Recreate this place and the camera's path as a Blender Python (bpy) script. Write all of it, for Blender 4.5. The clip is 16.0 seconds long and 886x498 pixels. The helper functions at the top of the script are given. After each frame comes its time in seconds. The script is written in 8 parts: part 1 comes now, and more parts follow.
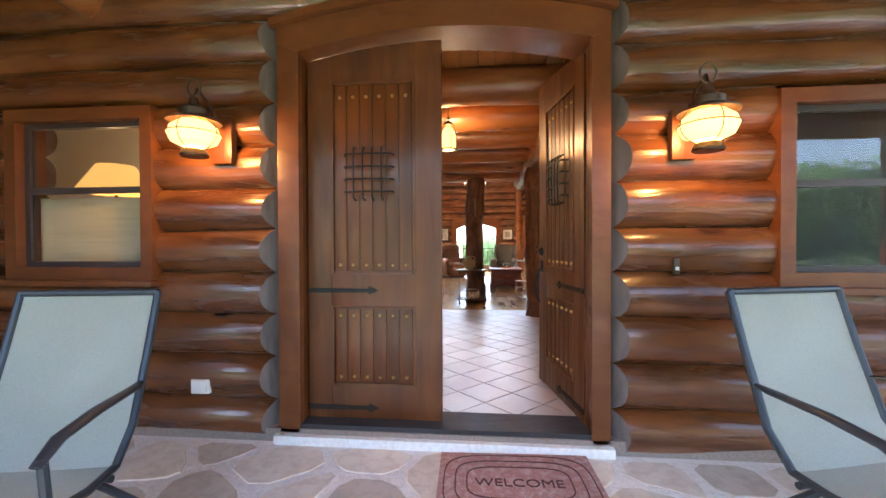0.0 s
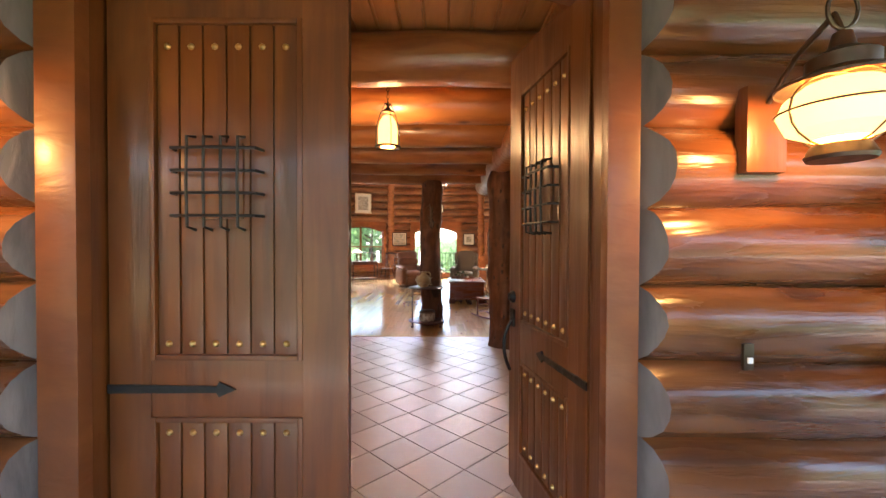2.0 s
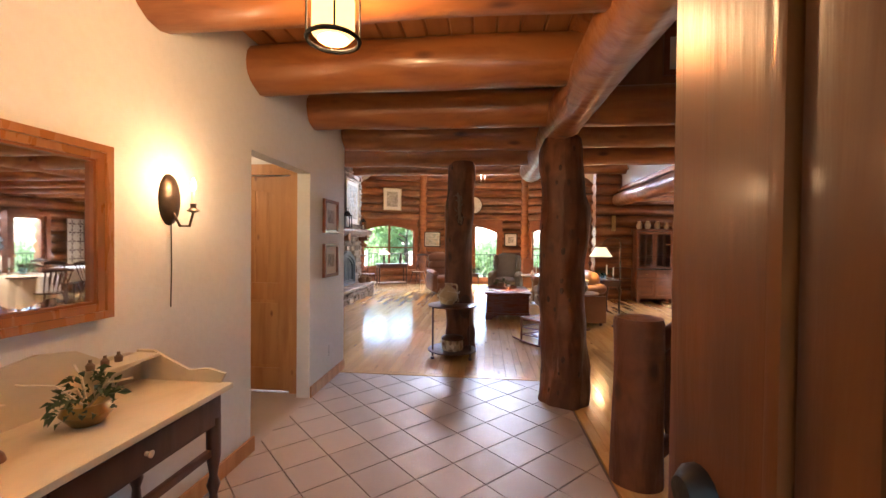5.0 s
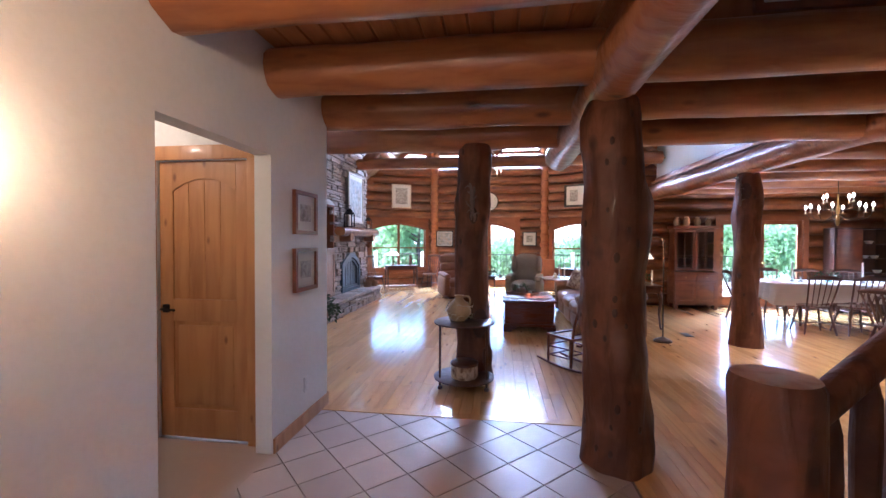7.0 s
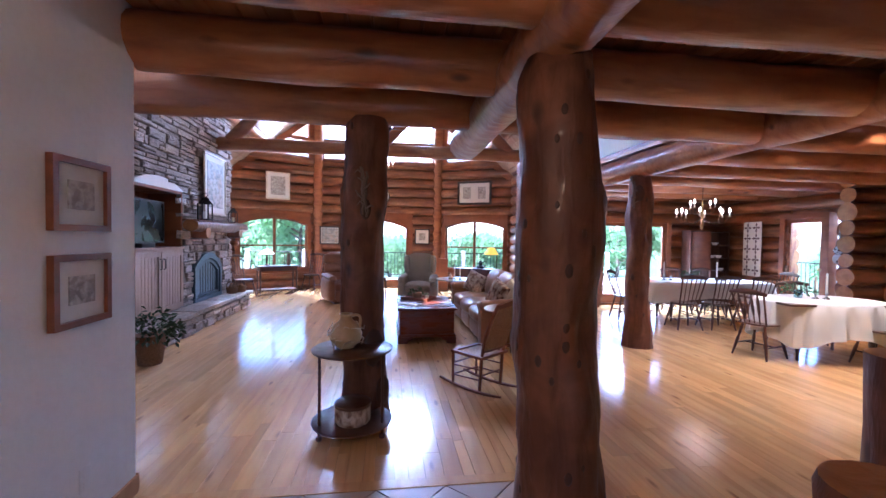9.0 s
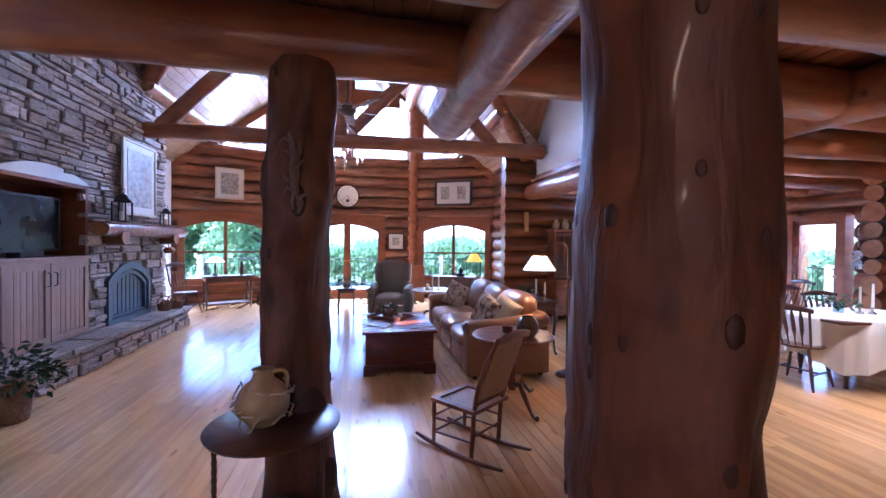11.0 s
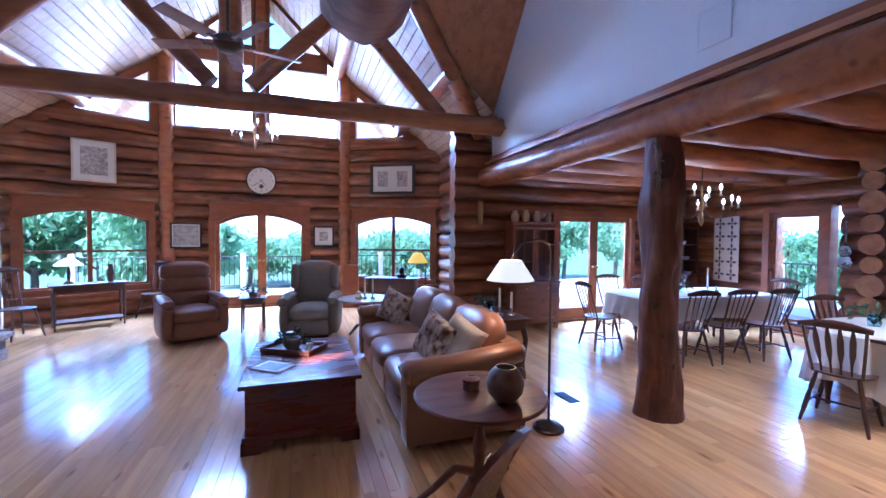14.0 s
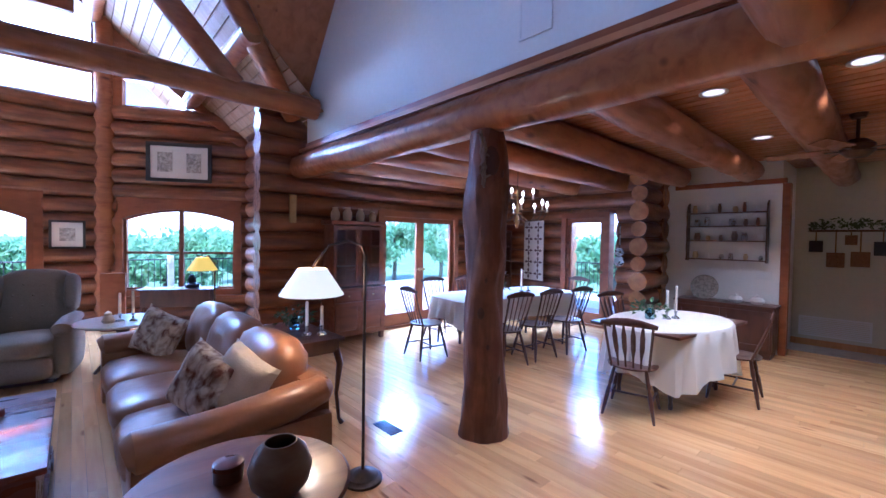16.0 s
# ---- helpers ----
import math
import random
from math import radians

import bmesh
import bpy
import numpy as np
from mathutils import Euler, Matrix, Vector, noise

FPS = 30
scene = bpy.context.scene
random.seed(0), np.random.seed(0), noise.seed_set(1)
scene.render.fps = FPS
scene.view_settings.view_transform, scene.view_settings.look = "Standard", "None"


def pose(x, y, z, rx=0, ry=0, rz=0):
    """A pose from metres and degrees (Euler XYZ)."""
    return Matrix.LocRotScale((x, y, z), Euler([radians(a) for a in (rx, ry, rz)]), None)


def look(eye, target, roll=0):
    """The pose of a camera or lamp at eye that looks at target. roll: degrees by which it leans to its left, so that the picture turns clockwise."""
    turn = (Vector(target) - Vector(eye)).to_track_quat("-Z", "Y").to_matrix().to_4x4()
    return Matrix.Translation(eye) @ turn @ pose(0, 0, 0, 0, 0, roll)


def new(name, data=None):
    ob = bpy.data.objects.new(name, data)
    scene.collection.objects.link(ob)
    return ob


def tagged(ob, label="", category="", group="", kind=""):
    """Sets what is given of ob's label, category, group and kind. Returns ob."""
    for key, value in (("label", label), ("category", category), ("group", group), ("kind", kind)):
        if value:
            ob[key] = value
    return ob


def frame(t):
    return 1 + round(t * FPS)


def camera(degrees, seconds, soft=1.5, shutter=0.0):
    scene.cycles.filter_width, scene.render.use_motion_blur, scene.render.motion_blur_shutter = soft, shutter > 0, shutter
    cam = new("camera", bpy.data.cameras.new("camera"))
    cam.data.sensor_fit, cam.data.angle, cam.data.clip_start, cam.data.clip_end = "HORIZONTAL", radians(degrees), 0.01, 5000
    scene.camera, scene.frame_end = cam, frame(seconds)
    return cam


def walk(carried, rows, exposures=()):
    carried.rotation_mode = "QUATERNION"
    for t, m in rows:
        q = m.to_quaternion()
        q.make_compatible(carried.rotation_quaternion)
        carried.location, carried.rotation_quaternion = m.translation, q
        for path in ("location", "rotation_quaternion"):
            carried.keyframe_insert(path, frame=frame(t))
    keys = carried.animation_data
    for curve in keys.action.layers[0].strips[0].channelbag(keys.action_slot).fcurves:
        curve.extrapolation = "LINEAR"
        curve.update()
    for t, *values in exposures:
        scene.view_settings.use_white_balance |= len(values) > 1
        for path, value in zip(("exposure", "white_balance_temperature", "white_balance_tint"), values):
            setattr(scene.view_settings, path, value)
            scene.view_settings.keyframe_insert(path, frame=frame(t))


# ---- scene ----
cam = camera(95.0, 16.0)
PATH = [
    (0, (-0.004, -0.014, 1.144), (-0.19, 1.977, 1.12), -0.2),
    (0.5, (0.04, 0.263, 1.221), (-0.071, 2.259, 1.173), -0.3),
    (1, (0.091, 0.494, 1.352), (0.005, 2.491, 1.297), -0.1),
    (1.5, (0.048, 0.776, 1.388), (0.014, 2.775, 1.338), 0.2),
    (2, (0.095, 1.076, 1.385), (0.093, 3.075, 1.356), 0.2),
    (2.5, (0.15, 1.374, 1.396), (0.174, 3.374, 1.408), 0.4),
    (3, (0.131, 1.648, 1.405), (0.137, 3.648, 1.412), 0.4),
    (3.5, (0.157, 1.894, 1.391), (0.094, 3.893, 1.368), 0.9),
    (4, (0.208, 2.25, 1.404), (0.108, 4.248, 1.382), 0.9),
    (6.3, (0.191, 3.47, 1.418), (-0.116, 5.446, 1.375), 0.4),
    (6.5, (0.159, 3.583, 1.43), (-0.135, 5.561, 1.395), 0.4),
    (7, (0.167, 3.788, 1.446), (-0.111, 5.768, 1.408), 0.2),
    (7.5, (0.213, 4.055, 1.449), (-0.019, 6.042, 1.428), 0.3),
    (8, (0.174, 4.261, 1.447), (0.03, 6.255, 1.411), 0.9),
    (8.5, (0.11, 4.454, 1.474), (0.241, 6.449, 1.432), 0.9),
    (8.7, (0.076, 4.54, 1.483), (0.287, 6.528, 1.431), 1.1),
    (10.8, (0.182, 5.678, 1.492), (0.553, 7.643, 1.459), 0.4),
    (11, (0.222, 5.784, 1.503), (0.607, 7.746, 1.473), 0.6),
    (11.5, (0.251, 6.074, 1.519), (0.696, 8.024, 1.487), 0.9),
    (12, (0.269, 6.328, 1.523), (0.752, 8.269, 1.498), 0.7),
    (12.5, (0.354, 6.589, 1.544), (0.86, 8.524, 1.561), 0.7),
    (13, (0.402, 6.852, 1.549), (0.959, 8.773, 1.566), 0.8),
    (13.5, (0.457, 7.082, 1.556), (1.079, 8.982, 1.506), 0.6),
    (14, (0.65, 7.277, 1.548), (1.3, 9.167, 1.486), 0.4),
    (14.5, (0.795, 7.453, 1.535), (1.544, 9.307, 1.48), 0.8),
    (15, (0.877, 7.669, 1.513), (1.952, 9.356, 1.478), 1.1),
    (15.5, (0.998, 7.763, 1.519), (2.239, 9.33, 1.477), 0.9),
    (16, (1.157, 7.83, 1.549), (2.502, 9.309, 1.501), 0.9),
]

walk(cam, [(t, look(eye, target, roll)) for t, eye, target, roll in PATH],
     [(0.0, 3.2, 6200, 16), (1.0, 3.2, 6200, 15), (2.0, 3.4, 6500, 16), (3.0, 3.4, 6600, 16), (4.0, 3.4, 6600, 17), (7.0, 3.3, 4900, 22), (8.7, 3.2, 4700, 25), (11.0, 3.05, 4450, 29), (13.5, 2.7, 4100, 25), (16.0, 2.75, 4050, 23)])

# ---- sky and sun ----
world = bpy.data.worlds.new("sky")
scene.world = world
world.use_nodes = True
sky = world.node_tree.nodes.new("ShaderNodeTexSky")
sky.sky_type = "NISHITA"
sky.sun_disc = False
sky.sun_elevation, sky.sun_rotation = radians(50), radians(240)
world.node_tree.links.new(sky.outputs[0], world.node_tree.nodes["Background"].inputs[0])
world.node_tree.nodes["Background"].inputs[1].default_value = 0.15
sun = new("sun", bpy.data.lights.new("sun", "SUN"))
sun.data.energy, sun.data.angle, sun.data.color = 5.0, radians(0.6), (1, 0.95, 0.86)
sun.matrix_world = look((-24, -14, 34), (0, 0, 0))


def lamp(x, y, z, watts, color=(1.0, 0.62, 0.28), radius=0.04):
    ob = new("bulb_light", bpy.data.lights.new("bulb_light", "POINT"))
    ob.data.energy, ob.data.color, ob.data.shadow_soft_size = watts, color, radius
    ob.location = (x, y, z)
    return ob


# wall lanterns on the porch, foyer pendant and sconces
lamp(-1.61, 2.14, 1.78, 3.6, (1.0, 0.5, 0.15))
lamp(1.13, 2.14, 1.75, 3.6, (1.0, 0.5, 0.15))
lamp(-0.34, 4.24, 2.24, 3.8)
for sy in (3.59, 4.69):
    lamp(-1.21, sy, 1.70, 0.75)
lamp(-3.6, 3.7, 1.80, 1.6)
lamp(-2.4, 5.9, 2.25, 1.2, (1.0, 0.72, 0.42))
# standing lamps and chandeliers
lamp(2.23, 10.19, 1.26, 1.2)
lamp(2.2, 12.9, 1.22, 0.6)
lamp(-0.22, 15.9, 3.5, 3)
lamp(5.62, 11.25, 2.02, 1.8)
for cx, cy in ((4.9, 8.8), (4.93, 7.96), (6.85, 8.82), (6.85, 7.5)):
    can = new("can_light", bpy.data.lights.new("can_light", "SPOT"))
    can.data.spot_size, can.data.spot_blend, can.data.shadow_soft_size = radians(110), 0.7, 0.06
    can.data.energy, can.data.color = 26, (1.0, 0.80, 0.54)
    can.location = (cx, cy, 2.725)


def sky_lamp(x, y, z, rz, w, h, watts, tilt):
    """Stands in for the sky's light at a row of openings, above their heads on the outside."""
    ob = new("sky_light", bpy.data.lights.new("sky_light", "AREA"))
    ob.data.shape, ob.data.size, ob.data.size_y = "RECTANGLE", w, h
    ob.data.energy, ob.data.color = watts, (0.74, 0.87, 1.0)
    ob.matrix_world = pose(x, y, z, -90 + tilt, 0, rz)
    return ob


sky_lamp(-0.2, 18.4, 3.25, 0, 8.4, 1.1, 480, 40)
sky_lamp(5.8, 15.0, 2.75, 0, 2.6, 0.9, 170, 15)
sky_lamp(9.6, 11.6, 2.75, -90, 1.6, 0.9, 100, 15)
# daylight at the tall gable window
sky_lamp(-0.2, 18.7, 5.0, 0, 3.4, 2.0, 115, 45)


# ---- materials ----
def material(name, base, rough=0.5, metal=0.0, grain=None, spots=None, bump=0.0, random=0.0, coat=0.0, spec=0.5, island=False, knots=None):
    """A surface with a base colour, an elongated grain (scale xyz, dark colour, amount), larger spots (scale, colour, amount),
    a fine relief and a change of value from object to object."""
    m = bpy.data.materials.new(name)
    m.use_nodes = True
    t, b = m.node_tree, m.node_tree.nodes["Principled BSDF"]
    b.inputs["Roughness"].default_value, b.inputs["Metallic"].default_value = rough, metal
    b.inputs["Coat Weight"].default_value, b.inputs["Coat Roughness"].default_value = coat, 0.12
    b.inputs["Specular IOR Level"].default_value = spec
    col = t.nodes.new("ShaderNodeRGB")
    col.outputs[0].default_value = (*base, 1)
    out = col.outputs[0]
    co = t.nodes.new("ShaderNodeTexCoord")
    info = t.nodes.new("ShaderNodeObjectInfo")
    shift = t.nodes.new("ShaderNodeVectorMath")
    shift.operation = "MULTIPLY_ADD"
    shift.inputs[1].default_value = (13.0, 7.0, 5.0)
    chance = t.nodes.new("ShaderNodeNewGeometry").outputs["Random Per Island"] if island else info.outputs["Random"]
    t.links.new(chance, shift.inputs[0])
    t.links.new(co.outputs["Object"], shift.inputs[2])
    height = None

    def blend(fac, colour, amount):
        mix = t.nodes.new("ShaderNodeMix")
        mix.data_type = "RGBA"
        mul = t.nodes.new("ShaderNodeMath")
        mul.operation = "MULTIPLY"
        mul.inputs[1].default_value = amount
        t.links.new(fac, mul.inputs[0])
        t.links.new(mul.outputs[0], mix.inputs[0])
        t.links.new(out, mix.inputs[6])
        mix.inputs[7].default_value = (*colour, 1)
        return mix.outputs[2]

    def field(scale, detail, lo, hi):
        mp = t.nodes.new("ShaderNodeMapping")
        mp.inputs["Scale"].default_value = scale
        t.links.new(shift.outputs[0], mp.inputs[0])
        n = t.nodes.new("ShaderNodeTexNoise")
        n.inputs["Scale"].default_value, n.inputs["Detail"].default_value = 1.0, detail
        n.inputs["Distortion"].default_value = 0.4
        t.links.new(mp.outputs[0], n.inputs["Vector"])
        r = t.nodes.new("ShaderNodeMapRange")
        r.inputs[1].default_value, r.inputs[2].default_value = lo, hi
        t.links.new(n.outputs[0], r.inputs[0])
        return r.outputs[0]

    if spots:
        s = field((spots[0],) * 3, 3, 0.45, 0.7)
        out = blend(s, spots[1], spots[2])
        height = s
    if grain:
        g = field(grain[0], 5, 0.42, 0.68)
        out = blend(g, grain[1], grain[2])
        height = g
    if knots:
        mp = t.nodes.new("ShaderNodeMapping")
        mp.inputs["Scale"].default_value = knots[0]
        t.links.new(shift.outputs[0], mp.inputs[0])
        vo = t.nodes.new("ShaderNodeTexVoronoi")
        vo.inputs["Scale"].default_value = 1.0
        t.links.new(mp.outputs[0], vo.inputs["Vector"])
        kr = t.nodes.new("ShaderNodeMapRange")
        kr.inputs[1].default_value, kr.inputs[2].default_value = knots[3], knots[3] * 0.35
        t.links.new(vo.outputs["Distance"], kr.inputs[0])
        out = blend(kr.outputs[0], knots[1], knots[2])
    if random:
        hsv = t.nodes.new("ShaderNodeHueSaturation")
        r = t.nodes.new("ShaderNodeMapRange")
        r.inputs[3].default_value, r.inputs[4].default_value = 1 - random, 1 + random
        t.links.new(chance, r.inputs[0])
        t.links.new(r.outputs[0], hsv.inputs["Value"])
        t.links.new(out, hsv.inputs["Color"])
        out = hsv.outputs[0]
    t.links.new(out, b.inputs["Base Color"])
    if height is not None:
        rr = t.nodes.new("ShaderNodeMapRange")
        rr.inputs[3].default_value, rr.inputs[4].default_value = rough * 0.85, min(1, rough * 1.2)
        t.links.new(height, rr.inputs[0])
        t.links.new(rr.outputs[0], b.inputs["Roughness"])
        if bump:
            bp = t.nodes.new("ShaderNodeBump")
            bp.inputs["Strength"].default_value, bp.inputs["Distance"].default_value = bump, 0.01
            t.links.new(height, bp.inputs["Height"])
            t.links.new(bp.outputs[0], b.inputs["Normal"])
    return m


def glow(name, colour, strength):
    m = bpy.data.materials.new(name)
    m.use_nodes = True
    b = m.node_tree.nodes["Principled BSDF"]
    b.inputs["Base Color"].default_value = (*colour, 1)
    b.inputs["Emission Color"].default_value = (*colour, 1)
    b.inputs["Emission Strength"].default_value = strength
    return m


def glass(name, tint=(1, 1, 1), rough=0.0):
    m = bpy.data.materials.new(name)
    m.use_nodes = True
    t = m.node_tree
    b = t.nodes["Principled BSDF"]
    b.inputs["Base Color"].default_value = (*tint, 1)
    b.inputs["Roughness"].default_value = rough
    b.inputs["Transmission Weight"].default_value = 1.0
    b.inputs["IOR"].default_value = 1.45
    return m


LOG = material("varnished_log", (0.2, 0.066, 0.018), 0.34, 0, ((1.6, 12, 12), (0.07, 0.019, 0.007), 0.75), (2.0, (0.36, 0.145, 0.045), 0.65), 0.55, 0.12, 0.25, knots=((1.6, 4.5, 4.5), (0.07, 0.018, 0.007), 0.85, 0.17))
BEAM = material("beam_log", (0.33, 0.12, 0.033), 0.35, 0, ((2.5, 12, 12), (0.16, 0.04, 0.012), 0.6), (2.5, (0.42, 0.16, 0.05), 0.4), 0.25, 0.1, 0.2, knots=((1.8, 4.5, 4.5), (0.07, 0.018, 0.007), 0.85, 0.15))
POST = material("cedar_post", (0.115, 0.035, 0.013), 0.62, 0, ((11, 11, 2.2), (0.07, 0.022, 0.01), 0.8), (4.5, (0.26, 0.1, 0.042), 0.6), 0.7, 0.0, 0.06, knots=((4.5, 4.5, 2.6), (0.03, 0.01, 0.006), 0.9, 0.2))
SCARF = material("weathered_saw_cut", (0.13, 0.1, 0.085), 0.85, 0, ((12, 12, 3), (0.05, 0.042, 0.04), 0.6), None, 0.3)
KNOT = material("dark_knot", (0.05, 0.018, 0.01), 0.6, 0, ((30, 30, 30), (0.09, 0.035, 0.018), 0.6))
ENDGRAIN = material("log_end_grain", (0.34, 0.15, 0.04), 0.5, 0, ((10, 10, 10), (0.2, 0.08, 0.022), 0.6), None, 0.2, 0.15)
PLANK = material("ceiling_plank", (0.42, 0.17, 0.055), 0.42, 0, ((9, 1.2, 9), (0.24, 0.08, 0.025), 0.6), (4, (0.5, 0.22, 0.08), 0.4), 0.15, 0.1, knots=((5, 2.2, 5), (0.18, 0.055, 0.018), 0.8, 0.11))
PLANK_FAR = material("joined_ceiling_plank", (0.42, 0.17, 0.055), 0.42, 0, ((9, 1.2, 9), (0.24, 0.08, 0.025), 0.6), (4, (0.5, 0.22, 0.08), 0.4), 0.15, 0.1, island=True, knots=((5, 2.2, 5), (0.18, 0.055, 0.018), 0.8, 0.11))
ROOFPLANK = material("roof_plank", (0.36, 0.21, 0.10), 0.65, 0, ((2, 12, 2), (0.22, 0.11, 0.045), 0.5), (3, (0.42, 0.26, 0.14), 0.4), 0.15, 0.1)
ROOFPLANK_FAR = material("joined_roof_plank", (0.36, 0.21, 0.10), 0.65, 0, ((2, 12, 2), (0.22, 0.11, 0.045), 0.5), (3, (0.42, 0.26, 0.14), 0.4), 0.15, 0.1, island=True, knots=((5, 2.2, 5), (0.2, 0.1, 0.05), 0.6, 0.1))
TRIM = material("window_trim_wood", (0.24, 0.076, 0.02), 0.45, 0, ((3, 3, 9), (0.16, 0.048, 0.013), 0.6), (5, (0.3, 0.11, 0.034), 0.4), 0.15, 0.08, 0.06, 0.4)
PINE = material("pine_door_wood", (0.50, 0.24, 0.08), 0.4, 0, ((12, 12, 1.3), (0.32, 0.12, 0.035), 0.6), (3, (0.58, 0.3, 0.12), 0.4), 0.12, 0.05, 0.15, knots=((7, 7, 3.2), (0.16, 0.05, 0.018), 0.85, 0.13))
OAK = material("front_door_wood", (0.10, 0.028, 0.005), 0.36, 0, ((14, 14, 1.3), (0.05, 0.014, 0.004), 0.7), (3, (0.17, 0.06, 0.016), 0.5), 0.15, 0.12, 0.15, 0.4)
PORCHLOG = material("porch_log", (0.12, 0.037, 0.010), 0.26, 0, ((1.6, 12, 12), (0.04, 0.011, 0.004), 0.75), (2.0, (0.21, 0.08, 0.024), 0.65), 0.5, 0.16, 0.45, knots=((1.6, 4.5, 4.5), (0.04, 0.011, 0.004), 0.85, 0.17))
DOORTRIM = material("entry_trim_wood", (0.12, 0.035, 0.008), 0.42, 0, ((3, 3, 9), (0.09, 0.026, 0.007), 0.6), (5, (0.2, 0.07, 0.02), 0.4), 0.2, 0.1, 0.1, 0.4)
CHERRYPANEL = material("brown_panelling", (0.24, 0.1, 0.04), 0.45, 0, ((10, 10, 1.2), (0.14, 0.05, 0.018), 0.6), (3, (0.3, 0.13, 0.05), 0.4), 0.1)
SAGE = material("sage_paint", (0.56, 0.54, 0.42), 0.75, 0, ((30, 30, 30), (0.52, 0.50, 0.39), 0.4), (0.8, (0.59, 0.57, 0.45), 0.5), 0.06)
DRYWALL = material("painted_drywall", (0.72, 0.71, 0.68), 0.75, 0, ((30, 30, 30), (0.68, 0.67, 0.63), 0.4), (0.8, (0.75, 0.74, 0.71), 0.5), 0.06)
FLOORWOOD = material("hickory_board", (0.70, 0.41, 0.155), 0.17, 0, ((16, 1.3, 16), (0.46, 0.22, 0.07), 0.5), (2.2, (0.74, 0.47, 0.21), 0.5), 0.04, 0.16, 0.4, knots=((6, 1.6, 6), (0.2, 0.08, 0.03), 0.75, 0.13))
FLOORWOOD_FAR = material("joined_hickory_board", (0.70, 0.41, 0.155), 0.17, 0, ((16, 1.3, 16), (0.46, 0.22, 0.07), 0.5), (2.2, (0.74, 0.47, 0.21), 0.5), 0.04, 0.16, 0.4, island=True, knots=((6, 1.6, 6), (0.2, 0.08, 0.03), 0.75, 0.13))
TILE = material("porcelain_tile", (0.45, 0.37, 0.32), 0.42, 0, ((5, 5, 5), (0.45, 0.37, 0.32), 0.25), None, 0.0, 0.10)
GROUT = material("tile_grout", (0.24, 0.19, 0.16), 0.9, 0, ((60, 60, 60), (0.14, 0.11, 0.09), 0.5))
STONE = material("ledge_stone", (0.37, 0.31, 0.265), 0.8, 0, ((18, 18, 30), (0.2, 0.16, 0.13), 0.6), (1.8, (0.40, 0.27, 0.17), 0.7), 0.7, 0.28)
STONE_FAR = material("joined_ledge_stone", (0.37, 0.31, 0.265), 0.8, 0, ((18, 18, 30), (0.2, 0.16, 0.13), 0.6), (1.8, (0.40, 0.27, 0.17), 0.7), 0.7, 0.28, island=True)
MORTAR = material("mortar", (0.24, 0.21, 0.18), 0.95, 0, ((60, 60, 60), (0.17, 0.15, 0.13), 0.5), None, 0.4)
FLAG = material("flagstone", (0.62, 0.56, 0.47), 0.6, 0, ((14, 14, 14), (0.40, 0.34, 0.27), 0.45), (3, (0.54, 0.5, 0.43), 0.6), 0.3, 0.24)
FLAGMORTAR = material("pale_mortar", (0.74, 0.72, 0.68), 0.85, 0, ((40, 40, 40), (0.54, 0.52, 0.48), 0.5), None, 0.3)
IRON = material("black_iron", (0.015, 0.014, 0.014), 0.5, 0.6, ((30, 30, 30), (0.03, 0.028, 0.026), 0.5), None, 0.1)
BRONZE = material("aged_bronze", (0.09, 0.06, 0.04), 0.4, 0.8, ((20, 20, 20), (0.05, 0.035, 0.025), 0.5))
BRASS = material("brushed_brass", (0.45, 0.3, 0.12), 0.35, 0.9, ((20, 20, 20), (0.3, 0.19, 0.07), 0.4))
PANE = glass("window_glass")


# ---- building helpers ----
def thing(name, label, category, group="", at=None):
    ob = new(name)
    ob.empty_display_size = 0.1
    if at is not None:
        ob.matrix_world = at
    return tagged(ob, label, category, group)


def part(name, bm, mat, parent=None, label="", smooth=True, kind=""):
    me = bpy.data.meshes.new(name)
    bm.normal_update()
    bm.to_mesh(me)
    bm.free()
    me.materials.append(mat)
    if mat in (LOG, PORCHLOG, BEAM, POST):
        me.materials.append(ENDGRAIN)
    if smooth:
        me.polygons.foreach_set("use_smooth", [True] * len(me.polygons))
        me.set_sharp_from_angle(angle=radians(38))
    ob = new(name, me)
    ob.parent = parent
    return tagged(ob, label, kind=kind)


def setting(name, bm, mat, label, category, smooth=False):
    return tagged(part(name, bm, mat, None, "", smooth), label, category, kind="structure")


def box(bm, x0, x1, y0, y1, z0, z1, bevel=0.0, m=None):
    r = bmesh.ops.create_cube(bm, size=1.0)
    bmesh.ops.transform(bm, verts=r["verts"], matrix=Matrix.Translation(((x0 + x1) / 2, (y0 + y1) / 2, (z0 + z1) / 2)) @ Matrix.Diagonal((x1 - x0, y1 - y0, z1 - z0, 1)))
    vs = r["verts"]
    if bevel:
        es = list({e for v in vs for e in v.link_edges})
        g = bmesh.ops.bevel(bm, geom=es, offset=bevel, segments=2, profile=0.7, affect="EDGES")
        vs = list({v for f in g["faces"] for v in f.verts} | {v for v in vs if v.is_valid})
    if m is not None:
        bmesh.ops.transform(bm, verts=vs, matrix=m)
    return bm


def boxed(*a, **k):
    return box(bmesh.new(), *a, **k)


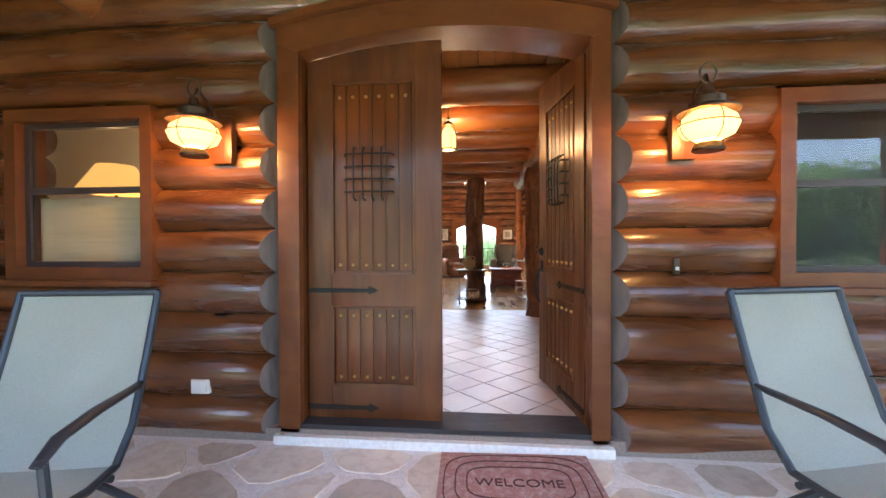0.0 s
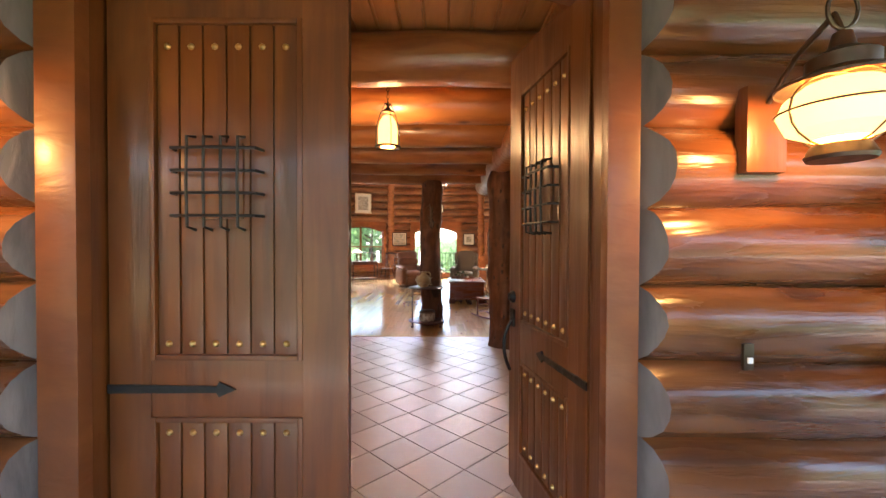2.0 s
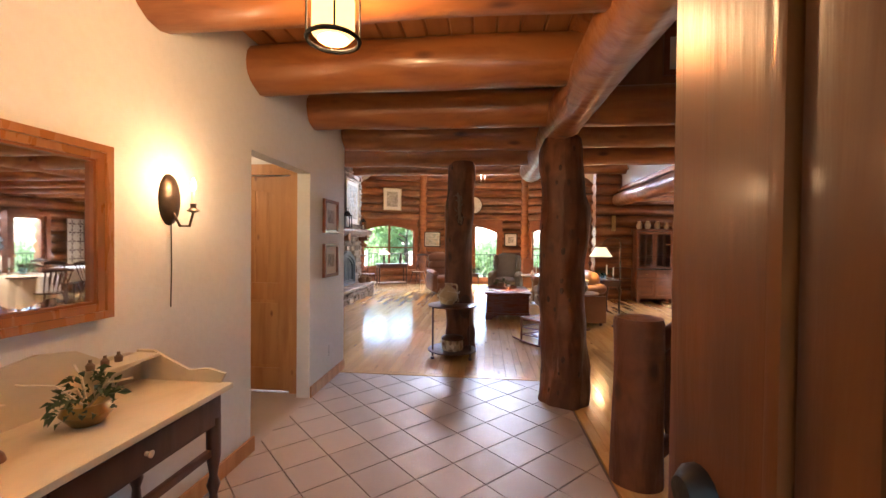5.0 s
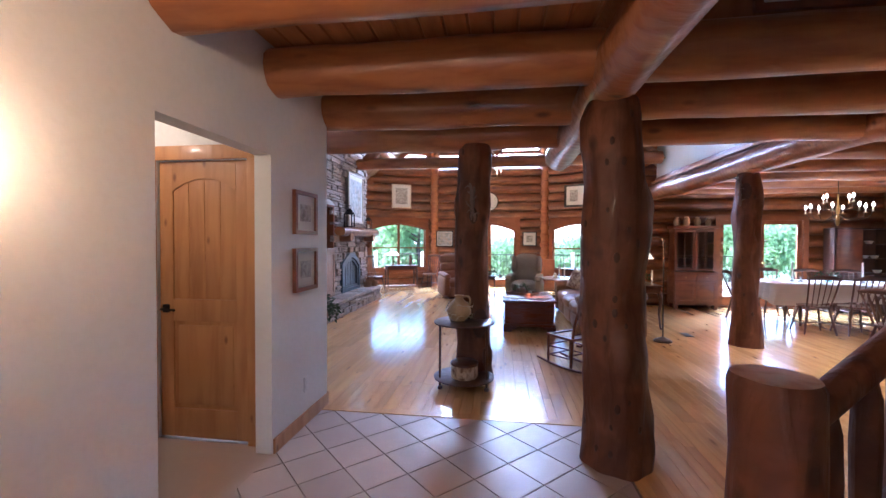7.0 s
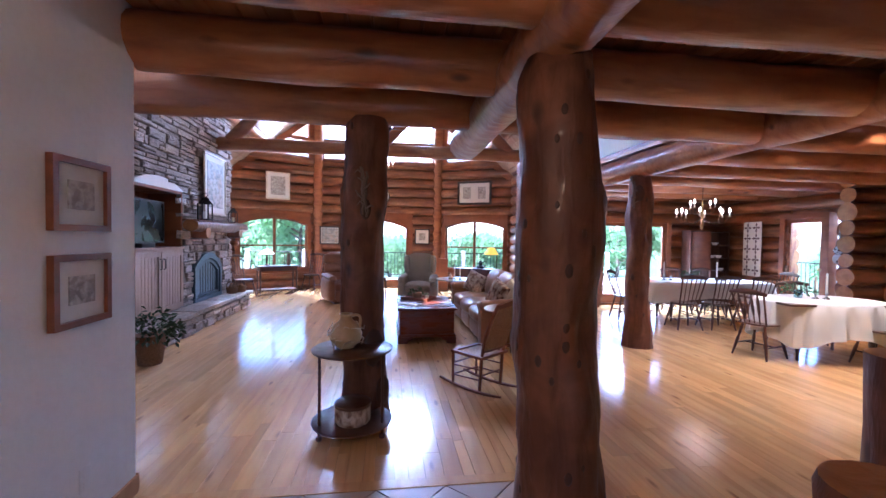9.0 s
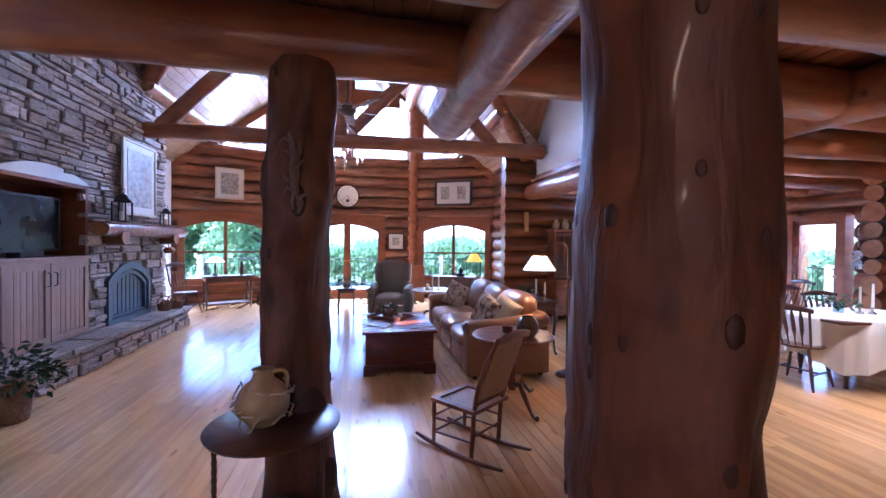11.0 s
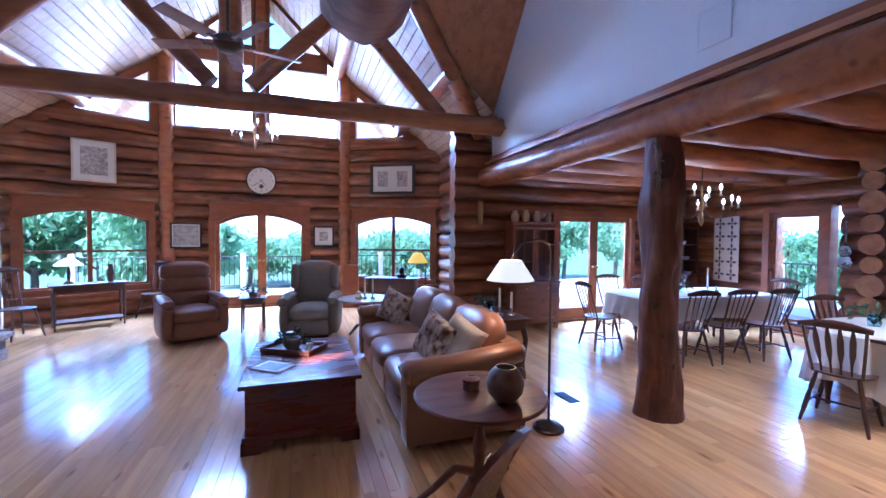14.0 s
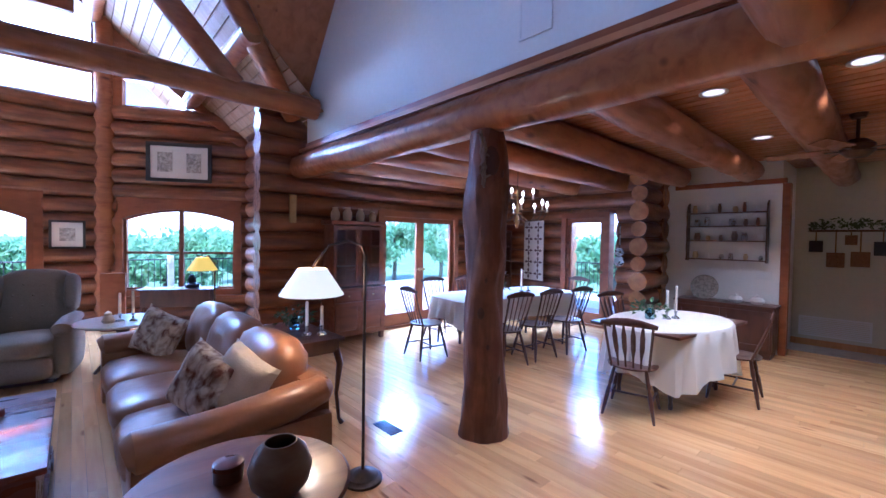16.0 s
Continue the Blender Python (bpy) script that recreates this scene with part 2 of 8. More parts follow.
def sweep(bm, pts, radii, seg=10, wobble=0.0, cap=True, seed=0.0, flat=1.0):
    """A round bar through the points, with a radius at each."""
    pts = [Vector(p) for p in pts]
    rings = []
    side = None
    for i, p in enumerate(pts):
        d = (pts[min(i + 1, len(pts) - 1)] - pts[max(i - 1, 0)]).normalized()
        if side is None:
            side = d.cross(Vector((0, 0, 1)) if abs(d.z) < 0.9 else Vector((1, 0, 0))).normalized()
        side = (side - d * side.dot(d)).normalized()
        up = side.cross(d).normalized()
        ring = []
        for k in range(seg):
            a = 2 * math.pi * k / seg
            r = radii[i]
            if wobble:
                r *= 1 + wobble * noise.noise((math.cos(a) * 1.3 + seed * 9.1, math.sin(a) * 1.3 + seed * 3.3, p.x * 1.5 + p.y * 1.5 + p.z * 2.2))
            ring.append(bm.verts.new(p + side * (math.cos(a) * r) + up * (math.sin(a) * r * flat)))
        rings.append(ring)
    for a, b in zip(rings, rings[1:]):
        for k in range(seg):
            bm.faces.new((a[k], a[(k + 1) % seg], b[(k + 1) % seg], b[k]))
    if cap:
        for f in (bm.faces.new(rings[0][::-1]), bm.faces.new(rings[-1])):
            f.material_index = 1 if wobble else 0
    return bm


def rod(p0, p1, r0, r1=None, seg=10):
    return sweep(bmesh.new(), [p0, p1], [r0, r0 if r1 is None else r1], seg)


def bar(pts, r, seg=8):
    return sweep(bmesh.new(), pts, [r] * len(pts), seg)


def lathe(profile, seg=20, cx=0.0, cy=0.0):
    """A turned shape about an upright axis from pairs of radius and height."""
    bm = bmesh.new()
    rings = []
    for r, z in profile:
        if r < 1e-5:
            rings.append([bm.verts.new((cx, cy, z))])
        else:
            rings.append([bm.verts.new((cx + r * math.cos(2 * math.pi * k / seg), cy + r * math.sin(2 * math.pi * k / seg), z)) for k in range(seg)])
    for a, b in zip(rings, rings[1:]):
        for k in range(seg):
            q = [a[k % len(a)], a[(k + 1) % seg % len(a)], b[(k + 1) % seg % len(b)], b[k % len(b)]]
            q = list(dict.fromkeys(q))
            if len(q) > 2:
                bm.faces.new(q)
    bmesh.ops.recalc_face_normals(bm, faces=bm.faces)
    return bm


def curve_points(p0, p1, p2, n=8):
    p0, p1, p2 = Vector(p0), Vector(p1), Vector(p2)
    return [p0 * (1 - u) ** 2 + p1 * 2 * u * (1 - u) + p2 * u * u for u in (i / n for i in range(n + 1))]


def prism(pts, depth, m=None):
    """An outline in x and z, drawn out along y from 0 to depth."""
    bm = bmesh.new()
    a = [bm.verts.new((x, 0, z)) for x, z in pts]
    b = [bm.verts.new((x, depth, z)) for x, z in pts]
    n = len(pts)
    bm.faces.new(a)
    bm.faces.new(b[::-1])
    for i in range(n):
        bm.faces.new((a[i], b[i], b[(i + 1) % n], a[(i + 1) % n]))
    bmesh.ops.recalc_face_normals(bm, faces=bm.faces)
    if m is not None:
        bmesh.ops.transform(bm, verts=bm.verts, matrix=m)
    return bm


def log_mesh(length, r, seed, seg=14, wobble=0.10, step=0.28):
    """A peeled log along x, from 0 to length."""
    n = max(2, int(length / step))
    rnd = random.Random(seed)
    t0, t1 = r * (1 + rnd.uniform(-0.05, 0.05)), r * (1 + rnd.uniform(-0.05, 0.05))
    pts = [(length * i / n, 0.012 * noise.noise((seed, i * 0.4, 3)), 0.012 * noise.noise((seed, i * 0.4, 9))) for i in range(n + 1)]
    return sweep(bmesh.new(), pts, [t0 + (t1 - t0) * i / n for i in range(n + 1)], seg, wobble, True, seed)


def frame_of(p0, p1):
    """The pose at p0 whose x runs to p1, level."""
    return pose(p0[0], p0[1], 0, 0, 0, math.degrees(math.atan2(p1[1] - p0[1], p1[0] - p0[0])))


def cells(length, z0, z1, openings):
    """The rectangles that are left of a wall when its openings are cut out."""
    zs = sorted({z0, z1, *(z for o in openings for z in o[2:4] if z0 < z < z1)})
    for a, b in zip(zs, zs[1:]):
        cuts = sorted((o[0], o[1]) for o in openings if o[2] < (a + b) / 2 < o[3])
        s = 0.0
        for c0, c1 in cuts:
            if c0 > s + 1e-4:
                yield s, c0, a, b
            s = max(s, c1)
        if length > s + 1e-4:
            yield s, length, a, b


def wall(name, p0, p1, z0, z1, thick, mat, label, openings=()):
    """An upright wall from p0 to p1; its thickness lies to the left of that way."""
    length = math.hypot(p1[0] - p0[0], p1[1] - p0[1])
    bm = bmesh.new()
    for s0, s1, a, b in cells(length, z0, z1, openings):
        box(bm, s0, s1, 0, thick, a, b)
    ob = setting(name, bm, mat, label, "wall")
    ob.matrix_world = frame_of(p0, p1)
    return ob


def log_wall(name, p0, p1, z0, z1, r, pitch, label, openings=(), seed=0, core=0.10, scarf=(), ends=None, mat=None):
    """Logs stacked along the line from p0 to p1 (their axis), round openings, with a chinking core; logs that end at a
    place in scarf are cut off slantwise there."""
    length = math.hypot(p1[0] - p0[0], p1[1] - p0[1])
    bm = bmesh.new()
    for s0, s1, a, b in cells(length, z0, z1, openings):
        box(bm, s0, s1, -core / 2, core / 2, a, b)
    ob = setting(name, bm, mat or LOG, label, "wall")
    ob.matrix_world = frame_of(p0, p1)
    k, z = 0, z0 + pitch / 2
    while z - pitch * 0.4 < z1:
        cuts = sorted((o[0], o[1]) for o in openings if o[2] < z < o[3])
        s, runs = 0.0, []
        for c0, c1 in cuts:
            if c0 > s + 0.03:
                runs.append((s, c0))
            s = max(s, c1)
        if length > s + 0.03:
            runs.append((s, length))
        for a, b in runs:
            bl = log_mesh(b - a, r, seed + k * 1.37, 24 if scarf else 14)
            for end, at, way in ((b in scarf, b - a, 1), (a in scarf, 0.0, -1)):
                if end:
                    cut = bmesh.ops.bisect_plane(bl, geom=bl.verts[:] + bl.edges[:] + bl.faces[:], plane_co=(at, -0.04, 0), plane_no=(way * 0.74, -0.67, 0), clear_outer=True)
                    rim = [e for e in cut["geom_cut"] if isinstance(e, bmesh.types.BMEdge)]
                    for f in bmesh.ops.contextual_create(bl, geom=rim)["faces"]:
                        f.material_index = 1
            o = part("log", bl, mat or LOG, ob)
            if scarf or ends:
                o.data.materials[1] = ends or SCARF
            o.location = (a, 0, z)
            k += 1
        z += pitch
    return ob


def beam(p0, p1, r, label, seed=0.0, mat=None, name="log_beam", wobble=0.12):
    """A round timber from p0 to p1."""
    p0, p1 = Vector(p0), Vector(p1)
    n = max(2, int((p1 - p0).length / 0.3))
    pts = [p0.lerp(p1, i / n) + Vector((0, 0, 0.015 * noise.noise((seed, i * 0.3, 1)))) for i in range(n + 1)]
    ob = part(name, sweep(bmesh.new(), pts, [r * (1 + 0.04 * noise.noise((seed, i * 0.5, 7))) for i in range(n + 1)], 16, wobble, True, seed), mat or BEAM)
    return tagged(ob, label, "beam", "log beams", "structure")


# ---- grounds ----
bm = bmesh.new()
bmesh.ops.create_grid(bm, x_segments=2, y_segments=2, size=600)
GRASS = material("rough_grass", (0.06, 0.10, 0.03), 0.9, 0, ((3, 3, 3), (0.04, 0.07, 0.02), 0.6), (0.3, (0.1, 0.13, 0.05), 0.5))
g = setting("ground", bm, GRASS, "rough green grass around the house", "ground")
g.location.z = -2.2
setting("porch_slab", boxed(-6, 6, -0.75, 2.44, -2.0, -0.105), FLAGMORTAR, "pale mortar bed of the flagstone porch", "porch")
setting("subfloor", boxed(-5, 10.2, 2.44, 17.4, -0.5, -0.02), GROUT, "slab under the house floors", "floor")

# ---- entry front ----
W_ENTRY = (-6.0, 2.58)
log_wall("wall_entry", W_ENTRY, (6.0, 2.58), -0.12, 2.95, 0.158, 0.272, "varnished orange-brown round log wall of the porch front",
         [(4.72, 6.75, -0.2, 2.60), (2.85, 3.90, 0.92, 2.04), (7.65, 8.75, 0.90, 2.0)], 3, scarf=(4.72, 6.75), mat=PORCHLOG)
# unseen west wall, added to keep sky light off the upper porch logs
log_wall("wall_porch_west", (-3.8, -0.5), (-3.8, 2.40), -0.12, 2.95, 0.15, 0.272, "unseen round log wall added to shade the end of the porch", (), 9, mat=PORCHLOG)
setting("porch_ceiling", boxed(-6, 6, -1.4, 2.7, 3.0, 3.06), PLANK, "plank porch ceiling", "ceiling")
# ---- foyer ----
wall("wall_foyer", (-1.35, 2.74), (-1.35, 7.2), 0, 2.9, 0.12, DRYWALL, "smooth off-white plaster wall of the foyer", [(2.66, 3.58, -0.1, 2.02)])
wall("wall_hall_far", (-1.47, 6.42), (-4.0, 6.42), 0, 2.9, -0.12, DRYWALL, "off-white wall at the end of the side hall", [(0.11, 0.83, -0.1, 2.02)])
wall("wall_hall_near", (-4.0, 5.38), (-1.47, 5.38), 0, 2.9, -0.12, DRYWALL, "off-white wall of the side hall")
wall("wall_hall_end", (-4.0, 5.26), (-4.0, 6.54), 0, 2.9, 0.12, DRYWALL, "off-white end wall of the side hall")
wall("wall_living_south", (-3.9, 7.2), (-1.35, 7.2), 0, 6.5, -0.12, DRYWALL, "off-white wall behind the foyer")
wall("wall_living_west", (-3.95, 7.08), (-3.95, 15.75), 0, 7.0, 0.2, DRYWALL, "wall beside the fireplace")
setting("ceiling_foyer", boxed(-1.5, 1.05, 2.74, 8.25, 2.755, 2.80), PLANK, "orange pine plank ceiling over the foyer", "ceiling")
for i, y in enumerate((3.75, 4.63, 5.5, 6.4, 7.25)):
    beam((-1.36, y, 2.585), (0.9, y, 2.585), 0.165, "orange-brown peeled log ceiling beam", i + 1.3)
for i, y in enumerate((6.4, 7.25)):
    beam((0.9, y, 2.585), (3.6, y, 2.585), 0.165, "orange-brown peeled log ceiling beam", i + 21.3)
beam((-3.9, 8.1, 2.585), (3.7, 8.1, 2.585), 0.175, "long peeled log beam across the room's edge", 31.7)
beam((0.88, 2.74, 2.49), (0.88, 8.95, 2.49), 0.17, "peeled log girder running from the door", 41.7)
beam((0.88, 2.74, 2.82), (0.88, 8.75, 2.82), 0.17, "upper peeled log girder running from the door", 43.7)


def tree_post(x, y, z1, r, label, seed, knots=12, hollows=()):
    """A peeled tree trunk with swellings, hollows and knots."""
    n, seg = 56, 40
    rnd = random.Random(int(seed * 100))
    marks = [(rnd.uniform(0, 2 * math.pi), rnd.uniform(0.1, 0.97) * z1, rnd.uniform(0.05, 0.1), rnd.choice((-0.03, 0.03, 0.045, -0.04))) for _ in range(knots)]
    bm = bmesh.new()
    rings = []
    for i in range(n + 1):
        z = z1 * i / n
        cx, cy = x + 0.03 * noise.noise((seed, z * 1.6, 0)), y + 0.03 * noise.noise((seed, 4, z * 1.6))
        rr = r * (1.0 + 0.16 * math.exp(-z * 5) - 0.22 * math.exp((z - z1) * 6) + 0.07 * noise.noise((seed, z * 2.0, 11)))
        ring_v = []
        for k in range(seg):
            a = 2 * math.pi * k / seg
            q = rr * (1 + 0.20 * noise.noise((math.cos(a) * 0.9 + seed, math.sin(a) * 0.9, z * 1.7)) + 0.10 * noise.noise((math.cos(a) * 2.2, math.sin(a) * 2.2 + seed, z * 3.6)) + 0.025 * noise.noise((math.cos(a) * 7, math.sin(a) * 7 + seed, z * 5)))
            for ka, kz, ks, kh in marks:
                da = (a - ka + math.pi) % (2 * math.pi) - math.pi
                d2 = ((da * r) ** 2 + ((z - kz) * 0.6) ** 2) / ks ** 2
                if d2 < 6:
                    q += kh * math.exp(-d2) - (0.02 * math.exp(-d2 * 9) if kh > 0 else 0)
            ring_v.append(bm.verts.new((cx + q * math.cos(a), cy + q * math.sin(a), z)))
        rings.append(ring_v)
    pits = []
    for _ in range(knots * 2):
        i, k = rnd.randrange(2, n - 1), rnd.randrange(seg)
        pits.append((rings[i][k].co.copy(), 2 * math.pi * k / seg, rnd.uniform(0.011, 0.024)))
    for deg, hz, s in hollows:
        k = int(deg / 360 * seg) % seg
        pits.append((rings[int(hz / z1 * n)][k].co.copy(), 2 * math.pi * k / seg, s))
    for p, q in zip(rings, rings[1:]):
        for k in range(seg):
            bm.faces.new((p[k], p[(k + 1) % seg], q[(k + 1) % seg], q[k]))
    bm.faces.new(rings[-1])
    ob = part("tree_trunk_post", bm, POST)
    for c, a, s in pits:
        d = bmesh.new()
        bmesh.ops.create_icosphere(d, subdivisions=2, radius=s, matrix=pose(c.x, c.y, c.z, 0, 0, math.degrees(a)) @ Matrix.Diagonal((0.3, 0.8, 1.4, 1)))
        part("knot", d, KNOT, ob)
    return tagged(ob, label, "post", "tree trunk posts", "structure")


def straight_post(x, y, z1, r, label, seed):
    n = 14
    pts = [(x + 0.03 * noise.noise((seed, i * 0.35, 0)), y + 0.03 * noise.noise((seed, 4, i * 0.35)), z1 * i / n) for i in range(n + 1)]
    radii = [r * (1.0 + 0.12 * math.exp(-i * 0.9) + 0.08 * noise.noise((seed, i * 0.55, 11))) for i in range(n + 1)]
    ob = part("tree_trunk_post", sweep(bmesh.new(), pts, radii, 24, 0.22, True, seed), POST)
    return tagged(ob, label, "post", "tree trunk posts", "structure")


tree_post(0.91, 6.6, 2.36, 0.2, "gnarled reddish-brown tree trunk post standing on the tile edge", 2.2, 24)
tree_post(-0.115, 8.09, 2.45, 0.18, "burled tree trunk post behind the little tiered table", 5.6, 12, ((305, 0.62, 0.11), (315, 0.3, 0.09), (285, 1.75, 0.06)))
tree_post(3.58, 9.99, 2.4, 0.165, "smooth tree trunk post under the loft girder", 8.1, 4, ((220, 1.0, 0.034), (236, 2.16, 0.085)))
# ---- great room shell ----
ANG = math.radians(28)
CR = (3.55, 16.8 - 1.95 * math.tan(ANG))
CL = (-3.95, 16.8 - 1.95 * math.tan(ANG))
SEG = 1.95 / math.cos(ANG)
RW = 0.14
off = 0.13


def bay(name, p0, p1, openings, label, seed):
    d = Vector((p1[0] - p0[0], p1[1] - p0[1])).normalized()
    n = Vector((-d.y, d.x)) * off
    return log_wall(name, (p0[0] + n.x, p0[1] + n.y), (p1[0] + n.x, p1[1] + n.y), 0, 3.55, 0.15, 0.27, label, openings, seed)


bay("wall_north_centre", (-2.0, 16.8), (1.6, 16.8), [(0.82, 2.78, -0.1, 2.15)], "orange-brown log wall round the garden door", 61)
bay("wall_north_right", (1.6, 16.8), CR, [(0.12, 2.05, 0.5, 2.1)], "orange-brown log wall round the arched window", 83)
bay("wall_north_left", CL, (-2.0, 16.8), [(0.12, 2.05, 0.5, 2.1)], "orange-brown log wall round the arched window", 97)
log_wall("wall_east_living", (3.6, 13.7), (3.6, 15.7), 0, 3.5, 0.15, 0.27, "dark log wall beside the bay", (), 111, ends=LOG)
log_wall("wall_dining_north", (3.02, 13.7), (8.4, 13.7), 0, 3.3, 0.15, 0.27, "dark brown log wall of the dining end", [(2.05, 3.75, -0.1, 2.0)], 123, ends=LOG)
log_wall("wall_dining_east", (8.3, 13.9), (8.3, 10.3), 0, 2.9, 0.15, 0.27, "dark brown log wall beside the glazed door", [(1.95, 2.85, -0.1, 2.05)], 141)
wall("wall_pantry", (8.45, 10.6), (8.45, 8.85), 0, 2.9, 0.12, DRYWALL, "white plastered niche wall")
wall("wall_passage", (9.6, 9.0), (9.6, 3.0), 0, 2.9, 0.12, SAGE, "grey-green passage wall")
wall("wall_passage_return", (8.575, 8.85), (9.6, 8.85), 0, 2.9, 0.12, DRYWALL, "wall beside the passage")
wall("wall_kitchen_south", (9.6, 3.0), (1.3, 3.0), 0, 6.0, 0.12, DRYWALL, "plain wall closing the kitchen")
loft = setting("wall_loft", prism([(0, 2.80), (10.4, 2.80), (10.4, 3.5), (7.0, 7.9), (0, 7.9)], 0.12), DRYWALL, "white plaster loft wall above the girder", "wall")
loft.matrix_world = pose(3.72, 3.0, 0, 0, 0, 90)
setting("ceiling_dining", boxed(3.55, 9.7, 3.0, 13.8, 2.755, 2.80), PLANK, "orange pine plank ceiling over the dining end", "ceiling")
setting("ceiling_passage", boxed(1.0, 3.6, 6.6, 8.25, 2.755, 2.80), PLANK, "orange pine plank ceiling beside the posts", "ceiling")
beam((3.58, 3.1, 2.55), (3.58, 13.6, 2.55), 0.17, "long peeled log girder under the loft wall", 51.2)
for i, y in enumerate((7.4, 8.3, 9.2, 10.1, 11.0, 11.9, 12.8)):
    beam((3.6, y, 2.585), (9.6 if y < 9 else 8.3, y, 2.585), 0.16, "peeled log ceiling beam over the dining end", 61.2 + i)


def slab(name, pts, t, mat, label):
    """A sloping sheet through the points, with a thickness upward."""
    bm = bmesh.new()
    a = [bm.verts.new(p) for p in pts]
    b = [bm.verts.new((p[0], p[1], p[2] + t)) for p in pts]
    n = len(pts)
    bm.faces.new(a)
    bm.faces.new(b[::-1])
    for i in range(n):
        bm.faces.new((a[i], b[i], b[(i + 1) % n], a[(i + 1) % n]))
    bmesh.ops.recalc_face_normals(bm, faces=bm.faces)
    return setting(name, bm, mat, label, "ceiling")


RZ, SL, MX = 6.9, 0.97, -0.2


def roof_z(x):
    return RZ - SL * abs(x - MX)



CROSS = 1.3


def cross_z(y):
    return 3.46 + CROSS * (13.45 - y)


def valley_y(x):
    return 13.45 - (roof_z(x) - 3.46) / CROSS


# planked slopes of the great room, and the steeper cross slopes of the main roof
for side, xe in (("east", 4.4), ("west", -4.8)):
    slab("ceiling_slope_" + side, [(MX, valley_y(MX), RZ), (xe, valley_y(xe), roof_z(xe)), (xe, 18.0, roof_z(xe)), (MX, 18.0, RZ)], 0.1, ROOFPLANK, "pale pine plank sloping ceiling")
    slab("ceiling_cross_" + side, [(MX, valley_y(MX), RZ), (xe, valley_y(xe), roof_z(xe)), (xe, 10.0, cross_z(10.0)), (MX, 10.0, cross_z(10.0))], 0.1, PLANK, "orange pine plank cross slope of the main roof")
    xv = 3.45 if xe > 0 else -3.85
    beam((MX, valley_y(MX), RZ - 0.12), (xv, valley_y(xv), roof_z(xv) - 0.12), 0.13, "log valley rafter between the two roofs", 201 + xe)
slab("ceiling_top", [(-4.8, 7.9, cross_z(10.0)), (4.4, 7.9, cross_z(10.0)), (4.4, 10.0, cross_z(10.0)), (-4.8, 10.0, cross_z(10.0))], 0.1, PLANK, "plank ceiling near the ridge")
wall("wall_living_upper_south", (-3.95, 8.0), (3.6, 8.0), 2.85, 8.0, -0.1, DRYWALL, "plain upper wall behind the room")
wall("wall_stairwell", (1.05, 6.75), (3.6, 6.75), 2.8, 5.4, 0.1, CHERRYPANEL, "dark wooden panelling over the stairwell")
slab("ceiling_stairwell", [(0.7, 2.6, 5.4), (3.7, 2.6, 5.4), (3.7, 6.9, 5.4), (0.7, 6.9, 5.4)], 0.1, PLANK, "plank ceiling over the stairwell")
wall("wall_stairwell_west", (1.05, 2.7), (1.05, 6.8), 2.99, 5.4, 0.1, DRYWALL, "plain upper wall over the foyer")
wall("wall_stairwell_south", (0.9, 2.74), (9.7, 2.74), 2.9, 5.4, 0.1, DRYWALL, "plain upper wall over the entry")
wall("wall_west_upper", (-4.15, 8.0), (-4.15, 15.9), 0, 3.4, 0.1, DRYWALL, "outer face of the west wall")
# pitched boards over the porch
for i, x in enumerate((-3.6, -2.55, 2.3, 3.6)):
    beam((x, -1.35, 2.78), (x, 2.5, 2.78), 0.15, "peeled log porch rafter", 211 + i)
for i, x in enumerate((-5.2, -2.7, 2.7, 5.2)):
    beam((x, -0.6, -0.1), (x, -0.6, 2.5), 0.16, "peeled log porch post", 221 + i, POST, "porch_post")
beam((-6, -0.6, 2.62), (6, -0.6, 2.62), 0.17, "peeled log porch header", 231)

# ---- truss, purlins and ridge ----
TY = 13.0
beam((-3.85, TY, 3.24), (3.55, TY, 3.24), 0.13, "long log tie beam of the roof truss", 81)
for sgn in (-1, 1):
    beam((MX + sgn * 0.1, TY, 6.1), (MX + sgn * 2.75, TY, 3.3), 0.12, "log rafter of the roof truss", 83 + sgn)
    beam((MX + sgn * 0.22, TY, 3.42), (MX + sgn * 1.35, TY, 4.62), 0.11, "slanting log brace of the roof truss", 85 + sgn)
    for k, d in enumerate((1.6, 2.9)):
        beam((MX + sgn * d, valley_y(MX + sgn * d) - 0.1, RZ - SL * d - 0.16), (MX + sgn * d, 17.6, RZ - SL * d - 0.16), 0.13, "log purlin under the plank slope", 87 + sgn * 3 + k)
beam((MX, TY, 3.3), (MX, TY, 6.7), 0.14, "upright log king post", 91)
beam((MX, 10.5, RZ - 0.17), (MX, 17.7, RZ - 0.17), 0.15, "log ridge pole", 93)


# ---- windows and doors ----
def arc(x0, x1, z, rise, n=12):
    return [(x0 + (x1 - x0) * i / n, z + rise * (1 - (2 * i / n - 1) ** 2)) for i in range(n + 1)]


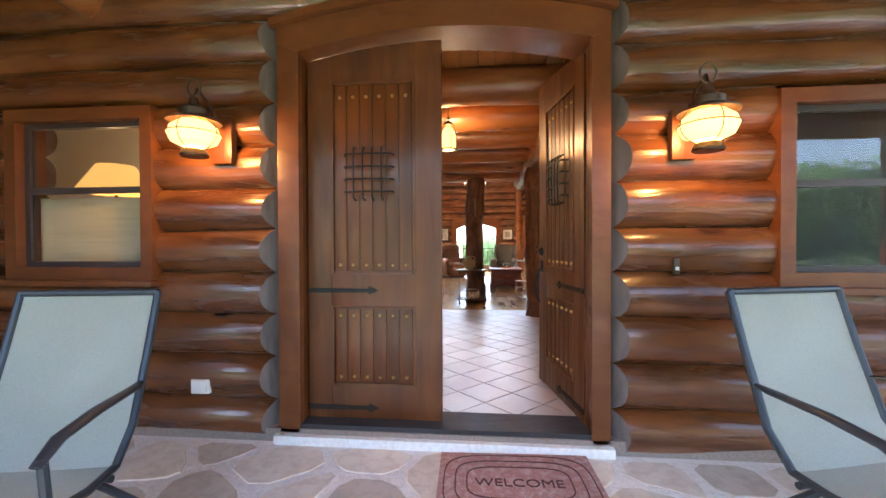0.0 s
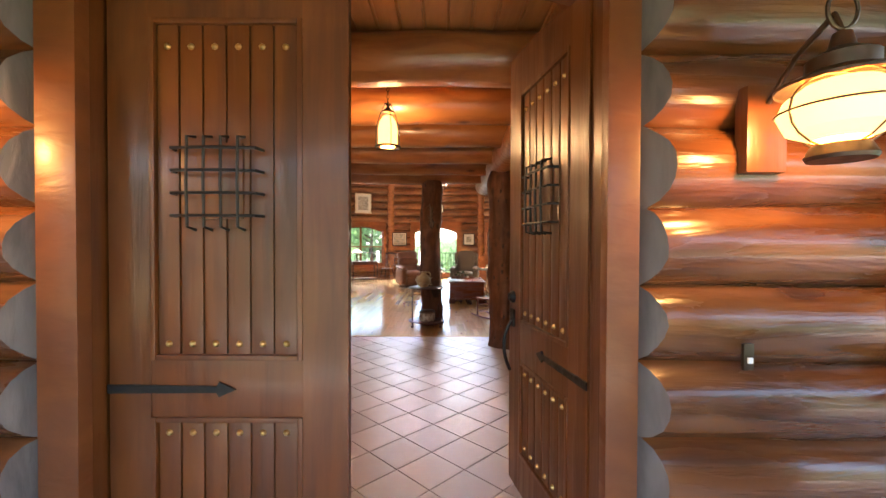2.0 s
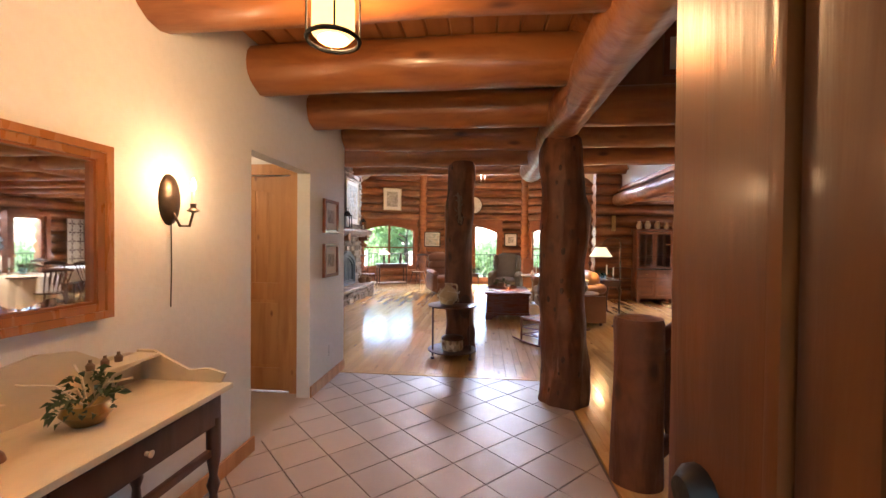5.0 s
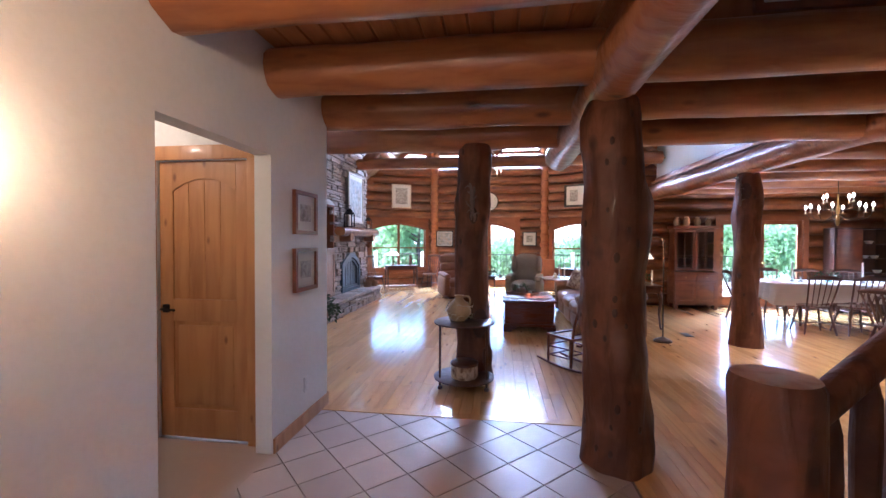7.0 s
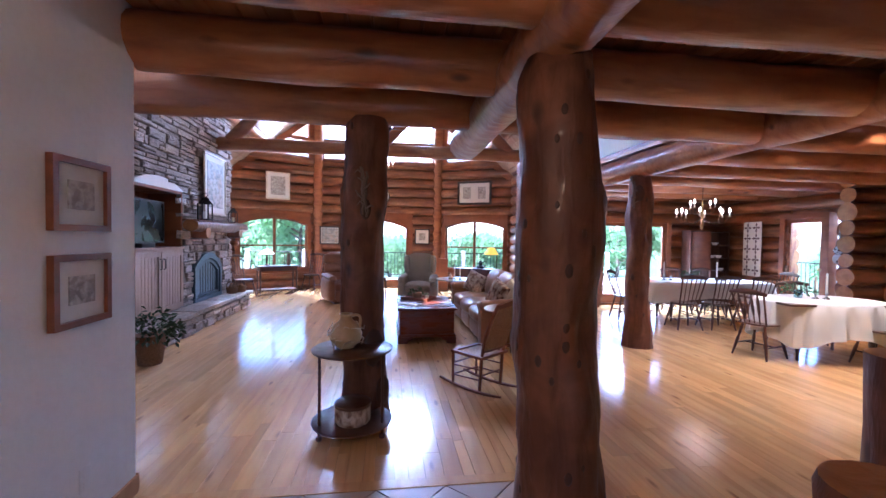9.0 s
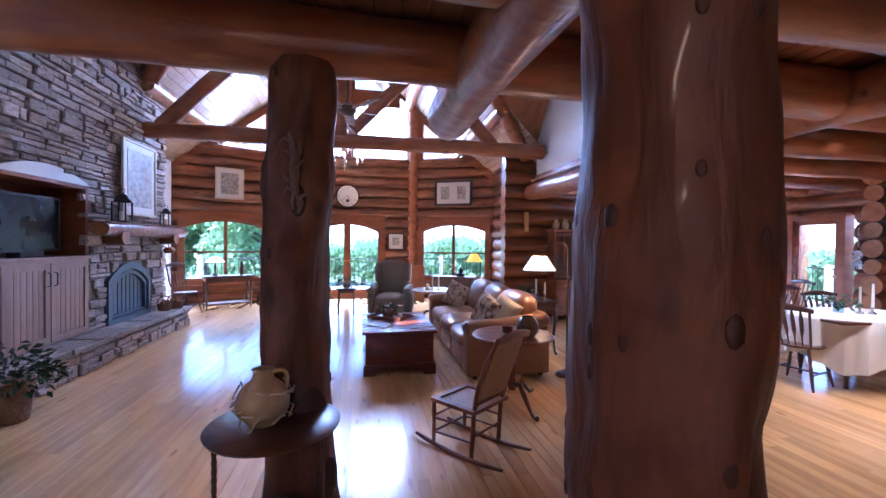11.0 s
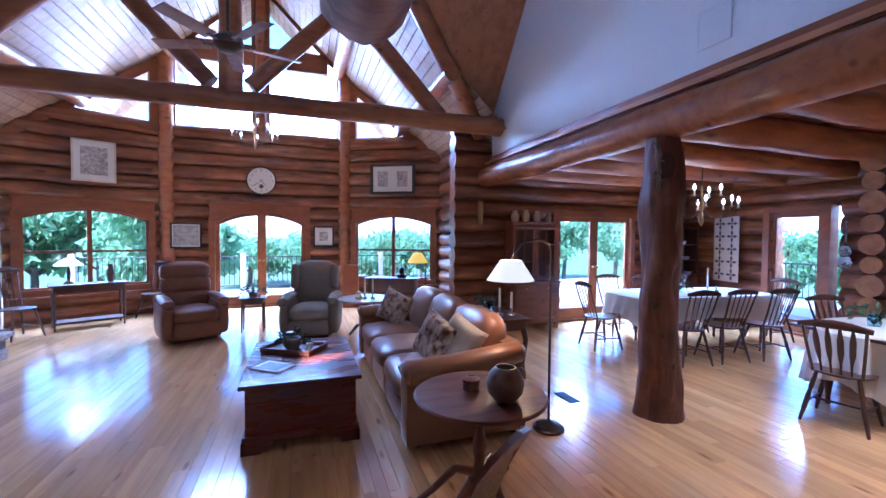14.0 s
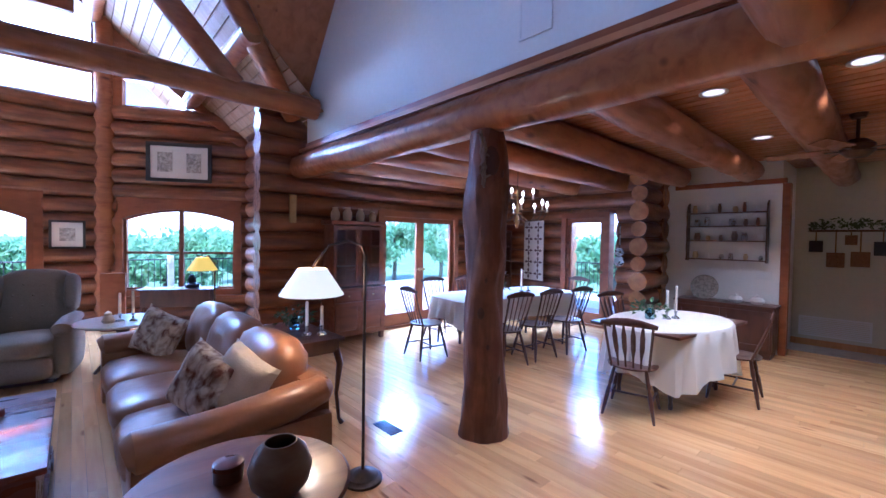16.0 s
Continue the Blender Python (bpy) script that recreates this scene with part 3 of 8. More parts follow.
def ring(x0, x1, z0, z1, w, rise, depth, y, bottom=None):
    """A frame of bars w wide round an opening whose top may be arched; it lies from y to y + depth."""
    bm = bmesh.new()
    low = arc(x0 + w, x1 - w, z1 - w, rise * (x1 - x0 - 2 * w) / (x1 - x0))
    for pts in ([(x0, z0), (x0 + w, z0), (x0 + w, z1 - w), (x0, z1)], [(x1 - w, z0), (x1, z0), (x1, z1), (x1 - w, z1 - w)],
                [(x0 + w, z0), (x1 - w, z0), (x1 - w, z0 + (bottom or w)), (x0 + w, z0 + (bottom or w))], low + arc(x0, x1, z1, rise)[::-1]):
        b = prism(pts, depth, pose(0, y, 0))
        me = bpy.data.meshes.new("piece")
        b.to_mesh(me)
        b.free()
        bm.from_mesh(me)
        bpy.data.meshes.remove(me)
    return bm


def pane_of(pts, y):
    return prism(pts, 0.006, pose(0, y, 0))


def glazed(name, m, x0, x1, z0, z1, rise, label, doors=False, casing=0.11, sill=True, mid=True, y=-0.03, depth=0.2, bars=True, sash=None, trim=None):
    """A casement pair or a pair of glazed doors in a wall's opening, in the wall's own frame."""
    w = thing(name, label, "door" if doors else "window", at=m)
    tagged(w, kind="structure")
    part("window_frame", ring(x0, x1, z0, z1, casing, rise, depth, y, casing if not doors else 0.04), trim or TRIM, w, smooth=False)
    if rise:
        part("spandrel", prism(arc(x0, x1, z1 - 0.004, rise) + [(x1, z1 + rise + 0.06), (x0, z1 + rise + 0.06)], 0.1, pose(0, y + 0.04, 0)), trim or TRIM, w, smooth=False)
    if sill and not doors:
        part("window_sill", boxed(x0 - 0.06, x1 + 0.06, y - 0.08, y + 0.05, z0 - 0.035, z0 + 0.0, 0.008), trim or TRIM, w)
    a0, a1, b0, b1 = x0 + casing, x1 - casing, z0 + (0.04 if doors else casing), z1 - casing
    r = rise * (a1 - a0) / (x1 - x0)
    xm = (a0 + a1) / 2
    sw = 0.085 if doors else 0.035
    top = lambda x: b1 + r * (1 - (2 * (x - a0) / (a1 - a0) - 1) ** 2)
    for k, (l, h) in enumerate(((a0, xm), (xm, a1)) if bars else ((a0, a1),)):
        inset = 0.006
        up = [(x, top(x)) for x in (l + (h - l) * i / 8 for i in range(9))]
        li, hi = l + sw, h - sw
        lo = [(x, top(x) - sw) for x in (li + (hi - li) * i / 8 for i in range(9))]
        bm = bmesh.new()
        zb = b0 + (0.2 if doors else sw)
        for pts in ([(l, b0), (li, b0), (li, lo[0][1]), (l, up[0][1])], [(hi, b0), (h, b0), (h, up[-1][1]), (hi, lo[-1][1])], [(li, b0), (hi, b0), (hi, zb), (li, zb)], lo + up[::-1]):
            b = prism(pts, 0.045, pose(0, y + 0.06, 0))
            me = bpy.data.meshes.new("piece")
            b.to_mesh(me)
            b.free()
            bm.from_mesh(me)
            bpy.data.meshes.remove(me)
        leaf = part("door_leaf" if doors else "sash", bm, sash or trim or TRIM, w, smooth=False)
        p = part("pane", pane_of([(li, zb), (hi, zb)] + lo[::-1], y + 0.08), PANE, leaf)
        p.visible_shadow = False
        if mid and not doors:
            zm = (b0 + b1) / 2 + 0.03
            part("meeting_rail", boxed(li, hi, y + 0.055, y + 0.1, zm - 0.02, zm + 0.02), sash or TRIM, leaf, smooth=False)
        if doors:
            hx = hi + sw / 2 if k == 0 else li - sw / 2
            hb = lathe([(0, 0), (0.012, 0), (0.012, 0.04), (0.026, 0.05), (0.026, 0.075), (0, 0.085)], 12)
            bmesh.ops.transform(hb, verts=hb.verts, matrix=pose(hx, y + 0.06, 1.0, 90))
            part("door_knob", hb, BRASS, leaf)
    return w


def bay_frame(p0, p1):
    return frame_of(p0, p1)


glazed("door_garden", bay_frame((-2.0, 16.8), (1.6, 16.8)), 0.80, 2.80, 0, 1.92, 0.27, "arched pair of glazed garden doors in honey wood", True)
glazed("window_1", bay_frame((1.6, 16.8), CR), 0.10, 2.07, 0.48, 1.93, 0.2, "arched wooden window with two sashes", sill=True)
glazed("window_2", bay_frame(CL, (-2.0, 16.8)), 0.10, 2.07, 0.48, 1.93, 0.2, "arched wooden window with two sashes", sill=True)
glazed("door_dining", frame_of((3.02, 13.55), (8.4, 13.55)), 1.87, 3.72, 0, 2.02, 0.0, "pair of glazed wooden doors to the deck", True, 0.1)
glazed("door_side", frame_of((8.15, 13.9), (8.15, 10.3)), 1.80, 2.75, 0, 2.08, 0.0, "single glazed wooden door to the deck", True, 0.1, bars=False)
DARKSASH = material("dark_sash_paint", (0.035, 0.024, 0.024), 0.45, 0, ((20, 20, 20), (0.05, 0.035, 0.034), 0.5))
w3 = glazed("window_3", frame_of((-6, 2.42), (6, 2.42)), 2.85, 3.90, 0.92, 2.04, 0.0, "porch window with a dark sash and pulled blind", casing=0.08, bars=False, y=-0.02, sash=DARKSASH, trim=DOORTRIM)
w4 = glazed("window_4", frame_of((-6, 2.42), (6, 2.42)), 7.65, 8.75, 0.90, 2.0, 0.0, "porch window with a dark sash", casing=0.08, bars=False, y=-0.02, sash=DARKSASH, trim=DOORTRIM)

# gable lights: posts, rails and panes
for x in (-1.95, 1.55):
    beam((x, 16.88, 0), (x, 16.88, roof_z(x) - 0.03), 0.15, "upright log post of the glazed gable", 71 + x, BEAM, "gable_post")
beam((MX, 16.9, 3.6), (MX, 16.9, RZ - 0.1), 0.10, "upright log post of the glazed gable", 75, BEAM, "gable_post")
gl = thing("window_5", "tall gable window of clear panes between log posts", "window", at=pose(0, 16.86, 0))
tagged(gl, kind="structure")
for z, h in ((3.56, 0.1), (4.22, 0.1), (5.15, 0.42)):
    hw = min(1.85, (RZ - z - h) / SL)
    part("window_frame", boxed(MX - hw, MX + hw, 0, 0.14, z, z + h, 0.006), TRIM, gl)
for sgn in (-1, 1):
    for z0, z1 in ((3.66, 4.22), (4.32, 5.15), (5.57, 6.75)):
        hi0, hi1 = min(1.58, (RZ - z0 - 0.16) / SL), min(1.58, max(0.1, (RZ - z1 - 0.16) / SL))
        p = part("pane", prism([(MX + sgn * 0.1, z0), (MX + sgn * hi0, z0), (MX + sgn * hi1, z1), (MX + sgn * 0.1, z1)], 0.006, pose(0, 0.08, 0)), PANE, gl)
        p.visible_shadow = False
    pts = [(MX + sgn * 0.05, RZ - 0.02), (MX + sgn * 1.8, RZ - SL * 1.8 - 0.02), (MX + sgn * 1.8, RZ - SL * 1.8 - 0.16), (MX + sgn * 0.05, RZ - 0.16)]
    part("rake_board", prism(pts, 0.14), TRIM, gl, smooth=False)
    part("jamb", boxed(MX + sgn * 1.665 - 0.085, MX + sgn * 1.665 + 0.085, 0.004, 0.136, 3.66, 5.15, 0.006), TRIM, gl)
    part("jamb", boxed(MX + sgn * 0.14 - 0.04, MX + sgn * 0.14 + 0.04, 0.004, 0.136, 3.66, 6.6, 0.006), TRIM, gl)
for nm, p0, p1, flip in (("window_6", (1.6, 16.8), CR, 0), ("window_7", CL, (-2.0, 16.8), 1)):
    sw = thing(nm, "tapering gable side window of clear panes", "window", at=bay_frame(p0, p1))
    tagged(sw, kind="structure")
    fx = (lambda s: SEG - s) if flip else (lambda s: s)
    zt = lambda s: RZ - SL * (1.8 + s * math.cos(ANG)) - 0.06
    for z0, z1 in ((3.62, 4.2), (4.3, 5.2)):
        e0 = min(2.1, (RZ - 0.06 - z0) / SL / math.cos(ANG) - 1.8 / math.cos(ANG))
        e1 = max(0.14, (RZ - 0.06 - z1) / SL / math.cos(ANG) - 1.8 / math.cos(ANG))
        p = part("pane", prism([(fx(0.14), z0), (fx(e0), z0), (fx(e1), z1), (fx(0.14), z1)], 0.006, pose(0, 0.1, 0)), PANE, sw)
        p.visible_shadow = False
        part("window_frame", prism([(fx(0.0), z0 - 0.1), (fx(e0), z0 - 0.1), (fx(e0), z0), (fx(0.0), z0)], 0.14), TRIM, sw, smooth=False)
    part("jamb", prism([(fx(0.0), 3.62), (fx(0.2), 3.62), (fx(0.2), zt(0.2) - 0.1), (fx(0.0), zt(0.0) - 0.1)], 0.132, pose(0, 0.004, 0)), TRIM, sw, smooth=False)
    pts = [(fx(0), zt(0)), (fx(2.2), zt(2.2)), (fx(2.2), zt(2.2) - 0.2), (fx(0), zt(0) - 0.2)]
    part("rake_board", prism(pts, 0.14), TRIM, sw, smooth=False)


def baseboard(p0, p1, label="honey wood baseboard"):
    length = math.hypot(p1[0] - p0[0], p1[1] - p0[1])
    ob = setting("baseboard", boxed(0, length, 0, 0.016, 0.0, 0.1, 0.004), PINE, label, "baseboard")
    ob.matrix_world = frame_of(p0, p1)


baseboard((-1.334, 5.40), (-1.334, 2.75))
for a, b in (((-1.334, 7.2), (-1.334, 6.33)), ((-1.35, 7.22), (-3.9, 7.22)), ((-1.36, 6.404), (-1.49, 6.404)), ((9.584, 9.0), (9.584, 3.1))):
    baseboard(b, a)

# ---- chimney breast and hearth ----
chimney = setting("chimney_breast", bmesh.new(), MORTAR, "grey-brown ledge stone chimney breast with a niche and firebox", "chimney")
cb = bmesh.new()
for s0, s1, a, b in cells(3.72, 0, 6.6, [(0.38, 1.72, 0.33, 2.18), (2.12, 3.17, 0.33, 1.02)]):
    box(cb, -3.95, -3.2, 9.9 + s0, 9.9 + s1, a, b)
box(cb, -3.95, -3.75, 10.2, 13.2, 0.3, 2.5)
cb.to_mesh(chimney.data)
cb.free()
hearth = setting("hearth", boxed(-3.2, -2.85, 9.75, 13.7, 0, 0.28), MORTAR, "raised stone hearth bench along the chimney", "hearth")


# ---- entry doors ----
LEAF = 0.885


def leaf_top(d):
    """Height of the arched door at d from its hinge."""
    return 2.33 + 0.11 * (1 - (1 - d / LEAF) ** 2)


def entry_leaf(name, label, s, m, opened):
    door = thing(name, label, "door", "front doors", m)
    tagged(door, kind="structure")
    X = lambda a, b: (a, b) if s > 0 else (-b, -a)

    def bx(nm, a, b, y0, y1, z0, z1, bevel=0.004, mat=OAK, parent=None):
        a, b = X(a, b)
        return part(nm, boxed(a, b, y0, y1, z0, z1, bevel), mat, parent or door)

    n = 10
    for nm, d0, d1, z0, y0, y1 in (("slab", 0.003, LEAF - 0.003, 0.01, 0.018, 0.036), ("stile", 0.003, 0.155, 0.01, 0, 0.055), ("stile", LEAF - 0.17, LEAF - 0.003, 0.01, 0, 0.045), ("top_rail", 0.155, LEAF - 0.17, 2.2, 0.001, 0.054)):
        pts = [(s * d1, z0), (s * d0, z0)] + [(s * (d0 + (d1 - d0) * i / n), leaf_top(d0 + (d1 - d0) * i / n)) for i in range(n + 1)]
        part(nm, prism(pts, y1 - y0, pose(0, y0, 0)), OAK, door, smooth=False)
    bx("bottom_rail", 0.155, LEAF - 0.17, 0.001, 0.054, 0.01, 0.22)
    bx("middle_rail", 0.155, LEAF - 0.17, 0.001, 0.054, 0.74, 0.95)
    for z0, z1 in ((0.22, 0.74), (0.95, 2.2)):
        for a, b, c, d in ((0.155, 0.175, z0, z1), (LEAF - 0.19, LEAF - 0.17, z0, z1), (0.175, LEAF - 0.19, z0, z0 + 0.02), (0.175, LEAF - 0.19, z1 - 0.02, z1)):
            bx("moulding", a, b, -0.006, 0.03, c, d, 0.006)
        w = (LEAF - 0.19 - 0.175) / 6
        for k in range(6):
            a = 0.175 + k * w
            bx("plank", a + 0.004, a + w - 0.004, 0.008, 0.03, z0 + 0.02, z1 - 0.02, 0.005)
            for z in (z0 + 0.06, z1 - 0.06 - (0.04 if z1 > 2 else 0)):
                st = lathe([(0, 0.012), (0.007, 0.010), (0.012, 0.003), (0.013, 0)], 8)
                bmesh.ops.transform(st, verts=st.verts, matrix=pose(s * (a + w / 2), 0.008, z, 90))
                part("stud", st, BRASS, door, "domed brass stud")
    for z in (0.08, 0.845):
        L, tip = 0.40, 0.47
        pts = [(0, z - 0.016), (L, z - 0.012), (L + 0.01, z - 0.028), (tip, z), (L + 0.01, z + 0.028), (L, z + 0.012), (0, z + 0.016)]
        part("strap_hinge", prism([(s * x, y) for x, y in pts], 0.008, pose(0, -0.008, 0)), IRON, door, "black iron strap", smooth=False)
    # grille over the speakeasy port
    cx, cz = s * (LEAF / 2 - 0.03), 1.6
    part("port", boxed(cx - 0.085, cx + 0.085, -0.004, 0.012, cz - 0.13, cz + 0.15, 0.008), OAK, door, "small hinged wooden port")
    gr = bmesh.new()
    for k in range(4):
        x = cx - 0.09 + 0.06 * k
        sweep(gr, [(x, 0.0, cz + 0.17), (x, -0.05, cz + 0.16), (x, -0.055, cz), (x, -0.05, cz - 0.16), (x, 0.0, cz - 0.17)], [0.006] * 5, 6)
    for k in range(4):
        z = cz - 0.12 + 0.08 * k
        sweep(gr, [(cx - 0.16, 0.0, z), (cx - 0.15, -0.045, z), (cx, -0.058, z), (cx + 0.15, -0.045, z), (cx + 0.16, 0.0, z)], [0.006] * 5, 6)
    part("grille", gr, IRON, door, "wrought iron grille")
    for z in (0.25, 0.85, 1.55, 2.2):
        part("hinge", rod((-s * 0.006, 0.05, z - 0.05), (-s * 0.006, 0.05, z + 0.05), 0.009), IRON, door)
    if opened:
        hx = s * (LEAF - 0.07)
        hd = part("handle", bar(curve_points((hx, -0.005, 0.95), (hx, -0.10, 0.83), (hx, -0.02, 0.66)), 0.010), IRON, door, "curved black handle")
        part("back_plate", boxed(hx - 0.03, hx + 0.03, -0.012, 0.0, 0.91, 1.01, 0.01), IRON, hd)
        db = lathe([(0, 0.03), (0.02, 0.028), (0.035, 0.01), (0.036, 0)], 16)
        bmesh.ops.transform(db, verts=db.verts, matrix=pose(hx, 0.0, 1.08, 90))
        part("deadbolt", db, IRON, door)
    return door


entry_leaf("door_1", "closed dark oak plank door leaf with iron straps", 1, pose(-1.135, 2.562, 0), False)
entry_leaf("door_2", "dark oak plank door leaf standing open inwards", -1, pose(0.64, 2.60, 0, 0, 0, -80), True)
fr = thing("door_frame", "heavy reddish timber frame with an arched head", "door frame")
tagged(fr, kind="structure")
part("jamb", boxed(-1.28, -1.145, 2.502, 2.76, -0.1, 2.40, 0.004), OAK, fr)
part("casing", boxed(-1.28, -1.14, 2.44, 2.50, -0.05, 2.40, 0.008), DOORTRIM, fr)
part("jamb", boxed(0.65, 0.755, 2.502, 2.76, -0.1, 2.40, 0.004), OAK, fr)
part("casing", boxed(0.645, 0.755, 2.44, 2.50, -0.05, 2.40, 0.008), DOORTRIM, fr)
part("arched_head", prism(arc(-1.145, 0.65, 2.35, 0.11) + [(0.755, 2.40), (0.755, 2.47)] + arc(-1.28, 0.755, 2.50, 0.13)[::-1] + [(-1.28, 2.40)], 0.32, pose(0, 2.436, 0)), DOORTRIM, fr, smooth=False)
part("head_moulding", prism(arc(-1.31, 0.785, 2.50, 0.13) + arc(-1.31, 0.785, 2.545, 0.14)[::-1], 0.05, pose(0, 2.40, 0)), DOORTRIM, fr, smooth=False)
part("stop", boxed(-1.145, -1.125, 2.64, 2.70, 0, 2.34), OAK, fr, smooth=False)
part("stop", boxed(0.63, 0.65, 2.70, 2.75, 0, 2.34), OAK, fr, smooth=False)
RUBBER = material("dark_threshold", (0.022, 0.02, 0.02), 0.75, 0.0, ((8, 40, 40), (0.05, 0.05, 0.055), 0.5))
setting("threshold", boxed(-1.145, 0.65, 2.45, 2.72, -0.05, 0.008, 0.006), RUBBER, "dark metal door threshold", "threshold")
setting("door_step", boxed(-1.30, 0.77, 2.40, 2.46, -0.12, -0.052, 0.006), FLAGMORTAR, "pale stone step under the doors", "step")

# ---- porch things ----
SLING = material("woven_sling", (0.50, 0.53, 0.46), 0.8, 0, ((220, 220, 220), (0.40, 0.41, 0.36), 0.6), (4, (0.54, 0.55, 0.49), 0.4), 0.15)
TUBE = material("dark_patio_frame", (0.025, 0.032, 0.04), 0.4, 0.3, ((30, 30, 30), (0.04, 0.048, 0.056), 0.5))


def patio_chair(m):
    c = thing("patio_chair", "dark metal patio chair with a pale grey-green sling", "chair", "porch chairs", m)
    w = 0.29
    rail = [(-0.42, 0.34), (-0.34, 0.39), (-0.2, 0.39), (0.0, 0.365), (0.14, 0.38), (0.24, 0.5), (0.34, 0.78), (0.42, 1.03)]
    bm = bmesh.new()
    rows = [[bm.verts.new((x, y + 0.012 * (1 - (x / w) ** 2), z - 0.012 * (1 - (x / w) ** 2))) for x in (-w, -w / 2, 0, w / 2, w)] for y, z in rail]
    for a, b in zip(rows, rows[1:]):
        for k in range(4):
            bm.faces.new((a[k], a[k + 1], b[k + 1], b[k]))
    bmesh.ops.solidify(bm, geom=bm.faces[:], thickness=0.006)
    part("sling", bm, SLING, c, "pale grey-green woven sling")
    for x in (-w, w):
        part("side_rail", bar([(x, y, z) for y, z in rail], 0.016), TUBE, c)
        sg = 1 if x > 0 else -1
        xo = x + sg * 0.035
        part("arm", sweep(bmesh.new(), [(x, 0.29, 0.66), (xo, 0.2, 0.665), (xo, 0.0, 0.655), (xo, -0.16, 0.63), (xo, -0.24, 0.58)], [0.014, 0.024, 0.026, 0.026, 0.02], 10, flat=0.5), TUBE, c)
        part("leg", bar([(xo, -0.22, 0.6), (xo, -0.2, 0.4), (xo, -0.28, 0.15), (xo, -0.34, 0.0)], 0.015), TUBE, c)
        part("leg", bar([(x, 0.05, 0.36), (xo, 0.2, 0.2), (xo, 0.34, 0.0)], 0.015), TUBE, c)
    part("crossbar", rod((-w, 0.42, 1.03), (w, 0.42, 1.03), 0.016), TUBE, c)
    part("crossbar", rod((-w, -0.42, 0.34), (w, -0.42, 0.34), 0.016), TUBE, c)
    part("crossbar", rod((-w, 0.12, 0.34), (w, 0.12, 0.34), 0.014), TUBE, c)
    return c


patio_chair(pose(-1.69, 1.25, -0.1, 0, 0, 10))
patio_chair(pose(1.48, 1.56, -0.1, 0, 0, 15))

MAT = material("red_brown_mat", (0.40, 0.22, 0.20), 0.95, 0, ((90, 90, 90), (0.26, 0.11, 0.10), 0.5), (24, (0.55, 0.44, 0.41), 0.8), 0.6)
MATDARK = material("mat_print", (0.08, 0.03, 0.03), 0.95, 0, ((90, 90, 90), (0.12, 0.05, 0.05), 0.5))
mat_ob = thing("doormat", "reddish printed doormat lettered WELCOME on flagstones", "doormat", at=pose(0.19, 2.09, -0.098, 0, 0, 2))
part("pad", boxed(-0.42, 0.42, -0.29, 0.29, 0, 0.012, 0.004), MAT, mat_ob)
for k, (rx, ry) in enumerate(((0.39, 0.26), (0.33, 0.20), (0.27, 0.14))):
    pts = [(rx * math.copysign(abs(math.cos(a)) ** 0.5, math.cos(a)), ry * math.copysign(abs(math.sin(a)) ** 0.5, math.sin(a)), 0.013) for a in (i * math.pi / 24 for i in range(49))]
    part("border", bar(pts, 0.004, 5), MATDARK, mat_ob, "dark oval border line")


def lettering(name, body, size, m, mat, parent=None):
    cu = bpy.data.curves.new(name, "FONT")
    cu.body, cu.size, cu.align_x, cu.align_y, cu.extrude = body, size, "CENTER", "CENTER", 0.0015
    tmp = new(name, cu)
    me = bpy.data.meshes.new_from_object(tmp)
    bpy.data.objects.remove(tmp)
    me.materials.append(mat)
    ob = new(name, me)
    ob.parent = parent
    ob.matrix_local = m
    return ob


lettering("lettering", "WELCOME", 0.095, pose(0, -0.01, 0.0145), MATDARK, mat_ob)

LAMPGLASS = glow("glowing_lamp_glass", (1.0, 0.55, 0.14), 0.4)
BULB = glow("glowing_bulb", (1.0, 0.85, 0.55), 3.0)
FLAME = glow("glowing_candle_bulb", (1.0, 0.86, 0.62), 2.2)


def wall_lantern(x, z):
    l = thing("wall_lantern", "onion-shaped bronze wall lantern, lit, on a wooden block", "lantern", "porch lanterns", pose(x, 2.14, z))
    part("mount", boxed(-0.065, 0.065, 0.24, 0.30, -0.12, 0.16, 0.01), OAK, l)
    part("bracket", bar([(0, 0.24, 0.1), (0, 0.14, 0.2), (0, 0.02, 0.26), (0, 0, 0.2)], 0.008), BRONZE, l)
    g = part("glass", lathe([(0.06, -0.075), (0.115, -0.05), (0.135, -0.005), (0.12, 0.035), (0.075, 0.07)], 20), LAMPGLASS, l, "glowing amber glass")
    g.visible_shadow = False
    part("base", lathe([(0, -0.13), (0.07, -0.13), (0.075, -0.12), (0.06, -0.09), (0, -0.09)], 20), BRONZE, l)
    part("cap", lathe([(0.14, 0.062), (0.14, 0.07), (0.075, 0.10), (0.075, 0.135), (0.03, 0.16), (0.02, 0.2), (0, 0.205)], 20), BRONZE, l)
    for k in range(4):
        a = math.pi * k / 4
        pts = [(0.135 * math.cos(a) * math.cos(t), 0.135 * math.sin(a) * math.cos(t), 0.1 * math.sin(t)) for t in (i * math.pi / 10 for i in range(21))]
        if k % 2 == 0:
            part("guard_wire", bar(pts, 0.003, 5), BRONZE, l)
    part("guard_wire", bar([(0.137 * math.cos(i * math.pi / 12), 0.137 * math.sin(i * math.pi / 12), 0.0) for i in range(25)], 0.003, 5), BRONZE, l)
    part("ring", bar([(0.04 * math.cos(i * math.pi / 10), 0, 0.26 + 0.05 * math.sin(i * math.pi / 10)) for i in range(21)], 0.005, 6), BRONZE, l)


wall_lantern(-1.61, 1.77)
wall_lantern(1.13, 1.735)
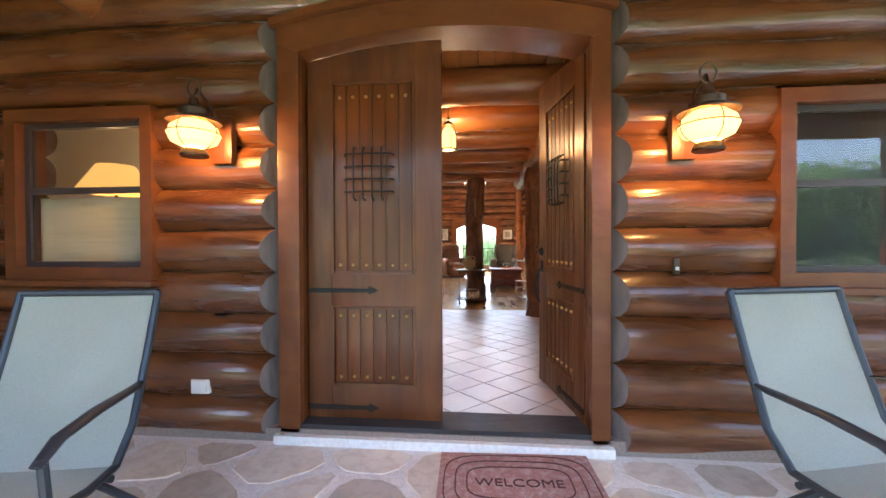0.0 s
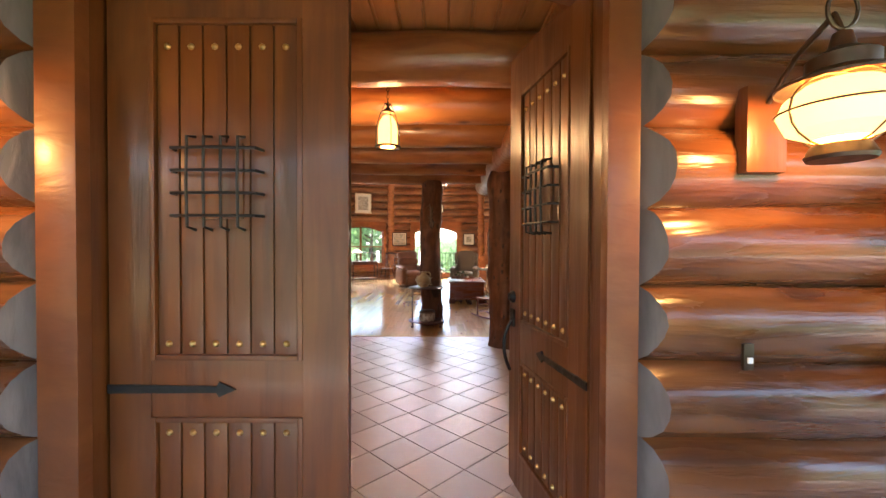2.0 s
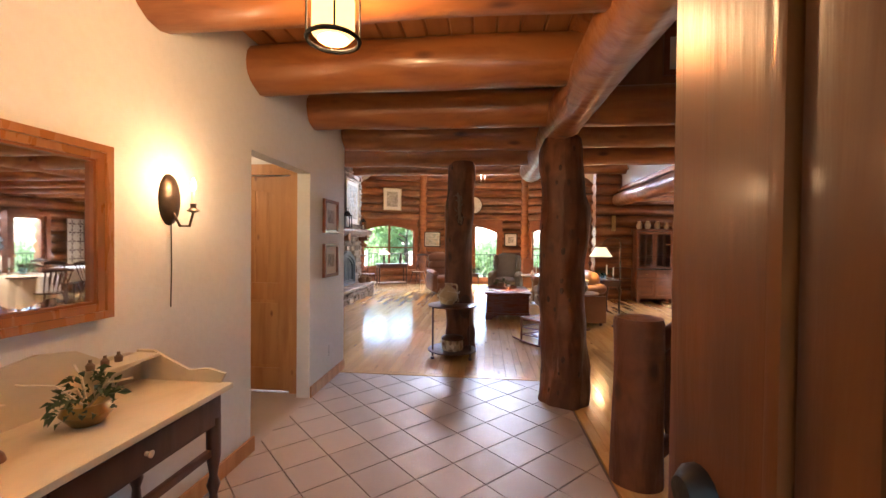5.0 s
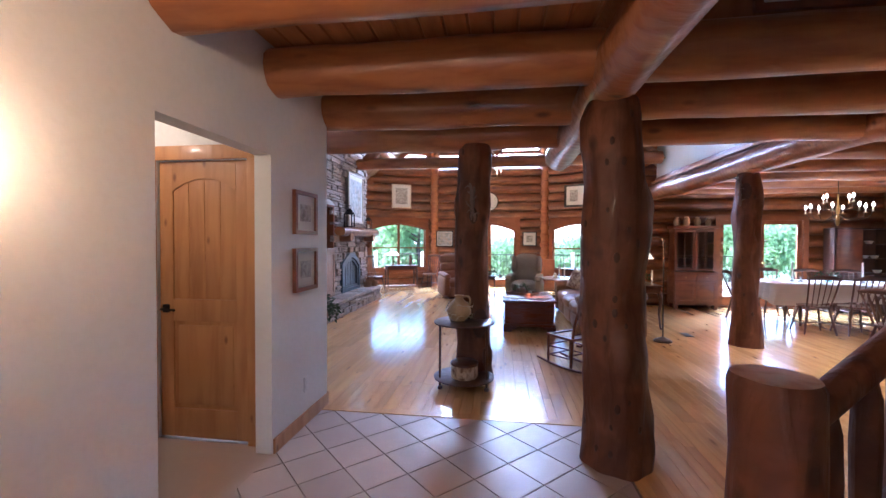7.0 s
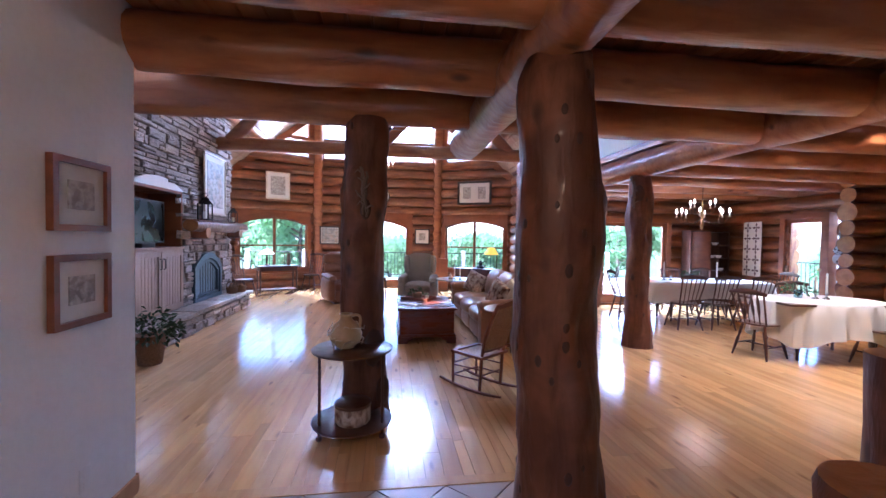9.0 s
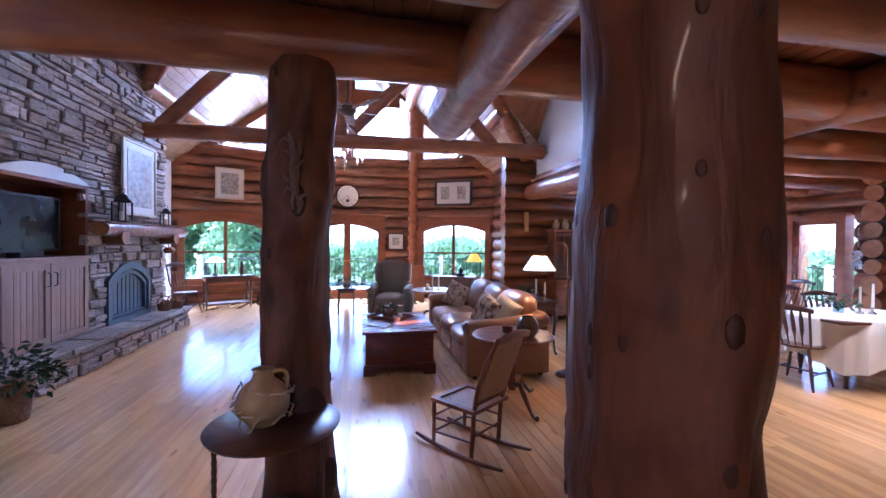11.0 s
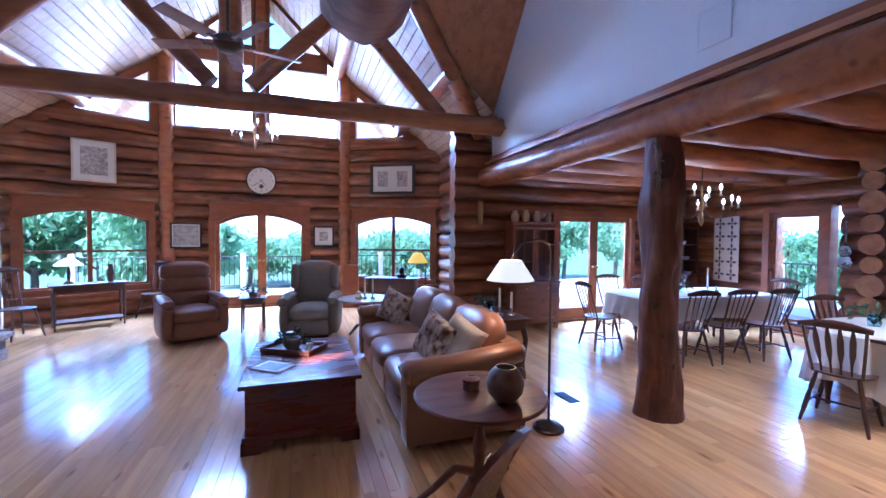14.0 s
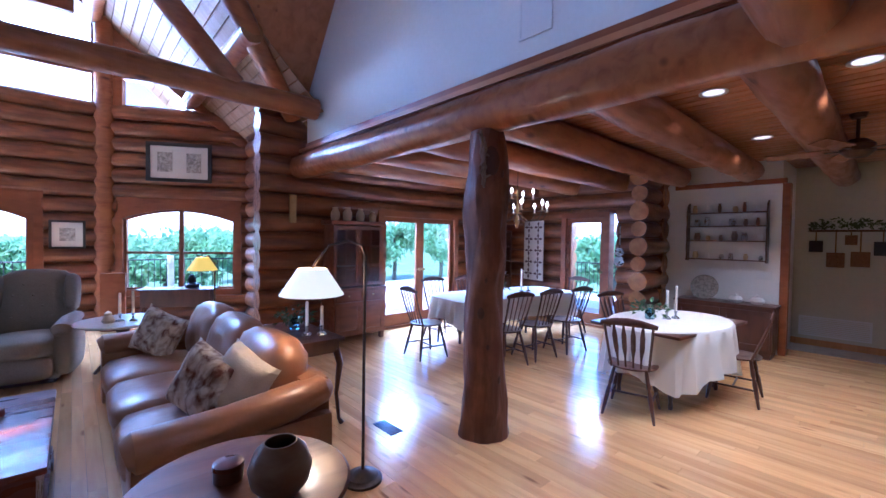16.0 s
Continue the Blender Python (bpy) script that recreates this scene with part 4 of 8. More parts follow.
WHITEPLASTIC = material("white_plastic", (0.68, 0.68, 0.66), 0.4, 0, ((40, 40, 40), (0.62, 0.62, 0.6), 0.3))
ol = thing("outlet_cover", "pale grey weatherproof outlet cover on a log", "outlet", at=pose(-1.79, 2.425, 0.24))
part("plate", boxed(-0.06, 0.06, -0.02, 0.012, -0.045, 0.045, 0.005), WHITEPLASTIC, ol)
part("flap", boxed(-0.05, 0.05, -0.028, -0.021, -0.036, 0.036, 0.004), WHITEPLASTIC, ol)
bl = thing("doorbell", "small oval doorbell on a log", "doorbell", at=pose(1.11, 2.425, 1.01))
part("plate", boxed(-0.018, 0.018, -0.008, 0.006, -0.045, 0.045, 0.007), BRONZE, bl)
part("button", boxed(-0.009, 0.009, -0.016, -0.009, -0.02, 0.0, 0.004), WHITEPLASTIC, bl)
# blind and lamp seen through the porch window
BLIND = material("cream_blind", (0.55, 0.45, 0.28), 0.9, 0, ((3, 3, 60), (0.45, 0.36, 0.22), 0.5))
part("insect_screen", boxed(7.74, 8.68, 0.30, 0.304, 0.95, 1.95), material("dark_screen_mesh", (0.05, 0.053, 0.058), 0.9, 0, ((300, 300, 300), (0.03, 0.032, 0.035), 0.5)), w4, "dark grey insect screen", smooth=False)
part("blind", boxed(2.95, 3.8, 0.12, 0.135, 1.0, 1.47, 0.004), BLIND, w3, "cream half-drawn blind")
wall("wall_side_room", (-5.9, 4.6), (-1.47, 4.6), 0, 2.9, 0.1, DRYWALL, "plain wall of the side room")
wall("wall_side_room_end", (-5.9, 2.75), (-5.9, 4.6), 0, 2.9, 0.1, DRYWALL, "plain end wall of the side room")
slab("ceiling_side_room", [(-6.0, 2.7, 2.9), (-1.45, 2.7, 2.9), (-1.45, 4.7, 2.9), (-6.0, 4.7, 2.9)], 0.05, DRYWALL, "plain ceiling of the side room")
slab("ceiling_hall", [(-4.1, 5.3, 2.4), (-1.47, 5.3, 2.4), (-1.47, 6.42, 2.4), (-4.1, 6.42, 2.4)], 0.05, DRYWALL, "plain ceiling of the side hall")
setting("floor_side_room", boxed(-6.0, -1.47, 2.75, 4.6, -0.05, -0.01), TILE, "floor of the side room", "floor")
sl = thing("room_lamp", "lit standing lamp with a wide cream shade", "lamp", at=pose(-3.6, 3.7, 0))
part("stand", lathe([(0, 0), (0.15, 0), (0.14, 0.03), (0.02, 0.06), (0.015, 1.64), (0, 1.64)], 16), BRONZE, sl)
part("shade", lathe([(0.16, 1.93), (0.33, 1.66), (0.328, 1.658), (0.158, 1.928)], 24), glow("lit_room_shade", (1.0, 0.55, 0.13), 0.11), sl).visible_shadow = False


# ---- materials of the furniture ----
MAHOG = material("mahogany", (0.14, 0.03, 0.011), 0.3, 0, ((3, 14, 14), (0.06, 0.014, 0.008), 0.6), (3, (0.17, 0.05, 0.025), 0.4), 0.08, 0.05, 0.0, 0.28)
DARKWOOD = material("dark_turned_wood", (0.085, 0.032, 0.016), 0.35, 0, ((12, 12, 3), (0.04, 0.014, 0.008), 0.6), None, 0.1, 0.08, 0.2)
CHERRY = material("cherry_wood", (0.20, 0.062, 0.02), 0.36, 0, ((3, 12, 12), (0.10, 0.028, 0.012), 0.6), (4, (0.25, 0.09, 0.04), 0.4), 0.08, 0.05, 0.25)
LEATHER = material("tan_leather", (0.27, 0.125, 0.05), 0.33, 0, ((9, 9, 9), (0.23, 0.10, 0.04), 0.35), (2.5, (0.31, 0.15, 0.065), 0.4), 0.15, 0.03, 0.1)
BROWNLEATHER = material("brown_leather", (0.25, 0.10, 0.042), 0.45, 0, ((60, 60, 60), (0.1, 0.038, 0.02), 0.4), (5, (0.19, 0.08, 0.045), 0.5), 0.15)
GREENCLOTH = material("grey_green_cloth", (0.25, 0.215, 0.16), 0.9, 0, ((120, 120, 120), (0.18, 0.155, 0.11), 0.5), (6, (0.3, 0.26, 0.2), 0.4), 0.2)
PILLOW = material("floral_pillow", (0.60, 0.52, 0.40), 0.9, 0, ((19, 19, 13), (0.10, 0.03, 0.02), 1.0), (14, (0.40, 0.26, 0.14), 0.6), 0.15)
CREAMCLOTH = material("cream_cloth", (0.56, 0.48, 0.34), 0.9, 0, ((140, 140, 140), (0.48, 0.40, 0.28), 0.4), None, 0.2)
LINEN = material("white_linen", (0.68, 0.65, 0.60), 0.85, 0, ((150, 150, 150), (0.6, 0.57, 0.52), 0.4), (3, (0.72, 0.69, 0.65), 0.4), 0.15)
CANE = material("woven_cane", (0.40, 0.22, 0.09), 0.6, 0, ((90, 90, 90), (0.2, 0.1, 0.035), 0.9), None, 0.4)
CREAMPAINT = material("cream_painted_wood", (0.60, 0.52, 0.38), 0.5, 0, ((10, 4, 10), (0.5, 0.42, 0.29), 0.5), (6, (0.55, 0.44, 0.28), 0.5), 0.1)
CERAMIC = material("cream_ceramic", (0.50, 0.36, 0.19), 0.35, 0, ((18, 18, 18), (0.38, 0.27, 0.14), 0.5), (7, (0.22, 0.13, 0.06), 0.5), 0.05)
POTTERY = material("brown_pottery", (0.15, 0.08, 0.045), 0.35, 0, ((10, 10, 22), (0.2, 0.14, 0.08), 0.6), (7, (0.04, 0.03, 0.025), 0.6), 0.05)
CANDLE = material("wax", (0.75, 0.71, 0.63), 0.5, 0, ((20, 20, 20), (0.7, 0.65, 0.57), 0.3))
LEAF_M = material("houseplant_leaf", (0.05, 0.09, 0.03), 0.5, 0, ((20, 20, 20), (0.03, 0.055, 0.02), 0.5), (9, (0.09, 0.13, 0.05), 0.5), 0.0, 0.2)
BASKET = material("wicker", (0.25, 0.13, 0.055), 0.8, 0, ((60, 60, 120), (0.12, 0.055, 0.02), 0.8), None, 0.5)
MIRROR = material("mirror_silver", (0.85, 0.86, 0.86), 0.02, 1.0)
PAPER = material("picture_paper", (0.66, 0.63, 0.57), 0.7, 0, ((30, 30, 30), (0.6, 0.57, 0.5), 0.3))
INK = material("picture_print", (0.30, 0.27, 0.23), 0.7, 0, ((24, 24, 24), (0.6, 0.57, 0.5), 0.9), (10, (0.12, 0.11, 0.1), 0.7))
LANDSCAPE = material("landscape_print", (0.42, 0.40, 0.36), 0.6, 0, ((9, 9, 14), (0.16, 0.19, 0.17), 0.9), (5, (0.45, 0.3, 0.18), 0.8))
SHADE = glow("lit_cream_shade", (1.0, 0.82, 0.45), 0.14)
YSHADE = glow("lit_yellow_shade", (1.0, 0.60, 0.06), 0.13)
BLACKFRAME = material("black_frame_wood", (0.018, 0.014, 0.012), 0.6, 0, ((10, 10, 10), (0.05, 0.038, 0.03), 0.4))
PEWTER = material("pewter", (0.4, 0.4, 0.4), 0.3, 0.9, ((20, 20, 20), (0.3, 0.3, 0.3), 0.4))
BLUEGLASS = glass("blue_glass", (0.35, 0.6, 0.75), 0.05)
CLEAR = glass("clear_jar_glass", (0.9, 0.95, 0.95), 0.02)


def cushion(x0, x1, y0, y1, z0, z1, puff=0.05, m=None, n=6):
    """A stuffed block whose faces swell between their edges."""
    bm = boxed(x0, x1, y0, y1, z0, z1)
    bmesh.ops.subdivide_edges(bm, edges=bm.edges[:], cuts=n, use_grid_fill=True)
    c = Vector(((x0 + x1) / 2, (y0 + y1) / 2, (z0 + z1) / 2))
    h = Vector(((x1 - x0) / 2, (y1 - y0) / 2, (z1 - z0) / 2))
    for v in bm.verts:
        q = Vector([(v.co[i] - c[i]) / h[i] for i in range(3)])
        k = [1 - abs(a) ** 3 for a in q]
        w = [1 - (abs(q[(i + 1) % 3]) ** 2.5) for i in range(3)]
        for i in range(3):
            a, b = k[(i + 1) % 3], k[(i + 2) % 3]
            v.co[i] += puff * (1 if q[i] > 0 else -1) * abs(q[i]) * a * b
        r = q.length / 1.3
        if r > 1:
            v.co = c + Vector([(v.co[i] - c[i]) * (1 - 0.12 * (r - 1) * 3) for i in range(3)])
        v.co += Vector((0, 0, 0.006 * noise.noise(v.co * 7)))
    if m is not None:
        bmesh.ops.transform(bm, verts=bm.verts, matrix=m)
    return bm


def pillow_mesh(half, thick, seed, n=14):
    """A square pillow in x and z with drawn-out corners, slack sides and a thin seam."""
    bm = bmesh.new()
    sheets = []
    for side in (-1, 1):
        grid = []
        for i in range(n + 1):
            row = []
            for j in range(n + 1):
                u, v = 2 * i / n - 1, 2 * j / n - 1
                pull = 1 - 0.09 * (1 - u * u) * v * v
                pull_u = 1 - 0.09 * (1 - v * v) * u * u
                t = thick * ((1 - u ** 4) * (1 - v ** 4)) ** 0.55
                t *= 1 + 0.18 * noise.noise((u * 1.7 + seed, v * 1.7, side))
                row.append(bm.verts.new((half * u * pull_u, side * t, half * v * pull)))
            grid.append(row)
        for i in range(n):
            for j in range(n):
                q = (grid[i][j], grid[i + 1][j], grid[i + 1][j + 1], grid[i][j + 1])
                bm.faces.new(q if side < 0 else q[::-1])
    bmesh.ops.remove_doubles(bm, verts=bm.verts[:], dist=0.0005)
    bmesh.ops.recalc_face_normals(bm, faces=bm.faces)
    return bm


def picture(name, m, w, h, label, frame_mat, inner=None, border=0.03, mat_w=0.06, halves=1):
    """A framed picture: its face looks along -y of its own frame, centred on the origin."""
    p = thing(name, label, "picture", at=m)
    part("frame", ring(-w / 2, w / 2, -h / 2, h / 2, border, 0, 0.03, -0.03), frame_mat, p, smooth=False)
    part("mat_board", boxed(-w / 2 + border, w / 2 - border, -0.012, -0.004, -h / 2 + border, h / 2 - border), PAPER, p, smooth=False)
    iw = (w - 2 * border) / halves
    for k in range(halves):
        x0 = -w / 2 + border + k * iw
        part("print", boxed(x0 + mat_w, x0 + iw - mat_w, -0.018, -0.0125, -h / 2 + border + mat_w, h / 2 - border - mat_w), inner or INK, p, smooth=False)
    return p


def turned_leg(h, r, x, y, seg=12):
    return lathe([(r * 0.5, 0), (r * 0.6, 0.04 * h), (r * 0.45, 0.1 * h), (r, 0.3 * h), (r * 0.6, 0.5 * h), (r * 1.05, 0.56 * h), (r * 0.6, 0.62 * h), (r * 1.1, 0.75 * h), (r * 1.1, h)], seg, x, y)


def foliage(spread, height, count, seed, size=0.05, droop=0.3):
    """A bunch of small leaves round the origin."""
    r = random.Random(seed)
    bm = bmesh.new()
    for _ in range(count):
        a, q = r.uniform(0, 2 * math.pi), math.sqrt(r.random())
        c = Vector((spread * q * math.cos(a), spread * q * math.sin(a), height * r.random() * (1 - 0.5 * q) - droop * height * q * q))
        s = size * r.uniform(0.6, 1.3)
        m = Matrix.Translation(c) @ Euler((r.uniform(-1, 1), r.uniform(-1, 1), a)).to_matrix().to_4x4()
        vs = [bm.verts.new(m @ Vector(p)) for p in ((0, 0, 0), (s * 0.5, s * 0.28, 0.01), (s, 0, 0), (s * 0.5, -s * 0.28, 0.01))]
        bm.faces.new(vs)
    return bm


# ---- foyer things ----
mir = thing("wall_mirror", "honey wood framed wall mirror above a washstand", "mirror", at=pose(-1.348, 4.09, 1.44, 0, 0, 90))
HONEY = material("honey_frame_wood", (0.34, 0.135, 0.04), 0.3, 0, ((12, 12, 2), (0.2, 0.07, 0.02), 0.5), (4, (0.4, 0.17, 0.055), 0.4), 0.05, 0.05, 0.3)
part("frame", ring(-0.25, 0.25, -0.345, 0.345, 0.03, 0, 0.05, -0.05), HONEY, mir, smooth=False)
part("sloped_moulding", ring(-0.222, 0.222, -0.317, 0.317, 0.032, 0, 0.03, -0.038), HONEY, mir, smooth=False)
part("inner_frame", ring(-0.192, 0.192, -0.287, 0.287, 0.012, 0, 0.02, -0.03), TRIM, mir, smooth=False)
part("glass", boxed(-0.185, 0.185, -0.012, -0.004, -0.28, 0.28), MIRROR, mir, smooth=False)

for sy in (3.59, 4.69):
    s = thing("wall_sconce", "oval bronze candle sconce, lit, on plaster", "sconce", "foyer sconces", pose(-1.35, sy, 1.58))
    pl = lathe([(0, 0.03), (0.05, 0.026), (0.075, 0.012), (0.08, 0)], 20)
    bmesh.ops.transform(pl, verts=pl.verts, matrix=pose(0, 0, 0.03, 0, 90, 0) @ Matrix.Diagonal((1.6, 0.85, 1, 1)))
    part("back_plate", pl, BRONZE, s)
    part("arm", bar([(0.02, 0, -0.03), (0.06, 0, -0.10), (0.11, 0, -0.10), (0.13, 0, -0.03)], 0.006), BRONZE, s)
    part("cup", lathe([(0.008, -0.035), (0.03, -0.025), (0.012, -0.01), (0.014, 0.01), (0, 0.01)], 14, 0.13, 0), BRONZE, s)
    part("candle", lathe([(0.010, 0.01), (0.010, 0.075), (0, 0.075)], 12, 0.13, 0), CANDLE, s)
    b = part("bulb", lathe([(0.006, 0.075), (0.013, 0.095), (0.008, 0.12), (0, 0.14)], 12, 0.13, 0), FLAME, s)
    b.visible_shadow = False
    part("cord", bar([(0.012, 0, -0.08), (0.01, 0.005, -0.3), (0.01, 0, -0.5)], 0.003, 5), BRONZE, s)

ws = thing("washstand", "cream-topped antique washstand with dark turned legs", "washstand", at=pose(-1.335, 3.64, 0))
for x, y in ((0.04, 0.04), (0.40, 0.04), (0.04, 0.80), (0.40, 0.80)):
    part("leg", turned_leg(0.66, 0.026, x, y), DARKWOOD, ws)
part("apron", boxed(0.02, 0.42, 0.02, 0.82, 0.63, 0.765, 0.004), DARKWOOD, ws)
dr = part("drawer", boxed(0.415, 0.43, 0.12, 0.72, 0.65, 0.75, 0.004), DARKWOOD, ws)
kb = lathe([(0, 0.025), (0.013, 0.02), (0.006, 0.008), (0.008, 0)], 12)
bmesh.ops.transform(kb, verts=kb.verts, matrix=pose(0.43, 0.42, 0.70, 0, 90, 0))
part("knob", kb, CREAMPAINT, dr)
part("shelf", boxed(0.03, 0.40, 0.03, 0.81, 0.24, 0.26, 0.004), DARKWOOD, ws)
part("stretcher", boxed(0.385, 0.41, 0.05, 0.79, 0.50, 0.53, 0.004), DARKWOOD, ws)
part("top", boxed(0.0, 0.45, 0.0, 0.86, 0.765, 0.79, 0.006), CREAMPAINT, ws)
pts = [(0, 0), (0.86, 0), (0.86, 0.1), (0.80, 0.13), (0.66, 0.14), (0.56, 0.2), (0.43, 0.22), (0.30, 0.2), (0.2, 0.14), (0.06, 0.13), (0, 0.1)]
part("back_splash", prism(pts, 0.018, pose(0.018, 0, 0.79, 0, 0, 90)), CREAMPAINT, ws, smooth=False)
for y in (0.0, 0.845):
    pts = [(0, 0), (0.40, 0), (0.42, 0.04), (0.34, 0.06), (0.25, 0.05), (0.16, 0.09), (0.08, 0.13), (0, 0.13)]
    part("side_splash", prism(pts, 0.015, pose(0.0, y, 0.79)), CREAMPAINT, ws, smooth=False)
part("small_shelf", boxed(0.0, 0.12, 0.02, 0.26, 0.90, 0.912, 0.003), CREAMPAINT, ws)
part("small_shelf", boxed(0.0, 0.12, 0.58, 0.84, 0.90, 0.912, 0.003), CREAMPAINT, ws)
fl = thing("dried_arrangement", "small brass bowl of dried greenery and twigs", "arrangement", at=pose(-1.12, 4.06, 0.792))
part("bowl", lathe([(0.0, 0), (0.045, 0.0), (0.075, 0.04), (0.06, 0.07), (0.05, 0.07), (0, 0.02)], 18), BRASS, fl)
p = foliage(0.085, 0.13, 110, 3, 0.036)
bmesh.ops.translate(p, verts=p.verts, vec=(0, 0, 0.07))
part("leaves", p, LEAF_M, fl, "grey-green dried leaves", smooth=False)
for k in range(5):
    a = k * 1.3
    part("twig", bar([(0, 0, 0.05), (0.08 * math.cos(a), 0.08 * math.sin(a), 0.14), (0.17 * math.cos(a), 0.17 * math.sin(a), 0.16)], 0.004, 5), CREAMPAINT, fl)
pg = thing("candle_peg", "turned brown wooden candlestick", "candlestick", at=pose(-1.14, 3.80, 0.792))
part("stem", lathe([(0, 0), (0.035, 0), (0.03, 0.02), (0.012, 0.04), (0.018, 0.08), (0.012, 0.13), (0.02, 0.16), (0, 0.16)], 14), CHERRY, pg)
for k, y in enumerate((4.22, 4.28, 4.34)):
    b = thing("little_bottle", "tiny dark bottle on the washstand shelf", "bottle", "little bottles", pose(-1.28, y, 0.912))
    part("body", lathe([(0, 0), (0.014, 0), (0.015, 0.02), (0.006, 0.03), (0.006, 0.04), (0, 0.04)], 10), POTTERY, b)

for z in (1.66, 1.225):
    picture("small_picture", pose(-1.348, 6.775, z, 0, 0, 90), 0.36, 0.33, "small brown-framed print on the plaster wall", CHERRY, INK, 0.03, 0.07)
oc = thing("wall_outlet", "white outlet plate low on the plaster wall", "outlet", at=pose(-1.349, 6.80, 0.315, 0, 0, 90))
part("plate", boxed(-0.035, 0.035, -0.006, 0.0, -0.057, 0.057, 0.002), WHITEPLASTIC, oc)
for z in (-0.025, 0.025):
    part("socket", boxed(-0.016, 0.016, -0.009, -0.0065, z - 0.014, z + 0.014, 0.002), WHITEPLASTIC, oc)

pd = thing("pendant_lantern", "iron hanging lantern with a glowing amber glass", "pendant lamp", at=pose(-0.34, 4.24, 2.13))
part("canopy", lathe([(0.0, 0.62), (0.06, 0.62), (0.055, 0.6), (0.02, 0.585), (0, 0.585)], 18), IRON, pd)
for k in range(8):
    zc = 0.36 + k * 0.028
    part("chain_link", bar([((0.010 * math.cos(t)) * (k % 2), (0.010 * math.cos(t)) * (1 - k % 2), zc + 0.018 * math.sin(t)) for t in (i * math.pi / 6 for i in range(13))], 0.0025, 5), IRON, pd)
part("finial", lathe([(0.012, 0.34), (0.02, 0.33), (0.006, 0.31), (0.05, 0.27), (0.055, 0.26), (0, 0.26)], 16), IRON, pd)
g = part("glass", lathe([(0.055, 0.0), (0.075, 0.02), (0.075, 0.14), (0.06, 0.2), (0.035, 0.235)], 20), LAMPGLASS, pd, "glowing amber glass")
g.visible_shadow = False
part("lower_ring", bar([(0.092 * math.cos(i * math.pi / 12), 0.092 * math.sin(i * math.pi / 12), 0.0) for i in range(25)], 0.008, 6), IRON, pd)
for k in range(4):
    a = k * math.pi / 2 + 0.4
    part("strap", bar([(0.092 * math.cos(a), 0.092 * math.sin(a), 0), (0.092 * math.cos(a), 0.092 * math.sin(a), 0.15), (0.06 * math.cos(a), 0.06 * math.sin(a), 0.25), (0.02 * math.cos(a), 0.02 * math.sin(a), 0.34)], 0.004, 5), IRON, pd)

# pine door at the end of the side hall
hd = thing("door_3", "closed knotty pine plank door with an arched panel", "door", at=pose(-2.30, 6.44, 0.0))
tagged(hd, kind="structure")
W = 0.72
part("slab", boxed(0.004, W - 0.004, 0.012, 0.04, 0.01, 2.015), PINE, hd, smooth=False)
for a, b, c, d in ((0.004, 0.11, 0.01, 2.015), (W - 0.11, W - 0.004, 0.01, 2.015), (0.11, W - 0.11, 0.01, 0.22), (0.11, W - 0.11, 0.86, 1.02)):
    part("rail", boxed(a, b, 0.0, 0.03, c, d, 0.004), PINE, hd)
part("arched_rail", prism(arc(0.11, W - 0.11, 1.80, 0.09) + [(W - 0.11, 2.015), (0.11, 2.015)], 0.03), PINE, hd, smooth=False)
w = (W - 0.22) / 4
for k in range(4):
    part("plank", boxed(0.11 + k * w + 0.003, 0.11 + (k + 1) * w - 0.003, 0.008, 0.024, 1.02, 1.88, 0.004), PINE, hd)
part("lower_panel", boxed(0.14, W - 0.14, 0.006, 0.024, 0.25, 0.83, 0.012), PINE, hd)
lv = part("lever", bar([(0.055, -0.005, 0.95), (0.055, -0.05, 0.95), (0.16, -0.05, 0.945)], 0.009), IRON, hd, "dark lever handle")
part("rosette", boxed(0.03, 0.08, -0.008, 0.0, 0.92, 0.98, 0.01), IRON, lv)
for z in (0.25, 1.0, 1.8):
    part("hinge", rod((W + 0.002, -0.004, z - 0.05), (W + 0.002, -0.004, z + 0.05), 0.008), BRASS, hd)
cs = thing("door_casing", "pine casing round the side hall door", "door casing", at=pose(-2.30, 6.40, 0))
tagged(cs, kind="structure")
part("side_board", boxed(-0.09, 0.0, 0, 0.018, 0, 2.02, 0.003), PINE, cs)
part("side_board", boxed(W, W + 0.09, 0, 0.018, 0, 2.02, 0.003), PINE, cs)
part("head_board", boxed(-0.09, W + 0.09, 0, 0.018, 2.02, 2.12, 0.003), PINE, cs)

# stair newel, rail and balusters
nw = thing("stair_newel", "thick round log newel post with a sawn top", "newel post", at=pose(1.13, 5.36, 0))
part("trunk", sweep(bmesh.new(), [(0, 0, 0), (0, 0, 0.3), (0.01, 0, 0.7), (0, 0, 0.95), (0, 0, 0.975)], [0.15, 0.145, 0.14, 0.142, 0.132], 22, 0.1, True, 4.4), POST, nw)
rl = thing("stair_rail", "round log stair rail with hewn balusters", "stair rail", at=pose(0, 0, 0))
RA, RB = Vector((1.26, 5.42, 0.80)), Vector((2.9, 6.1, 1.75))
part("handrail", sweep(bmesh.new(), [RA.lerp(RB, i / 8) for i in range(9)], [0.06] * 9, 14, 0.08, True, 2.0), POST, rl)
part("bottom_rail", sweep(bmesh.new(), [RA.lerp(RB, i / 8) - Vector((0, 0, 0.66)) for i in range(9)], [0.05] * 9, 14, 0.08, True, 3.0), POST, rl)
for k in range(8):
    p = RA.lerp(RB, (k + 0.6) / 8.6)
    part("baluster", sweep(bmesh.new(), [p + Vector((0, 0, z)) for z in (-0.68, -0.58, -0.3, -0.12, 0.0)], [0.025, 0.045, 0.05, 0.045, 0.02], 10, 0.1, True, k), POST, rl)
